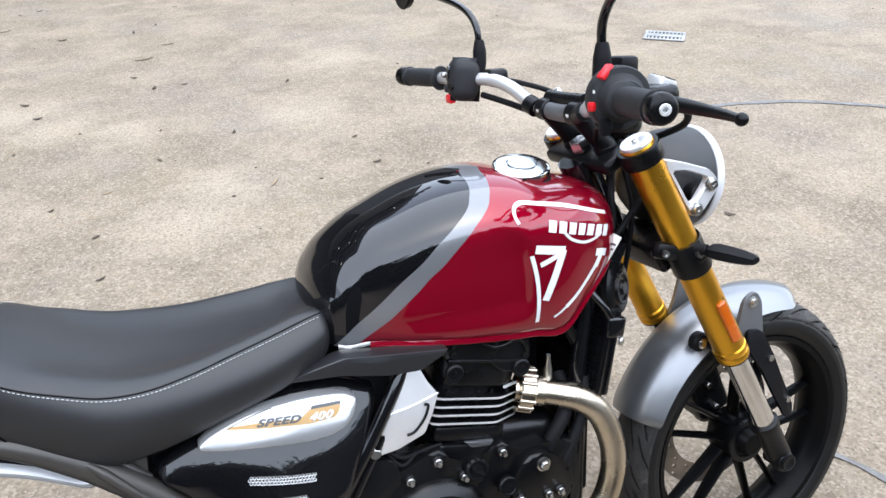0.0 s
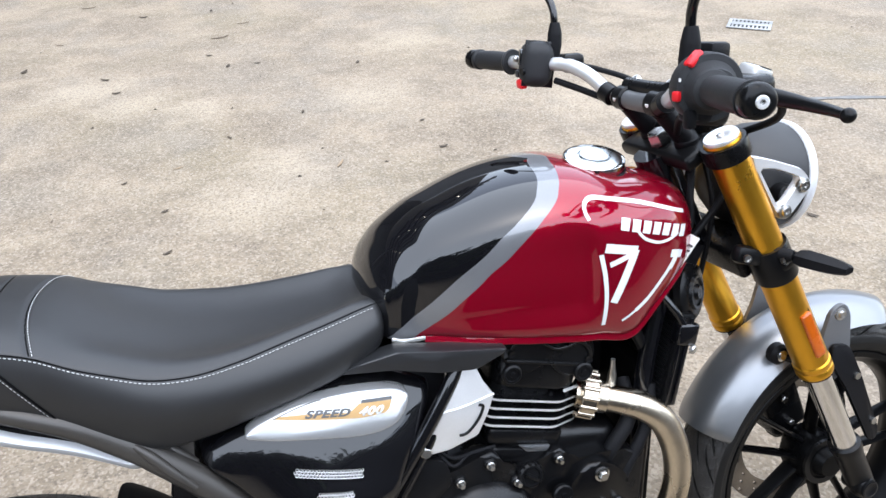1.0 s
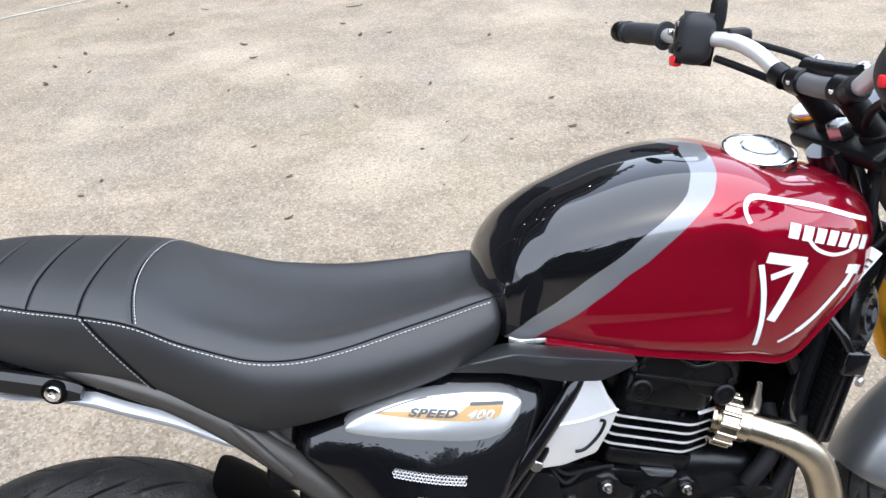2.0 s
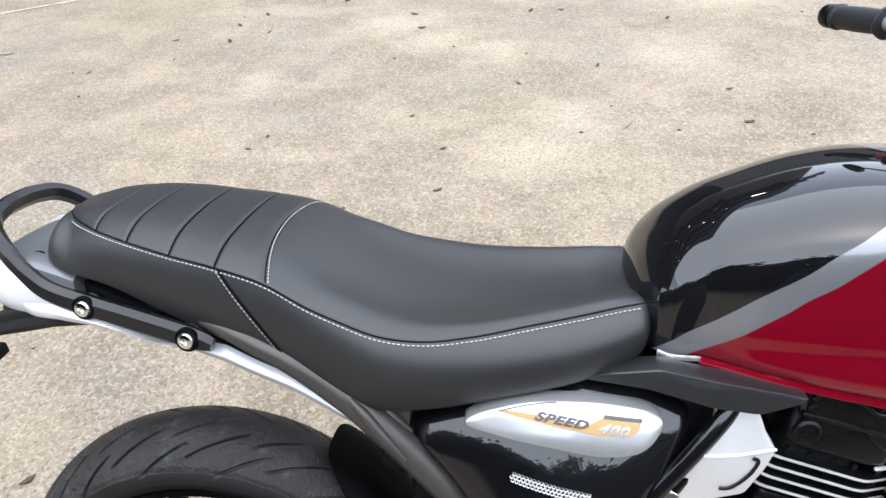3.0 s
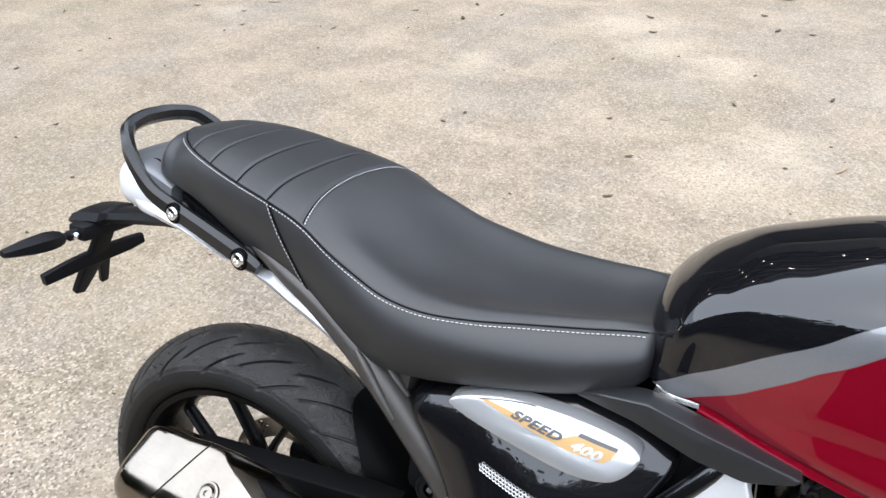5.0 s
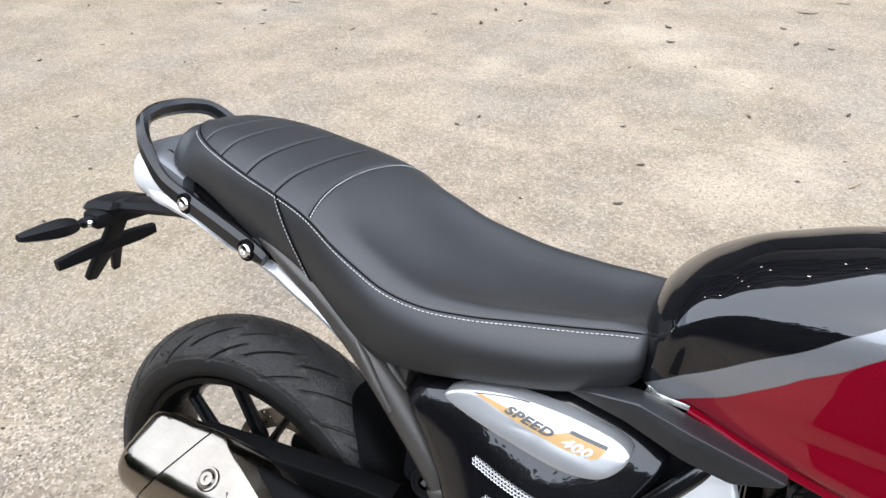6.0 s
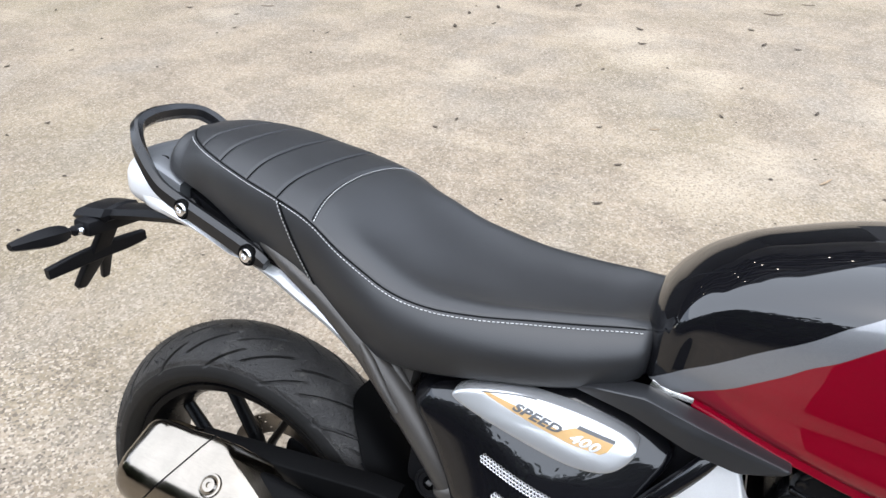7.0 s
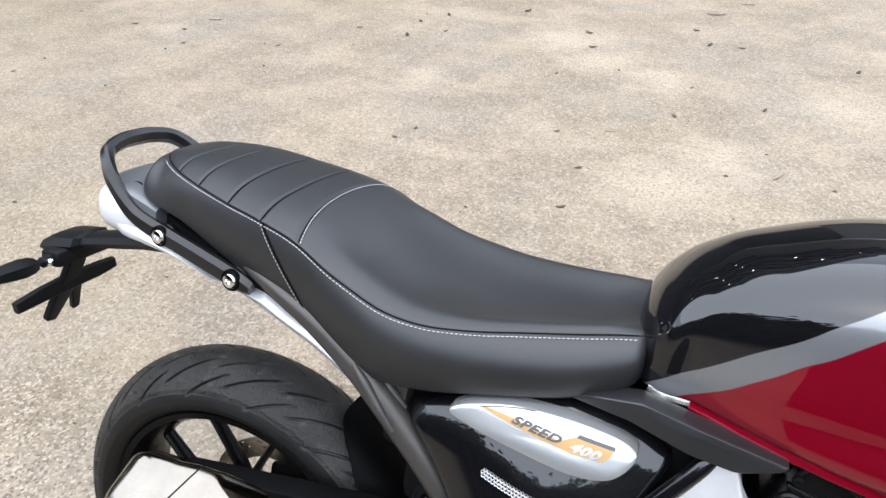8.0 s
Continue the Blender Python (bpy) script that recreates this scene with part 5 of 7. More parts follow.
# ---- silencer
def silencer():
    """A short steel silencer beside the wheel: a black front body and a brushed sleeve cut on the slant, with a tapered end."""
    corners = [(.046, .010), (.012, .067), (-.058, .008), (-.062, -.030), (-.034, -.076), (.030, -.080), (.046, -.030), (.048, .040)]

    def ring(x_of, k, cy=-.150, cz=.446, grow=0.0):
        out = []
        for dy, dz in round_corners(corners, .021, 6):
            y, z = cy + dy * k + math.copysign(grow, dy), cz + dz * k + math.copysign(grow, dz)
            out.append((x_of(z), y, z))
        return out
    body = part("silencer", loft([ring(lambda z: .33, .45, -.135, .43), ring(lambda z: .285, .74, -.146, .428), ring(lambda z: .262, .84, -.150, .424), ring(lambda z: .12, .90, -.150, .432), ring(lambda z: -.05, .97)]), M_MATT, bike, "black silencer body beside the rear wheel", sharp=35)

    def slant(z):
        return min(.26, -.022 + 3.1 * max(0.0, .529 - z))

    def joint(z):
        return .030 - .77 * (.524 - z)
    rows = []
    for t in (0, .08, .3, .6, 1.0):
        rows.append(ring(lambda z, t=t: max(slant(z), joint(z) + .004) * (1 - t) + (joint(z) + .0015) * t, 1.0, grow=.0022 if t > 0 else -.001))
    part("sleeve", loft(rows), M_BRUSHED, body, "brushed stainless sleeve cut on the slant", sharp=35)
    part("end_cap", loft([ring(lambda z: joint(z) - .0015, 1.0, grow=.0022), ring(lambda z: joint(z) * .9 - .030, .998, -.1505), ring(lambda z: joint(z) * .72 - .058, .975, -.150, .447), ring(lambda z: joint(z) * .55 - .080, .92, -.149, .449), ring(lambda z: joint(z) * .45 - .093, .84, -.148, .449), ring(lambda z: joint(z) * .38 - .099, .74, -.147, .448)]), M_BRUSHED, body, "brushed tapered end cap", sharp=35)
    part("joint", loft([ring(joint, 1.0, grow=.0012), ring(lambda z: joint(z) - .0018, 1.0, grow=.0012)]), M_BLACK_SATIN, body)
    p = Vector((.055, -.1885, .4745))
    part("shield_bolt", lathe([(.017, 0), (.016, .003), (.0135, .0035), (.012, .002), (.009, .0055), (.004, .0055), (.0035, .003), (0, .003)], 24, Vector((0, -.66, .75)), p), M_BRUSHED, body, "round bolt in a pressed seat")
    part("slot", moved(block((.007, .004, .026), edge=.001), Matrix.Translation((.094, -.1985, .462)) @ pose(0, 0, 0, -42, -25, 0)), M_ENGINE, body, "dark slot")
    part("link_pipe", tube([(.33, -.135, .425), (.40, -.130, .37), (.50, -.112, .29), (.70, -.10, .25), (.86, -.11, .285), (.95, -.118, .35)], [.024, .022, .0225, .0225, .0225, .0225], 16, 8), M_HEADER, bike, "stainless exhaust pipe under the engine")


silencer()


# ---- side panel, badge, covers below the tank
panel_rim = spl([.30, .338, .372, .415, .467, .523, .576, .62], [.672, .701, .713, .729, .739, .739, .727, .700])


def panel_swell(x, z):
    """The black side panel: a shoulder that faces up, and below a soft crease a steeper face."""
    d = z - (0.672 - (x - 0.415) * 0.2)
    rise = 0.0525 - 0.445 * d - 0.115 * math.sqrt(d * d + 0.005 ** 2)
    k = ((x - 0.472) / (0.17 if z > 0.66 else 0.17 - 0.5 * min(0.06, 0.66 - z))) ** 2
    return -(0.102 + rise * math.exp(-0.9 * k) * soft_step((z - 0.515) / 0.075))


def panel_y(x, z):
    # the upper rim rolls inwards
    s = max(0.0, min(1.3, (z - panel_rim(x) + 0.032) / 0.032))
    return panel_swell(x, z) + 0.013 * s * s


def side_panel():
    outline = smooth_outline([(.312, .680), (.338, .701), (.372, .713), (.415, .729), (.467, .739), (.523, .739), (.576, .727), (.612, .704), (.600, .668), (.566, .618), (.532, .562), (.495, .515), (.450, .505), (.415, .540), (.380, .598), (.345, .645)], 5)
    panel = part("side_panel", grid_plate(outline, panel_y, 0.02), M_GLOSS, bike, "gloss black side panel", sharp=50)
    # badge: a swollen plate with its writing
    def badge_y(x, z):
        d = z - .707 + (x - .47) * .12
        return -(0.1495 - 0.38 * d * 1.05 - 0.9 * (x - .47) ** 2 + 0.0035 * math.exp(-(d / .020) ** 4))

    bo = smooth_outline([(x, .706 + (z - .706) * .83) for x, z in [(.370, .711), (.389, .726), (.437, .7385), (.495, .7375), (.549, .727), (.574, .715), (.577, .702), (.566, .684), (.548, .673), (.513, .6725), (.452, .687), (.390, .702)]], 5)
    badge = part("badge", grid_plate(bo, badge_y, 0.022, (.0030, .0009, .0001, 0, 0, 0, 0, 0, 0)), M_BADGE, panel, "satin silver badge plate", sharp=60)

    def flat(name, pts, mat, label, lift=0.0):
        bm = bmesh.new()
        f = bm.faces.new([bm.verts.new((x, 0, z)) for x, z in pts])
        bmesh.ops.triangulate(bm, faces=[f])
        bmesh.ops.subdivide_edges(bm, edges=bm.edges[:], cuts=3, use_grid_fill=True)
        for v in bm.verts:
            v.co.y = badge_y(v.co.x, v.co.z) - 0.0005 - lift
        return part(name, bm, mat, badge, label)
    flat("gold_stripe", [(.404, .7255), (.412, .7268), (.447, .7225), (.498, .7115), (.5125, .7178), (.5545, .7105), (.5500, .7025), (.5430, .6985), (.512, .7015), (.500, .7040), (.445, .7160)], M_DECAL_GOLD, "pale gold stripe")
    flat("dark_stripe", [(.5165, .7208), (.5555, .7143), (.5550, .7108), (.5145, .7175)], M_DECAL_DARK, "dark stripe", .0003)
    bm = bmesh.new()
    rows = []
    for i in range(19):
        x = .405 + .062 * i / 18
        z = .7250 + .0085 * math.sin((i / 18) * 1.6)
        rows.append([bm.verts.new((x, badge_y(x, z + d) - .0008, z + d)) for d in (-.0005, .0007)])
    for a, b in zip(rows, rows[1:]):
        bm.faces.new((a[0], a[1], b[1], b[0]))
    part("thin_line", bm, M_DECAL_DARK, badge, "thin dark line")
    # model writing
    for body, x0, z0, size, mat, lift in (("SPEED", .4430, .7188, .0118, M_DECAL_DARK, .0009), ("400", .5085, .7052, .0135, M_BADGE, .0009)):
        cu = bpy.data.curves.new("writing", 'FONT')
        cu.body, cu.size, cu.extrude, cu.shear, cu.space_character = body, size, 0.0002, 0.42, 1.10
        cu.offset = 0.0005
        tmp = new("writing", cu)
        me = bpy.data.meshes.new_from_object(tmp.evaluated_get(bpy.context.evaluated_depsgraph_get()))
        bpy.data.objects.remove(tmp)
        bm = bmesh.new()
        bm.from_mesh(me)
        bmesh.ops.subdivide_edges(bm, edges=[e for e in bm.edges if e.calc_length() > .004], cuts=2)
        for v in bm.verts:
            u, w = v.co.x * (1.58 if body == "SPEED" else 1.40), v.co.y
            x, z = x0 + u * .985 + w * .1, z0 - u * .185 + w * .95
            v.co = (x, badge_y(x, z) - lift - v.co.z, z)
        part("writing", bm, mat, badge, "raised model lettering on the badge")
    # two mesh vents
    for (x0, z0), (x1, z1), h in (((.418, .6515), (.503, .6285), .0135), ((.440, .6165), (.487, .6065), .0115)):
        vent(panel, x0, z0, x1, z1, h)
    return panel


def vent(panel, x0, z0, x1, z1, h):
    L = math.hypot(x1 - x0, z1 - z0)
    u, w = ((x1 - x0) / L, (z1 - z0) / L), (-(z1 - z0) / L, (x1 - x0) / L)

    def at(a, b, lift):
        x, z = x0 + u[0] * a + w[0] * b, z0 + u[1] * a + w[1] * b
        return (x, panel_y(x, z) - lift, z)
    outline = [(0, -h * .5), (L * .97, -h * .5), (L, h * .1), (L * .99, h * .5), (L * .03, h * .5), (0, h * .1)]
    ring = round_corners([(a, b) for a, b in outline], .004, 4)
    bm = bmesh.new()
    c = bm.verts.new(at(L / 2, 0, .0006))
    vs = [bm.verts.new(at(p[0], p[1], .0006)) for p in ring]
    for i in range(len(vs)):
        bm.faces.new((c, vs[i], vs[(i + 1) % len(vs)]))
    back = part("vent", bm, M_ENGINE, panel, "dark vent opening")
    # honeycomb net
    net = bmesh.new()
    s = .0043
    for r in range(-2, 3):
        b = r * s * .84
        if abs(b) > h * .42:
            continue
        n = int(L / s)
        for i in range(n):
            a = (i + (0.5 if r % 2 else 0.0)) * s + s * .4
            if a > L - s * .3:
                continue
            hexa = [(a + s * .50 * math.cos(q), b + s * .50 * math.sin(q)) for q in np.linspace(math.pi / 6, math.pi / 6 + 2 * math.pi, 7)[:-1]]
            inner = [(a + s * .33 * math.cos(q), b + s * .33 * math.sin(q)) for q in np.linspace(math.pi / 6, math.pi / 6 + 2 * math.pi, 7)[:-1]]
            vo = [net.verts.new(at(*p, .0014)) for p in hexa]
            vi = [net.verts.new(at(*p, .0009)) for p in inner]
            for j in range(6):
                net.faces.new((vo[j], vo[(j + 1) % 6], vi[(j + 1) % 6], vi[j]))
    part("wire_mesh", net, M_MESH, back, "silver honeycomb mesh")


side_panel()


def covers():
    # dark plastic cover between tank and side panel
    def cover_y(x, z):
        ridge = z - (.757 - (x - .56) * .12)
        return -(0.118 + 0.020 * min(1.0, max(0.0, (x - .50) / .12)) - 0.16 * max(0.0, ridge) * .9 - 0.10 * max(0.0, -ridge))
    outline = round_corners([(.572, .767), (.64, .756), (.719, .741), (.714, .735), (.697, .728), (.674, .7195), (.629, .726), (.560, .743), (.490, .748), (.524, .759)], .006, 4)
    part("tank_cover", grid_plate(outline, cover_y, .03), M_PLASTIC_GREY, bike, "dark grey plastic cover under the tank", sharp=30)
    # pale cover beside the intake
    def inj_y(x, z):
        return -(0.128 + 0.012 * math.exp(-(((x - .645) / .05) ** 2 + ((z - .66) / .05) ** 2)))
    outline = round_corners([(.642, .725), (.674, .721), (.684, .694), (.696, .674), (.686, .652), (.668, .618), (.625, .605), (.590, .603), (.573, .587), (.597, .627), (.622, .671), (.643, .703)], .005, 3)
    cov = part("intake_cover", grid_plate(outline, inj_y, .018), M_SATIN_ALU, bike, "satin silver intake cover", sharp=40)
    part("slot", tube([(x, inj_y(x, z) - .0006, z) for x, z in ((.671, .668), (.677, .663), (.668, .646), (.652, .630), (.640, .628))], .0022, 8, 6), M_ENGINE, cov, "dark slot")
    part("cover_ridge", tube([(x, inj_y(x, z) - .0002, z) for x, z in ((.618, .669), (.650, .672), (.695, .676))], .0018, 8, 6), M_SATIN_ALU, cov)
    part("cover_bolt", lathe([(.008, 0), (.008, .003), (.006, .005), (0, .005)], 16, (0, -1, .1), (.592, -.131, .612)), M_STEEL, cov)
    # frame tubes beside it
    part("frame_tube", tube([(.665, -.112, .742), (.636, -.128, .703), (.585, -.134, .632), (.533, -.134, .560), (.49, -.128, .49)], .010, 14, 6), M_GLOSS, bike, "gloss black frame tube")
    part("frame_tube", tube([(.690, -.100, .742), (.655, -.118, .705), (.605, -.126, .632), (.553, -.128, .555), (.51, -.125, .49)], .008, 14, 6), M_GLOSS, bike, "gloss black frame tube")
    part("frame_tube", tube([(.69, .100, .742), (.60, .122, .632), (.50, .122, .49)], .012, 14, 6), M_GLOSS, bike, "gloss black frame tube")
    part("frame_spine", tube([(1.02, 0, .86), (.92, 0, .80), (.75, 0, .765), (.55, 0, .75), (.35, 0, .74)], .034, 14, 6), M_GLOSS, bike, "gloss black frame spine")
    part("steering_head", tube([(1.095, 0, .77), (1.025, 0, .935)], .030, 18, 2), M_GLOSS, bike)
    for s in (-1, 1):
        part("down_tube", tube([(1.035, s * .04, .83), (.99, s * .075, .74), (.955, s * .085, .62), (.945, s * .085, .50), (.93, s * .085, .36)], .014, 14, 6), M_GLOSS, bike, "gloss black down tube")
        part("front_strut", strip([(1.066, s * .058, .797), (1.030, s * .060, .732), (.987, s * .062, .657), (.950, s * .066, .575)], .022, .012, (.86, 0, -.5), 6, .003), M_GLOSS, bike, "gloss black frame strut")
        part("short_strut", tube([(.926, s * .088, .720), (.968, s * .075, .636)], .009, 12, 2), M_BLACK_SATIN, bike, "black frame strut")
        part("bracing_tube", tube([(1.03, s * .05, .80), (.95, s * .09, .735), (.90, s * .10, .70)], .011, 12, 5), M_GLOSS, bike)
    # dark filling added behind the panels and beside the engine, so that open gaps look black
    part("frame_filler", block((.11, .17, .15), (.325, 0, .655), (0, 12, 0), edge=.015), M_PLASTIC, bike, "black filler block in the gap beside the frame tube")
    part("gap_filler", block((.15, .17, .22), (.405, 0, .515), (0, 10, 0), edge=.015), M_PLASTIC, bike, "black filler block in the gap behind the mudguard")
    part("dark_backing_plate", block((.15, .01, .20), (.905, .045, .665), (0, 10, 0), edge=.003), M_PLASTIC, bike, "black backing plate added beside the engine")
    part("air_box", block((.34, .19, .24), (.47, 0, .625), (0, 4, 0), edge=.02), M_PLASTIC, bike, "black plastic air box behind the panels")


covers()


# ---- engine; its cylinder leans forward
ENG = pose(.769, 0, .627, 0, 17, 0)


def engine():
    case = merged(block((.38, .19, .25), (.72, 0, .42), (0, 3, 0), edge=.035, seg=4),
                  block((.20, .20, .13), (.80, 0, .505), (0, 13, 0), edge=.025, seg=4))
    eng = part("engine", case, M_ENGINE, bike, "black painted single cylinder engine", sharp=50)

    def local(name, bm, mat, label=""):
        return part(name, bm, mat, eng, label, ENG)

    def fin_outline(g):
        return [(-.082 - g, -.080), (-.072 - g, -.106 - g), (.034, -.108 - g), (.086 + g, -.078), (.086 + g, .078), (.034, .108 + g), (-.072 - g, .106 + g), (-.082 - g, .080)]

    def slab(outline, z0, z1, edge=.002):
        bm = plate(round_corners(outline, .010, 3), z0, z1, edge)
        bm.transform(Matrix(((1, 0, 0, 0), (0, 0, 1, 0), (0, 1, 0, 0), (0, 0, 0, 1))))
        bmesh.ops.recalc_face_normals(bm, faces=bm.faces)
        return bm
    local("cylinder", slab([(-.066, -.07), (-.05, -.088), (.02, -.090), (.06, -.065), (.06, .065), (.02, .090), (-.05, .088), (-.066, .07)], -.14, .02), M_ENGINE, "black finned cylinder")
    for k in range(4):
        z = .003 - .0135 * k
        f = local("cooling_fin", slab(fin_outline(0), z - .0030, z + .0012, .0008), M_ENGINE, "black cooling fin")
        # machined bright edge
        bright = bmesh.new()
        pts = round_corners(fin_outline(.0006), .010, 3)
        rows = [[bright.verts.new((p[0], p[1], h)) for h in (z - .0024, z + .0008)] for p in pts]
        n = len(rows)
        for i in range(n):
            bright.faces.new((rows[i][0], rows[(i + 1) % n][0], rows[(i + 1) % n][1], rows[i][1]))
        bmesh.ops.recalc_face_normals(bright, faces=bright.faces)
        geo = bmesh.ops.extrude_face_region(bright, geom=bright.faces[:])
        for v in [g for g in geo["geom"] if isinstance(g, bmesh.types.BMVert)]:
            v.co.x *= .97
            v.co.y *= .97
        bmesh.ops.recalc_face_normals(bright, faces=bright.faces)
        part("fin_edge", bright, M_SATIN_ALU, f, "machined bright edge")
    for i in range(5):
        local("fin_stud", rod((-.05 + i * .026, -.0885, -.055), (-.05 + i * .026, -.0885, .01), .0035, 10), M_ENGINE)
    local("short_fin", block((.048, .004, .004), (.058, -.094, .0195), (0, 0, 30), edge=.001), M_SATIN_ALU, "bright fin edge")
    # cylinder head and cam cover
    local("cylinder_head", slab([(-.072, -.085), (-.062, -.104), (.040, -.106), (.066, -.08), (.066, .08), (.040, .106), (-.062, .104), (-.072, .085)], .022, .064, .004), M_ENGINE, "black cylinder head")
    local("cam_cover", slab([(-.068, -.09), (-.06, -.112), (.046, -.114), (.062, -.09), (.062, .09), (.046, .114), (-.06, .112), (-.068, .09)], .066, .108, .007), M_ENGINE, "black cam cover")
    for x in (-.038, .034):
        local("cam_bulge", lathe([(.034, -.114), (.034, .110), (.030, .114), (0, .114)], 26, (0, -1, 0), (x, 0, .080)), M_ENGINE)
        local("cover_plug", lathe([(.0145, 0), (.0145, .005), (.012, .007), (.010, .007), (.009, .0045), (.004, .0045), (.0035, .006), (0, .006)], 24, (0, -1, 0), (-.056 if x < 0 else .054, -.1135, .047 if x < 0 else .056)), M_BLACK_SATIN, "round threaded plug")
    local("head_rib", block((.134, .008, .005), (-.002, -.1135, .066), edge=.002), M_ENGINE)
    local("cover_arch", tube([(-.066, -.116, .084), (-.058, -.117, .098), (-.040, -.117, .106), (-.018, -.117, .096), (.000, -.117, .089), (.018, -.117, .093), (.036, -.117, .102), (.052, -.117, .094), (.060, -.116, .080)], .0030, 10, 6), M_ENGINE, "raised rim of the cam cover")
    for x in (-.062, .058):
        local("cover_screw", lathe([(.006, 0), (.006, .004), (.003, .004), (0, .002)], 14, (0, -1, 0), (x, -.114, .076)), M_ENGINE)
    part("sensor", tube([(.897, -.086, .606), (.8985, -.088, .630), (.899, -.089, .640), (.8995, -.090, .656)], [.007, .0065, .0045, .0035], 12, 4), M_STEEL, eng, "steel sensor")
    # name plate on the cylinder's foot, left plain
    part("foot_plate", plate(round_corners([(.734, .566), (.783, .553), (.776, .545), (.745, .553)], .002, 2), -.110, -.104, .001), M_FENDER, eng, "small plain steel plate")
    local("foot", slab([(-.065, -.104), (.055, -.104), (.06, .10), (-.065, .10)], -.070, -.046, .004), M_ENGINE)
    local("foot", slab([(-.055, -.107), (.045, -.107), (.05, .10), (-.055, .10)], -.098, -.074, .005), M_ENGINE)
    for k in range(3):
        local("foot_rib", block((.085, .006, .004), (-.005, -.0915, -.062 - k * .0085), edge=.0012), M_ENGINE)

    # right-hand casings with their bolts
    def casing(name, centre, r, y0, y1, label):
        c = Vector(centre)
        return part(name, lathe([(r, 0), (r, (y0 - y1) * .55), (r - .006, (y0 - y1) * .80), (r - .018, (y0 - y1)), (r * .62, (y0 - y1) * 1.0), (r * .55, (y0 - y1) * 1.10), (r * .25, (y0 - y1) * 1.12), (0, (y0 - y1) * 1.12)], 44, (0, -1, 0), (c.x, y0, c.z)), M_ENGINE, eng, label, sharp=30)
    clutch = casing("clutch_cover", (.665, 0, .435), .092, -.095, -.138, "round black clutch cover")
    part("cover_web", plate(smooth_outline([(.590, .545), (.640, .562), (.690, .572), (.715, .540), (.760, .540), (.795, .548), (.815, .525), (.865, .522), (.920, .505), (.915, .45), (.90, .40), (.80, .35), (.66, .34), (.57, .38), (.555, .47)], 5), -.118, -.085, .006, 3), M_ENGINE, eng, "black crankcase cover")
    part("pump_cover", plate(smooth_outline([(.795, .470), (.828, .512), (.868, .508), (.900, .470), (.895, .425), (.855, .400), (.810, .415)], 5), -.130, -.110, .007, 3), M_ENGINE, eng, "smooth black pump cover")
    part("round_cap", lathe([(.0165, 0), (.0165, .007), (.0145, .0095), (.0120, .0095), (.0110, .0080), (.0040, .0080), (.0035, .0095), (0, .0095)], 28, (0, -1, .15), (.789, -.127, .478)), M_BLACK_SATIN, eng, "flat round black cap")
    part("oil_filler", merged(lathe([(.019, 0), (.019, .008), (.016, .0115), (.0135, .0115), (.012, .009), (0, .009)], 30, (0, -1, .2), (.743, -.118, .521)), *[block((.004, .008, .004), (.743 + .0188 * math.cos(q * .5236), -.122, .522 + .0188 * math.sin(q * .5236)), (0, -q * 30, 0), edge=.001) for q in range(12)]), M_BLACK_SATIN, eng, "ribbed black filler plug")
    part("filler_grip", block((.024, .007, .0055), (.743, -.130, .5235), (0, 40, 0), edge=.002), M_BLACK_SATIN, eng)

    def bolt(x, y, z, r=.0048):
        return part("cover_bolt", merged(lathe([(r * 1.5, 0), (r * 1.5, .002), (r * 1.1, .003)], 18, (0, -1, 0), (x, y, z)),
                                         lathe([(r, .002), (r, .008), (r * .85, .0095), (0, .0095)], 6, (0, -1, 0), (x, y, z))), M_STEEL, eng, "bright hexagon bolt", sharp=25)
    for x, z in ((.684, .557), (.638, .541), (.723, .516), (.790, .535), (.880, .435), (.858, .437), (.809, .446), (.600, .500)):
        part("bolt_boss", lathe([(.0105, 0), (.0095, .007), (.0080, .009), (0, .009)], 20, (0, -1, 0), (x, -.114 if x < .8 else -.124, z)), M_ENGINE, eng)
        bolt(x, -.123 if x < .8 else -.133, z, .0042)
    bolt(.854, -.130, .494, .0080)
    # engine mount and small fittings behind
    part("engine_mount", plate(round_corners([(.575, .60), (.62, .585), (.628, .545), (.60, .52), (.555, .53)], .012, 4), -.122, -.112, .002), M_BLACK_SATIN, eng, "black mounting plate")
    part("hose", tube([(.93, -.06, .60), (.92, -.098, .56), (.885, -.108, .52), (.86, -.10, .47)], .012, 12, 6), M_RUBBER, bike, "black coolant hose")
    part("hose", tube([(.96, -.09, .60), (.945, -.105, .54), (.90, -.112, .47), (.88, -.11, .42)], .010, 12, 6), M_RUBBER, bike, "black coolant hose")
    part("throttle_body", tube([(.70, 0, .70), (.62, 0, .70)], .035, 18, 2), M_BLACK_SATIN, eng, "black throttle body")
    part("injector_plug", block((.03, .025, .022), (.60, -.095, .565), (0, 30, 0), edge=.005), M_STEEL, eng)
    part("brake_pedal_bracket", plate(round_corners([(.50, .50), (.54, .48), (.56, .40), (.50, .37), (.46, .42)], .012, 4), -.135, -.120, .003), M_BLACK_SATIN, bike, "black foot peg bracket")
    for k in range(2):
        z = .61 - .012 * k
        part("wire", tube([(.60 + .01 * k, -.10, z), (.63, -.112 - .004 * k, z - .03), (.66, -.108, .575), (.70, -.10, .57)], .003, 8, 6), M_RUBBER, bike)


engine()


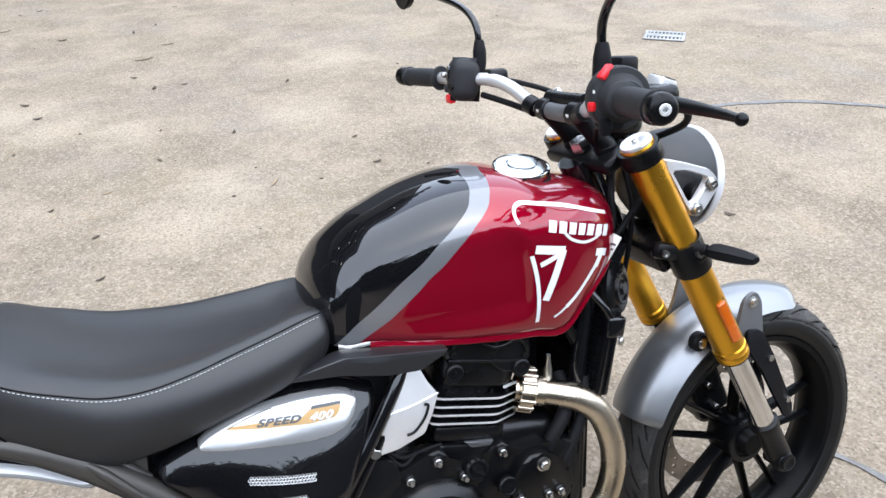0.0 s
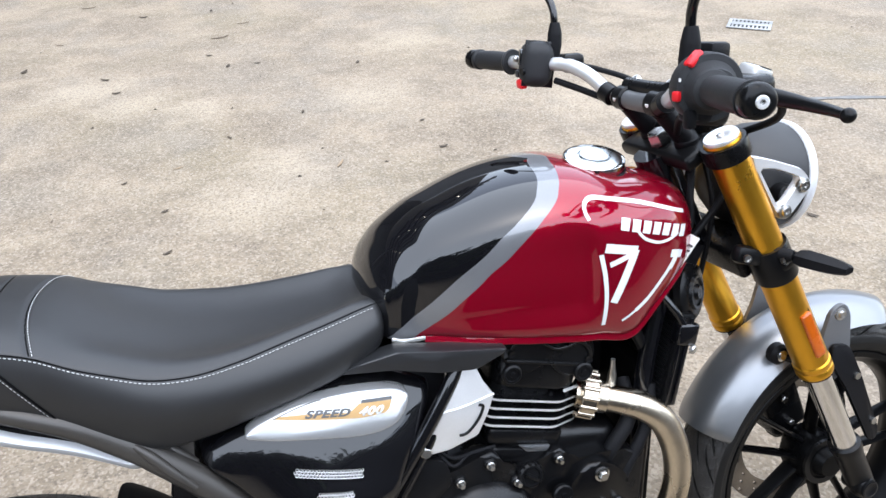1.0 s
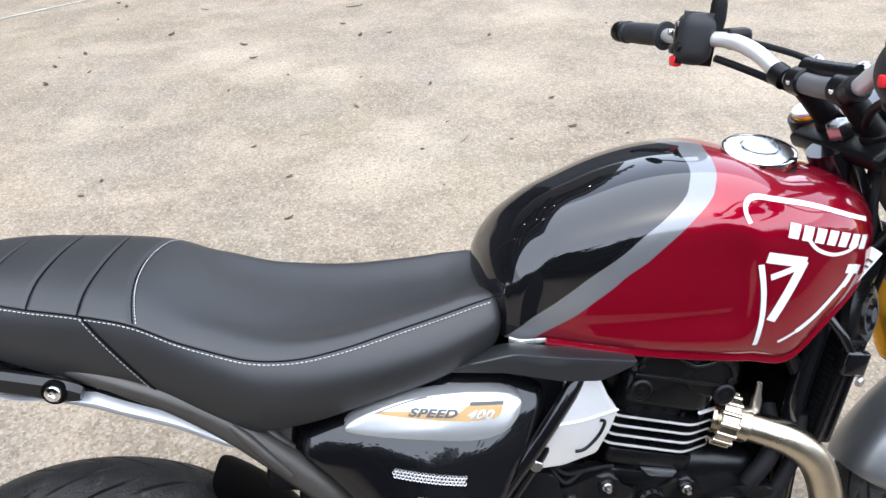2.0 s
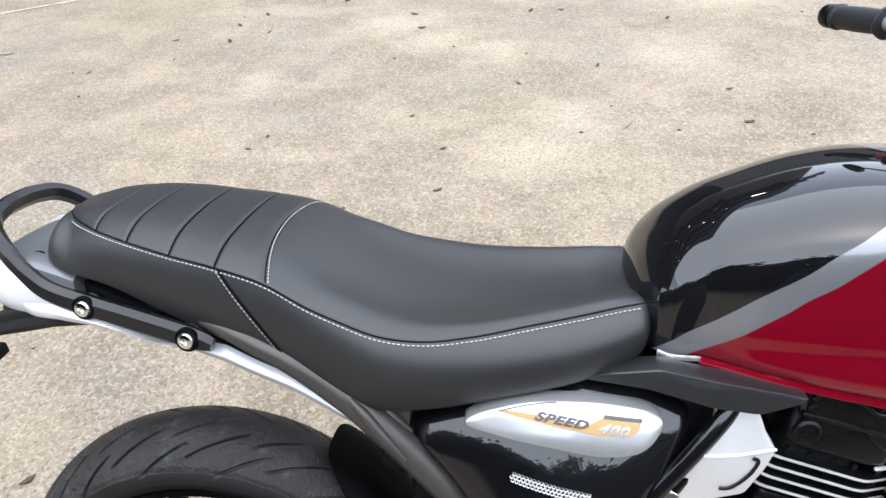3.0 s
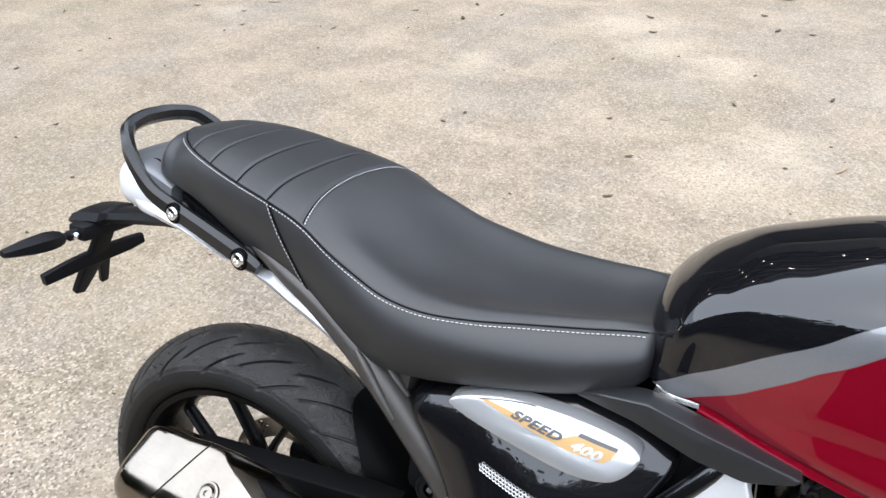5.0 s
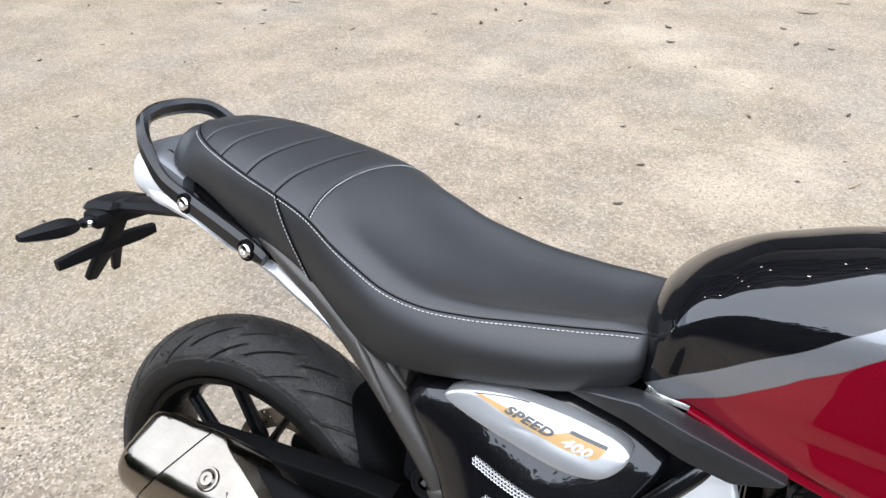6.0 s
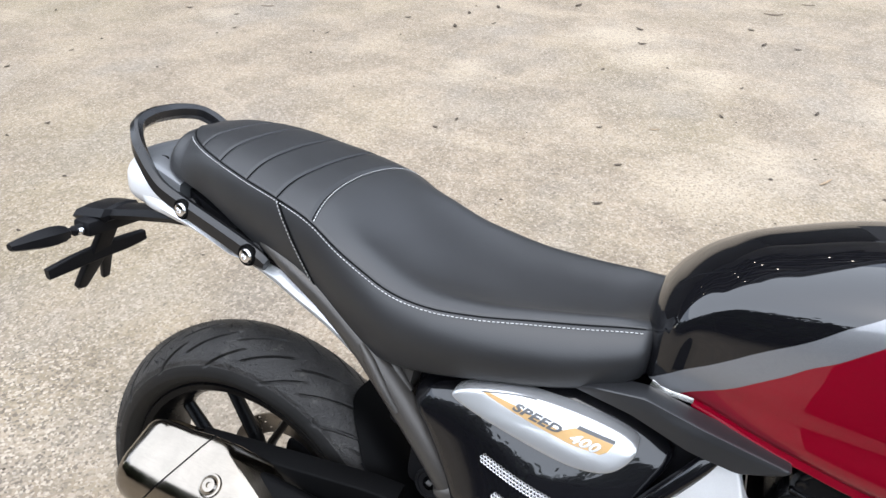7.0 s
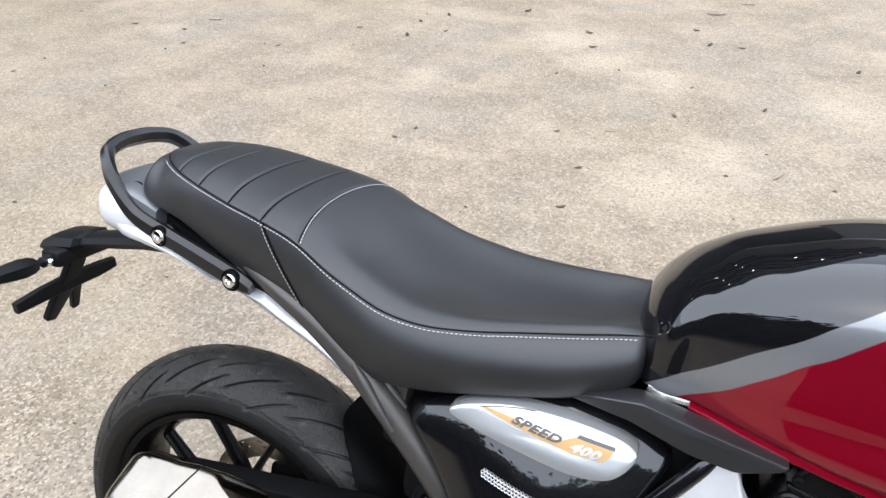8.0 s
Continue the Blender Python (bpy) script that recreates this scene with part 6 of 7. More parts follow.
def exhaust():
    path = [(.840, -.078, .609), (.868, -.088, .602), (.905, -.100, .590), (.935, -.110, .577), (.967, -.116, .546), (.986, -.120, .495), (.989, -.122, .440), (.974, -.122, .388), (.95, -.118, .35)]
    pipe = part("exhaust_pipe", tube(path, .0215, 22, 10), M_HEADER, bike, "heat tinted stainless header pipe")
    t = (Vector(path[2]) - Vector(path[1])).normalized()
    a = Vector(path[1]) - t * .014
    part("clamp", lathe([(.022, -.012), (.0335, -.012), (.0355, -.010), (.0355, .010), (.0335, .012), (.022, .012)], 36, t, a), M_HEADER, pipe, "steel header clamp")
    for i in range(15):
        ang = 2 * math.pi * i / 15
        u = t.orthogonal().normalized()
        w = t.cross(u)
        p = a + (u * math.cos(ang) + w * math.sin(ang)) * .0340
        part("clamp_lug", tube([tuple(p - t * .0122), tuple(p + t * .0122)], .0036, 10, 2), M_HEADER, pipe, "steel clamp lug")
    part("collar", lathe([(.0218, 0), (.0245, .002), (.0245, .018), (.0218, .020)], 28, t, a + t * .012), M_HEADER, pipe)


exhaust()


def radiator():
    m = pose(.996, 0, .645, 0, 14, 0)
    core = part("radiator", block((.022, .205, .138), (0, 0, -.008), edge=.004), M_BLACK_SATIN, bike, "black radiator", m)
    for s in (-1, 1):
        tank_side = part("end_tank", block((.024, .012, .150), (0, s * .111, -.004), edge=.004), M_BLACK_SATIN, core, "black radiator end tank")
        part("side_rib", block((.006, .004, .142), (.004, s * .1185, -.004), edge=.0015), M_GLOSS, tank_side)
        part("side_rib", block((.004, .004, .142), (-.008, s * .1185, -.004), edge=.0012), M_GLOSS, tank_side)
        part("header_box", block((.034, .024, .036), (.002, s * .112, .040), edge=.006, seg=3), M_GLOSS, core, "gloss black header box")
        part("box_bolt", lathe([(.007, 0), (.007, .004), (.0045, .006), (0, .006)], 12, (.4, s, .1), (.012, s * .122, .018)), M_STEEL, core)
        part("mount_strap", tube([(-.006, s * .117, .052), (-.024, s * .112, .074), (-.046, s * .098, .096)], .006, 10, 5), M_GLOSS, core)
    for i in range(20):
        part("core_fin", block((.003, .204, .003), (.0155, 0, -.070 + i * .0072), edge=0), M_BLACK_SATIN, core)
    for i in range(18):
        part("core_fin", block((.003, .204, .003), (-.0125, 0, -.066 + i * .0078), edge=0), M_BLACK_SATIN, core)
    # block added so that the gaps before the engine look black
    part("front_filler", block((.03, .17, .25), (.955, 0, .50), (0, 5, 0), edge=.008), M_MATT, bike, "black filler block added before the engine")
    # horn
    horn = part("horn", lathe([(0, .024), (.010, .024), (.013, .019), (.020, .018), (.022, .021), (.026, .021), (.028, .017), (.042, .015), (.047, .010), (.047, 0), (.034, -.012), (0, -.014)], 36, (.55, -.75, .1), (1.041, -.062, .724)), M_BLACK_SATIN, bike, "round black horn")
    part("horn_bracket", block((.02, .006, .06), (1.035, -.03, .765), (0, 20, 0), edge=.002), M_BLACK_SATIN, horn)


radiator()


# ---- front end, which turns with the bars
STEER = Matrix.Translation((1.479, 0, 0)) @ Matrix.Rotation(radians(1.1), 4, Vector((-math.sin(radians(24.6)), 0, math.cos(radians(24.6))))) @ Matrix.Translation((-1.479, 0, 0))
FU = Vector((-.4215, 0, .9068))          # up along the fork


def fork_at(s, y):
    return Vector((1.377, y, .293)) + FU * s


front_wheel = wheel("front_wheel", (1.367, 0, 0.294), 0.238, 0.055, 0.041, 5, False, "black cast front wheel with paired spokes", 8, STEER)
part("brake_disc", brake_disc(0.105, 0.150, 0.066, True), M_DISC, front_wheel, "drilled steel brake disc")
part("sensor_ring", lathe([(.036, -.031), (.047, -.031), (.047, -.037), (.036, -.037)], 40, (0, 1, 0), (0, 0, 0), True), M_BLACK_SATIN, front_wheel)


def fork():
    for s in (-1, 1):
        y = .106 * s
        leg = part("fork_tube", lathe([(0, .285), (.0285, .2855), (.0295, .289), (.0295, .296), (.0282, .299), (.0295, .302), (.0295, .310), (.0278, .313), (.0276, .36), (.0268, .70), (.0266, .736), (.0255, .739), (0, .739)], 40, FU, fork_at(0, y)), M_GOLD, bike, "gold anodised fork tube", STEER, sharp=25)
        part("fork_slider", lathe([(.0214, .095), (.0214, .29)], 32, FU, fork_at(0, y)), M_CHROME, leg, "polished inner fork tube")
        part("dust_seal", lathe([(.0216, .2835), (.0285, .2835), (.0288, .287), (.0216, .289)], 32, FU, fork_at(0, y)), M_RUBBER, leg)
        part("axle_lug", merged(lathe([(0, -.026), (.017, -.024), (.022, -.012), (.0235, .02), (.0240, .085), (.0268, .095), (.0268, .108), (.0215, .112)], 28, FU, fork_at(0, y)),
                                rod((1.370, y - s * .020, .297), (1.370, y + s * .024, .297), .019, 28, .003)), M_BLACK_SATIN, leg, "black fork foot", sharp=40)
        part("axle_end", lathe([(.017, 0), (.017, .004), (.014, .005), (.009, .002), (0, .002)], 24, (0, s, 0), (1.370, y + s * .024, .297)), M_BLACK_SATIN, leg)
        part("fork_cap", lathe([(.0240, .738), (.0248, .740), (.0248, .743), (.0235, .745), (.009, .745), (.007, .7435), (0, .7435)], 36, FU, fork_at(0, y)), M_SATIN_ALU, leg, "bright aluminium fork cap")
        part("cap_screw", lathe([(.0058, .7435), (.0058, .7465), (.005, .747), (0, .747)], 6, FU, fork_at(0, y)), M_STEEL, leg)
    # upper and lower clamps
    def clamp(name, s0, s1, r, label):
        bms = []
        for sd in (-1, 1):
            bms.append(lathe([(.0272, s0), (r, s0), (r + .001, s0 + .003), (r + .001, s1 - .003), (r, s1), (.0272, s1)], 36, FU, fork_at(0, .106 * sd)))
        mid = fork_at((s0 + s1) / 2, 0) + Vector((-.020, 0, -.009) if s0 > .6 else (-.012, 0, 0))
        b = block((.064 if s0 > .6 else .060, .175, (s1 - s0) * .85), edge=.008, seg=3)
        b.transform(Matrix.Translation(mid) @ pose(0, 0, 0, 0, -24.9, 0))
        return part(name, merged(*bms, b), M_BLACK_SATIN, bike, label, STEER)
    top = clamp("top_clamp", .709, .736, .0322, "black upper fork clamp")
    low = clamp("lower_clamp", .491, .552, .0315, "black lower fork clamp")
    for s in (-1, 1):
        part("clamp_bolt", lathe([(.0058, 0), (.0058, .005), (.0034, .005), (.003, .003), (0, .003)], 16, (-.2, s, 0), Vector((1.094, s * .130, .788))), M_STEEL, low, "bright clamp bolt")
        part("clamp_ear", block((.050, .022, .028), (1.108, s * .114, .785), (0, 20, 0), edge=.009), M_BLACK_SATIN, low)
        p = fork_at(.515, s * .106)
        part("clamp_ear", block((.028, .022, .030), p + Vector((.000, s * .024, .012)), (0, -25, 0), edge=.008), M_BLACK_SATIN, low)
        part("clamp_bolt", lathe([(.008, 0), (.008, .006), (.004, .006), (.0035, .003), (0, .003)], 16, (0, s, 0), p + Vector((-.008, s * .034, .018))), M_STEEL, low, "bright clamp bolt")
    part("stem_nut", lathe([(.016, -.006), (.016, .010), (.014, .013), (.008, .013), (0, .010)], 6, FU, Vector((1.037, 0, .953))), M_STEEL, top, "bright steering stem nut")
    part("ignition_lock", lathe([(.018, -.03), (.018, .022), (.015, .026), (.006, .026), (.005, .023), (0, .023)], 26, FU, fork_at(.715, 0) + Vector((.030, 0, 0))), M_BLACK_SATIN, top, "black ignition lock")
    # amber reflector on the right leg
    for s in (-1, 1):
        c = fork_at(.378, s * .106) + Vector((.002, s * .028, 0))
        rf = part("reflector", moved(block((.019, .009, .088), edge=.004, seg=3), Matrix.Translation(c) @ pose(0, 0, 0, 0, -24.9, 0)), M_AMBER, bike, "amber side reflector on the fork", STEER)
        part("reflector_back", moved(block((.024, .006, .096), edge=.002), Matrix.Translation(c - Vector((0, s * .006, 0))) @ pose(0, 0, 0, 0, -24.9, 0)), M_BLACK_SATIN, rf)
    # brake caliper on the left leg
    cal = part("brake_caliper", moved(block((.080, .070, .125), edge=.014, seg=3), Matrix.Translation((1.345, .078, .375)) @ pose(0, 0, 0, 0, -20, 0)), M_BLACK_SATIN, bike, "black brake caliper", STEER)
    part("caliper_pins", merged(rod((1.33, .030, .40), (1.33, .050, .40), .007), rod((1.35, .030, .345), (1.35, .050, .345), .006)), M_STEEL, cal)


fork()


def front_fender():
    """A painted arch over the tyre with rounded ends, on black stays."""
    c = Vector((1.371, 0, .297))
    rings = []
    n = 56
    for i in range(n + 1):
        t = i / n
        a = radians(69 + 84 * t)
        endk = min(1.0, max(0.0, t / .10)), min(1.0, max(0.0, (1 - t) / .05))
        k = math.sqrt(1 - (1 - endk[0]) ** 2) * .999 + .001, math.sqrt(1 - (1 - endk[1]) ** 2)
        hw = .067 * (.40 + .60 * k[0]) * (.90 + .10 * k[1])
        R = .319 + .004 * math.sin(math.pi * t)
        depth = (.034 + .012 * t) * (.3 + .7 * k[0])
        ring = []
        for off in (0.0, -.0025):
            us = np.linspace(-1, 1, 25) if off == 0 else np.linspace(1, -1, 25)
            for u in us:
                drop = depth * abs(u) ** 2.6 + off * -1
                r = R - drop
                y = u * (hw + (off if abs(u) > .5 else 0))
                ring.append((c.x + r * math.cos(a), y, c.z + r * math.sin(a)))
        rings.append(ring)
    fen = part("front_fender", loft(rings), M_FENDER, bike, "silver painted front mudguard", STEER, sharp=60)
    for s in (-1, 1):
        y = s * .083
        stay = part("fender_stay", plate(round_corners([(1.303, .638), (1.330, .648), (1.343, .625), (1.347, .560), (1.350, .520), (1.300, .500), (1.262, .540), (1.288, .590)], .010, 4), y - .004, y + .004, .0015), M_STAY, fen, "grey fender stay")
        part("stay_bolt", lathe([(.0105, 0), (.0105, .003), (.0065, .004), (.006, .008), (.003, .008), (0, .006)], 18, (0, s, 0), (1.321, y + s * .003, .629)), M_STEEL, stay, "bright stay bolt")
        blade = part("fork_guard", plate(round_corners([(1.302, .580), (1.336, .572), (1.364, .516), (1.416, .390), (1.415, .368), (1.400, .366), (1.372, .420), (1.338, .488), (1.300, .548)], .008, 4), s * .093 - .004, s * .093 + .004, .0025, 2), M_PLASTIC, fen, "black fork guard")
        for x, z in ((1.356, .510), (1.402, .408)):
            part("guard_bolt", lathe([(.006, 0), (.006, .004), (.003, .004), (0, .003)], 14, (0, s, 0), (x, s * .097, z)), M_STEEL, blade)
        if s > 0:
            continue
        part("fender_boss", rod((1.212, s * .060, .577), (1.212, s * .080, .577), .018, 24, .004), M_RUBBER, fen, "black rubber mount")
        part("boss_bolt", lathe([(.010, 0), (.010, .003), (.0065, .005), (.003, .005), (0, .003)], 18, (0, s, 0), (1.212, s * .080, .577)), M_STEEL, fen, "bright bolt")
        part("rear_stay", tube([(1.212, s * .070, .577), (1.235, s * .088, .566), (1.25, s * .10, .56)], .008, 10, 4), M_BLACK_SATIN, fen)


front_fender()


def headlight():
    ax = Vector((.985, 0, -.17)).normalized()
    at = Vector((1.203, 0, .869))
    bowl = part("headlight", lathe([(0, -.082), (.025, -.080), (.052, -.068), (.072, -.045), (.082, -.015), (.085, .012), (.0855, .037)], 48, ax, at), M_BOWL, bike, "matt graphite round headlight bowl")
    part("headlight_rim", lathe([(.085, .036), (.0880, .037), (.0895, .042), (.0885, .049), (.085, .053), (.081, .051), (.081, .040)], 56, ax, at), M_SILVER, bowl, "silver headlight rim")
    part("lens", lathe([(.083, .044), (.06, .056), (.03, .062), (0, .064)], 40, ax, at), M_LENS, bowl, "clear headlight lens")
    for s in (-1, 1):
        y = s * .106
        outer = [(1.108, .936), (1.150, .922), (1.203, .901), (1.219, .882), (1.217, .862), (1.186, .829), (1.170, .827), (1.157, .845), (1.128, .900)]
        inner = [(1.128, .911), (1.157, .907), (1.197, .889), (1.196, .882), (1.171, .852), (1.160, .854)]
        o, i_ = round_corners(outer, .010, 4), round_corners(inner, .006, 5)
        bm = bmesh.new()
        # ring plate: two loops bridged
        def pick(loop, n=48):
            P = [Vector(p) for p in loop]
            cx = Vector((1.168, .878))
            out = []
            for q in range(n):
                g = 2 * math.pi * q / n
                d = Vector((math.cos(g), math.sin(g)))
                best = None
                for k in range(len(P)):
                    a, b = P[k] - cx, P[(k + 1) % len(P)] - cx
                    e = b - a
                    den = d.x * e.y - d.y * e.x
                    if abs(den) < 1e-12:
                        continue
                    t = (a.x * e.y - a.y * e.x) / den
                    w = (a.x * d.y - a.y * d.x) / den
                    if t > 0 and -1e-6 <= w <= 1 + 1e-6 and (best is None or t > best):
                        best = t
                out.append(cx + d * (best or .01))
            return out
        lo, li = pick(o), pick(i_)
        rows = []
        for k in range(48):
            a, b = lo[k], li[k]
            m1, m2 = a.lerp(b, .12), a.lerp(b, .88)
            rows.append([(a.x, y + s * .001, a.y), (m1.x, y + s * .006, m1.y), (m2.x, y + s * .006, m2.y), (b.x, y + s * .001, b.y), (b.x, y - s * .006, b.y), (a.x, y - s * .006, a.y)])
        br = loft(rows + [rows[0]], True, False)
        bmesh.ops.remove_doubles(br, verts=br.verts, dist=1e-6)
        bmesh.ops.recalc_face_normals(br, faces=br.faces)
        bracket = part("headlight_bracket", br, M_SATIN_ALU, bowl, "cast aluminium headlight bracket", sharp=35)
        for x, z in ((1.203, .876), (1.173, .841)):
            part("bracket_bolt", lathe([(.011, 0), (.011, .004), (.0075, .005), (.007, .009), (.0035, .009), (.003, .006), (0, .006)], 18, (0, s, 0), (x, y + s * .005, z)), M_STEEL, bracket, "bright bracket bolt")
        part("side_boss", rod((1.190, s * .07, .860), (1.190, s * .10, .860), .016), M_BLACK_SATIN, bowl)
    # front indicators on the lower clamp
    for s in (-1, 1):
        ind = part("indicator", loft([[(1.165 + a * .019 * k + (y - .15) * .55, s * y, .782 + b * .014 * k - (y - .15) * .16) for a, b in ((math.cos(q), math.sin(q)) for q in np.linspace(.5, .5 + 2 * math.pi, 7)[:-1])] for y, k in ((.142, .40), (.150, .52), (.154, .80), (.164, 1.02), (.178, 1.00), (.196, .84), (.207, .62), (.211, .40))]), M_PLASTIC, bike, "slim black faceted front indicator", STEER, sharp=22)
        part("stalk", tube([(1.140, s * .120, .788), (1.158, s * .150, .784)], .009, 12, 2), M_RUBBER, ind)
    # dark clutter between the fork legs: instrument, looms and hoses
    inst = part("instrument", lathe([(0, -.03), (.040, -.028), (.048, -.010), (.048, .012), (.044, .018), (.038, .016), (0, .016)], 36, (-.5, 0, .87), (1.100, 0, .985)), M_BLACK_SATIN, bike, "round black instrument", STEER)
    part("dial_glass", lathe([(.038, .0165), (0, .018)], 36, (-.5, 0, .87), (1.100, 0, .985)), M_LENS, inst)
    for k, pts in enumerate(([(1.05, .03, .97), (1.10, .02, .92), (1.08, .0, .86), (1.03, -.03, .80)], [(1.10, -.03, .95), (1.12, -.05, .88), (1.07, -.055, .82), (1.01, -.06, .78)],
                             [(1.12, .01, .92), (1.11, -.03, .85), (1.10, -.035, .79), (1.09, -.02, .70)], [(1.06, -.05, .93), (1.045, -.065, .88), (1.04, -.07, .83), (1.00, -.075, .77)])):
        part("cable", tube(pts, .0045 + .001 * (k % 2), 8, 8), M_RUBBER, bike, "black control cable", STEER)


headlight()


def handlebar():
    half = [(1.006, 0, 1.012), (1.004, .055, 1.015), (.997, .085, 1.024), (.987, .125, 1.046), (.972, .165, 1.060), (.950, .205, 1.063), (.930, .25, 1.065), (.889, .392, 1.069)]
    path = [(x, -y, z) for x, y, z in half[::-1]] + half[1:]
    bar = part("handlebar", tube(path, .0112, 18, 10), M_BAR, bike, "tapered satin silver handlebar")
    part("bar_middle", tube([(1.004, -.055, 1.015), (1.006, 0, 1.012), (1.004, .055, 1.015)], .0142, 18, 6), M_STAY, bar)
    for s in (-1, 1):
        # riser and clamp
        rs = part("riser", tube([(1.055, s * .045, .950), (1.0525, s * .045, .9565), (1.0515, s * .045, .959), (1.045, s * .045, .966), (1.012, s * .045, 1.006)], [.0185, .0185, .0165, .0150, .0155], 20, 4), M_PLASTIC, bar, "black bar riser")
        part("bar_clamp", merged(moved(block((.048, .028, .024), edge=.008, seg=3), Matrix.Translation((1.0135, s * .045, 1.0165)) @ pose(0, 0, 0, 0, -37, 0)), rod((1.006, s * .045 - .014, 1.014), (1.006, s * .045 + .014, 1.014), .0185, 24, .003)), M_BLACK_SATIN, bar, "black bar clamp")
        for x, z in ((.993, 1.0165), (1.025, 1.040)):
            part("clamp_screw", lathe([(.0075, -.010), (.0075, .001), (.0062, .003), (.0035, .003), (.0030, 0), (0, 0)], 16, (-.6, 0, .8), (x, s * .045, z)), M_SATIN_ALU, bar, "bright clamp screw")
        part("bar_collar", tube([(.998, s * .066, 1.015), (.9945, s * .085, 1.0225)], .0155, 18, 2), M_BLACK_SATIN, bar)
        # grip with ribs
        a, b = Vector((.9210, s * .277, 1.0657)), Vector((.8935, s * .376, 1.0687))
        t = (b - a).normalized()
        L = (b - a).length
        prof = [(.0115, 0), (.021, 0), (.0225, .003), (.021, .007)]
        for i in range(22):
            z = .010 + (L - .018) * i / 21
            prof += [(.0158 + (.0006 if i % 2 else 0) + .001 * math.sin(math.pi * i / 21), z)]
        prof += [(.0185, L - .006), (.0185, L), (.0115, L)]
        part("grip", lathe(prof, 30, t, a), M_GRIP, bar, "ribbed black rubber grip")
        if s > 0:
            part("end_ring", rod(b - t * .001, b + t * .007, .0135, 24, .0008), M_STEEL, bar, "bright ring between grip and bar end")
            b = b + t * .006
        end = part("bar_end", lathe([(.012, -.002), (.0165, -.001), (.0175, .002), (.0175, .0125), (.0162, .0172), (.0130, .0198), (.008, .0205), (0, .0205)], 30, t, b + t * .001), M_BLACK_SATIN, bar, "black bar end weight")
        part("end_screw", lathe([(.0065, .020), (.0065, .0222), (.0058, .0228), (.0030, .0228), (.0027, .0205), (0, .0205)], 18, t, b + t * .001), M_SATIN_ALU, end, "bright end screw")
    # block added to darken the see-through gap between the risers
    part("riser_filler", block((.04, .11, .050), (1.098, .015, .940), (0, -25, 0), edge=.010), M_BLACK_SATIN, bar, "black filler block added behind the risers")
    part("bridge_clamp", tube([(1.017, -.052, 1.031), (1.017, 0, 1.030), (1.017, .052, 1.031)], .0125, 18, 3), M_BLACK_SATIN, bar, "black bridge across the bar clamps")
    # throttle side: big round housing with red switches
    t = Vector((-.27, -.962, .025)).normalized()
    base = Vector((.9345, -.2485, 1.0645))
    sw = part("switch_housing", lathe([(.012, -.018), (.030, -.016), (.0360, -.011), (.0382, -.006), (.0382, .013), (.0366, .0165), (.0300, .0172), (.0288, .0200), (.0240, .026), (.0215, .036), (.012, .038)], 36, t, base), M_GRIP, bar, "round black throttle housing")
    part("housing_block", moved(block((.052, .042, .056), edge=.012, seg=3), Matrix.Translation(base + Vector((.006, .006, -.016))) @ pose(0, 0, 0, 0, 12, 15)), M_PLASTIC, sw)
    part("kill_switch", moved(block((.023, .012, .008), edge=.003), Matrix.Translation(base + Vector((-.019, -.006, .0330))) @ pose(0, 0, 0, 0, -36, 12)), M_RED_SWITCH, sw, "red engine stop switch")
    part("start_button", moved(block((.008, .010, .012), edge=.003), Matrix.Translation(base + Vector((-.0385, -.004, -.005))) @ pose(0, 0, 0, 0, 0, 15)), M_RED_SWITCH, sw, "red start button")
    part("housing_tab", moved(block((.012, .012, .022), edge=.003), Matrix.Translation(base + Vector((-.026, -.010, -.031)))), M_PLASTIC, sw)
    part("switch_mark", moved(block((.001, .0032, .0036), edge=0), Matrix.Translation(base + Vector((-.0375, -.006, .013)) + t * .004)), M_WHITE, sw)
    # master cylinder, lever
    mc = part("master_cylinder", moved(block((.045, .075, .036), edge=.010, seg=3), Matrix.Translation((1.012, -.208, 1.048)) @ pose(0, 0, 0, 0, 0, 10)), M_BLACK_SATIN, bar, "black brake master cylinder")
    part("reservoir", moved(block((.034, .046, .026), edge=.006, seg=2), Matrix.Translation((.990, -.175, 1.092)) @ pose(0, 0, 0, 0, 6, 12)), M_PLASTIC, mc, "black brake fluid reservoir")
    part("warning_plate", moved(block((.030, .030, .022), edge=.004), Matrix.Translation((1.034, -.206, 1.062)) @ pose(0, 0, 0, 10, 20, 10)), M_SATIN_ALU, mc, "small silver plate")
    for k in range(4):
        part("print_bar", moved(block((.020 - .003 * (k % 2), .003, .001), edge=0), Matrix.Translation((1.034, -.206, 1.062)) @ pose(0, 0, 0, 10, 20, 10) @ pose(0, -.012 + k * .008, .0112)), M_DECAL_DARK, mc)
    part("brake_lever", tube([(1.012, -.225, 1.046), (1.024, -.262, 1.041), (1.026, -.30, 1.038), (1.020, -.34, 1.037), (1.011, -.369, 1.037)], [.0110, .0098, .0078, .0063, .0052], 14, 8, 1.0), M_BLACK_SATIN, bar, "black brake lever")
    part("lever_ball", ball(.0080, (1.010, -.374, 1.037)), M_BLACK_SATIN, bar)
    # clutch side
    base2 = Vector((.941, .216, 1.064))
    sl = part("switch_housing", moved(block((.054, .064, .076), edge=.022, seg=6), Matrix.Translation(base2 + Vector((-.003, .001, 0))) @ pose(0, 0, 0, 0, 10, -15)), M_GRIP, bar, "dark grey left switch housing")
    part("horn_button", moved(block((.014, .021, .016), edge=.004), Matrix.Translation(base2 + Vector((-.029, .006, -.031)))), M_RED_SWITCH, sl, "red horn button")
    part("turn_switch", ball(.0055, base2 + Vector((-.030, .022, .010))), M_STEEL, sl)
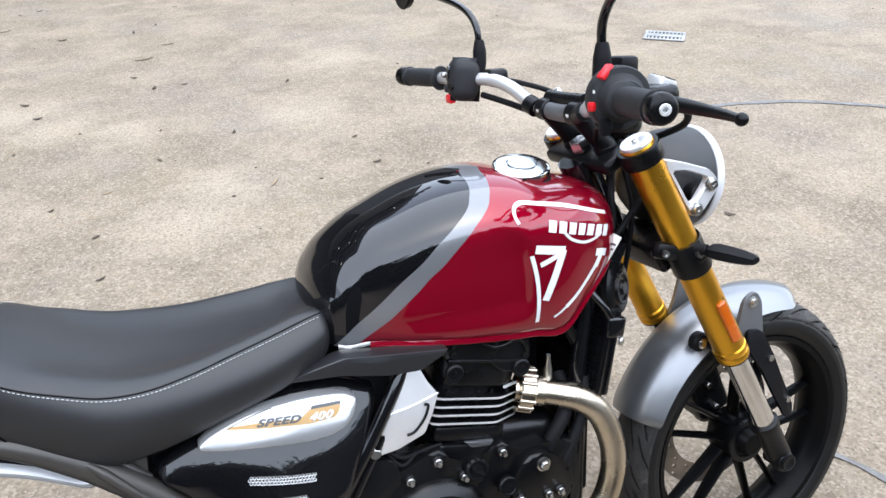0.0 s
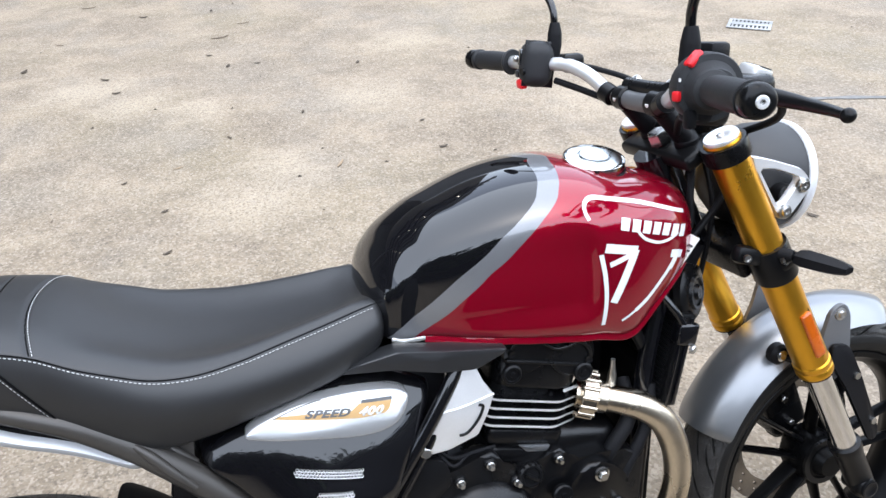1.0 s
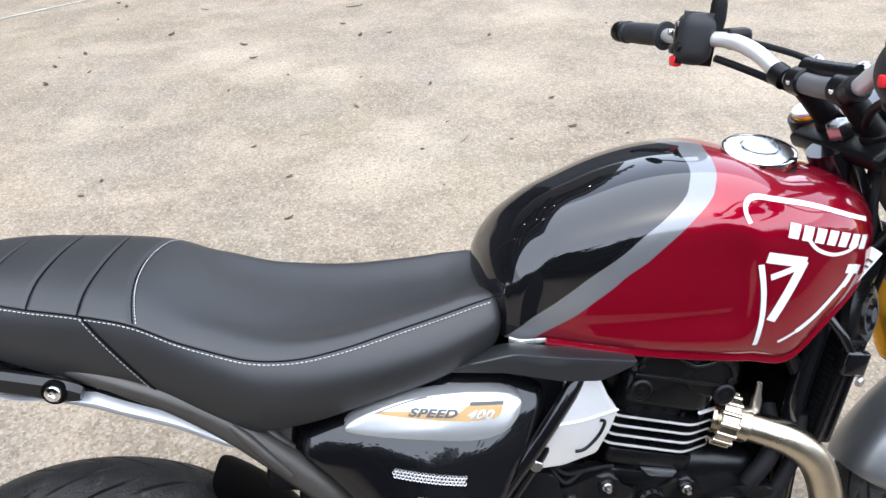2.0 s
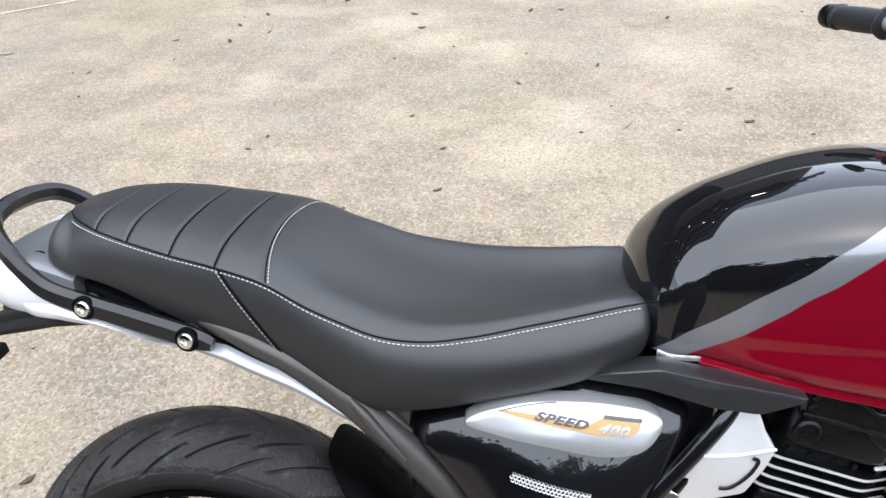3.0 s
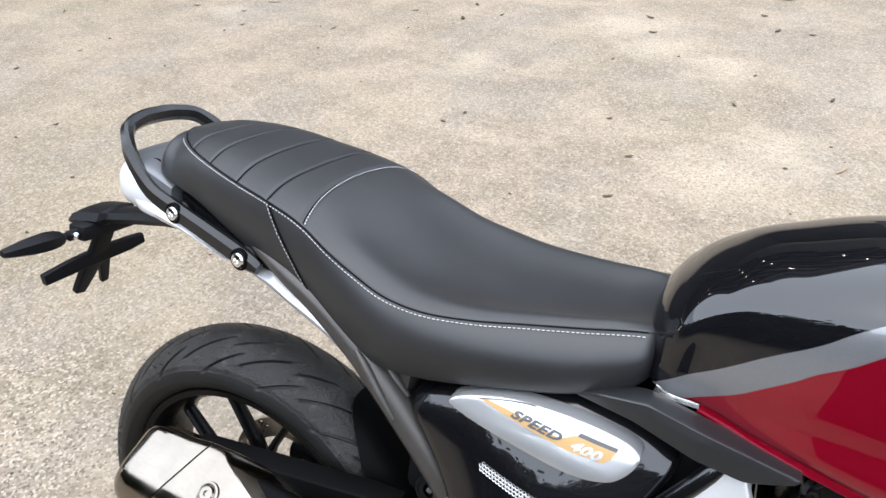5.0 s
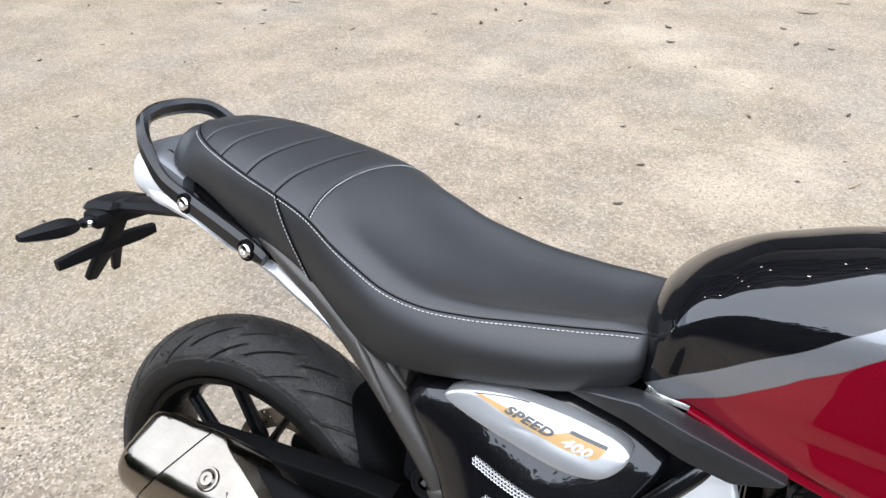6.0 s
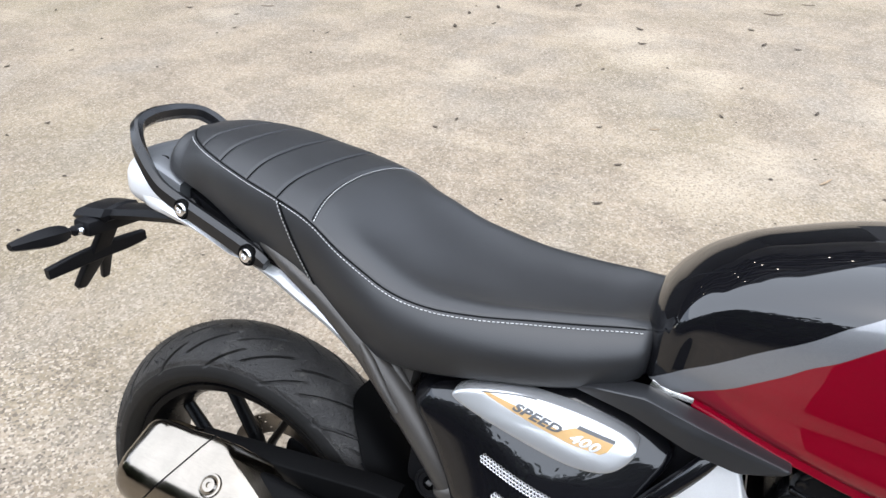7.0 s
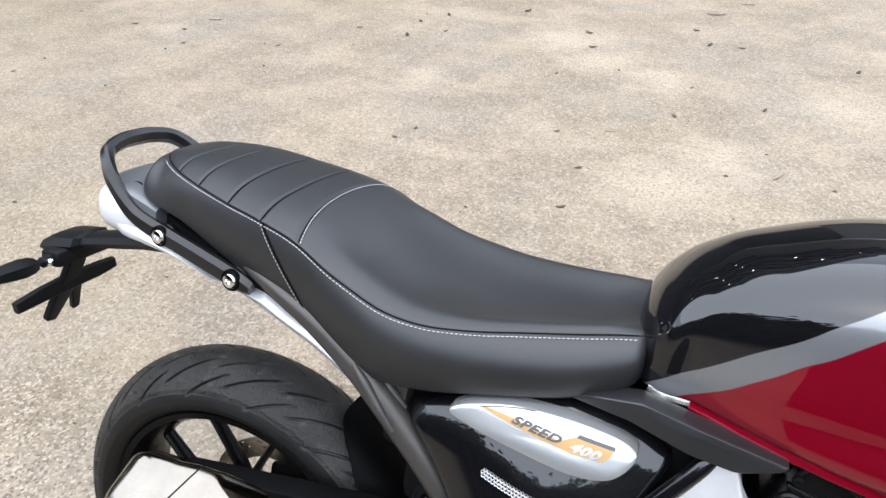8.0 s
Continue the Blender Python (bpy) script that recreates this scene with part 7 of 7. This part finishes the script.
    part("dip_switch", moved(block((.009, .011, .013), edge=.003), Matrix.Translation(base2 + Vector((-.030, .016, -.014)))), M_PLASTIC_GREY, sl)
    part("housing_joint", moved(block((.0535, .0016, .0755), edge=.0005), Matrix.Translation(base2 + Vector((-.0030, -.012, 0))) @ pose(0, 0, 0, 0, 10, -15)), M_ENGINE, sl, "dark joint between the housing halves")
    part("switch_window", moved(block((.006, .019, .026), edge=.002), Matrix.Translation(base2 + Vector((-.0285, .006, .014))) @ pose(0, 0, 0, 0, 10, -15)), M_LENS, sl, "dark glossy switch face")
    part("housing_screw", lathe([(.006, 0), (.006, .004), (0, .004)], 12, (-1, -.2, 0), base2 + Vector((-.033, -.014, -.008))), M_BLACK_SATIN, sl)
    part("lever_bracket", moved(block((.036, .032, .030), edge=.008, seg=3), Matrix.Translation((.985, .175, 1.062)) @ pose(0, 0, 0, 0, 0, -15)), M_BLACK_SATIN, bar, "black clutch lever bracket")
    part("clutch_lever", tube([(1.000, .20, 1.064), (1.012, .25, 1.062), (1.003, .32, 1.058), (.975, .405, 1.047)], [.011, .009, .0075, .0065], 14, 8), M_BLACK_SATIN, bar, "black clutch lever")
    # mirror stems
    for s in (-1, 1):
        x0 = .943 if s < 0 else .967
        y0 = .205
        part("mirror_boot", tube([(x0 - .002, s * y0, 1.072), (x0 + .001, s * y0, 1.090), (x0 + .003, s * y0, 1.110), (x0 + .004, s * y0, 1.128)], [.0100, .0122, .0118, .0078], 16, 5), M_RUBBER, bar, "black rubber mirror boot")
        mir = part("mirror_stem", tube([(x0 + .003, s * y0, 1.115), (x0 + .003, s * (y0 + .002), 1.145), (x0 + .001, s * (y0 + .017), 1.168), (x0 - .004, s * (y0 + .045), 1.186), (x0 - .012, s * (y0 + .095), 1.202), (x0 - .025, s * (y0 + .20), 1.225)], .0062, 12, 8), M_GLOSS, bar, "gloss black mirror stem")
        part("mirror_head", lathe([(0, -.020), (.03, -.018), (.050, -.008), (.054, .002), (.052, .006), (0, .006)], 36, (-1, 0, .12), (x0 - .032, s * (y0 + .245), 1.246)), M_PLASTIC, mir, "round black mirror head")
    # hoses and cables round the bars
    part("brake_hose", tube([(.995, -.165, 1.060), (1.06, -.17, 1.050), (1.098, -.178, 1.018), (1.118, -.150, .990), (1.122, -.08, .962)], .0055, 10, 10), M_RUBBER, bar, "black brake hose")
    part("clutch_cable", tube([(.985, .165, 1.060), (1.005, .12, 1.052), (1.03, .06, 1.035), (1.05, .01, 1.00), (1.06, -.01, .95)], .0045, 10, 10), M_RUBBER, bar, "black clutch cable")
    part("wiring_loom", tube([(.960, .19, 1.035), (.985, .14, 1.020), (1.005, .09, 1.005), (1.03, .05, .985)], .0055, 10, 10), M_RUBBER, bar, "black wiring loom")
    part("wiring_loom", tube([(.955, -.19, 1.030), (.985, -.14, 1.015), (1.01, -.09, .995), (1.04, -.04, .96)], .0055, 10, 10), M_RUBBER, bar, "black wiring loom")


handlebar()


def side_stand():
    part("side_stand", tube([(.52, .10, .34), (.50, .17, .18), (.485, .235, .062)], [.013, .012, .011], 12, 4), M_BLACK_SATIN, bike, "black side stand")


side_stand()
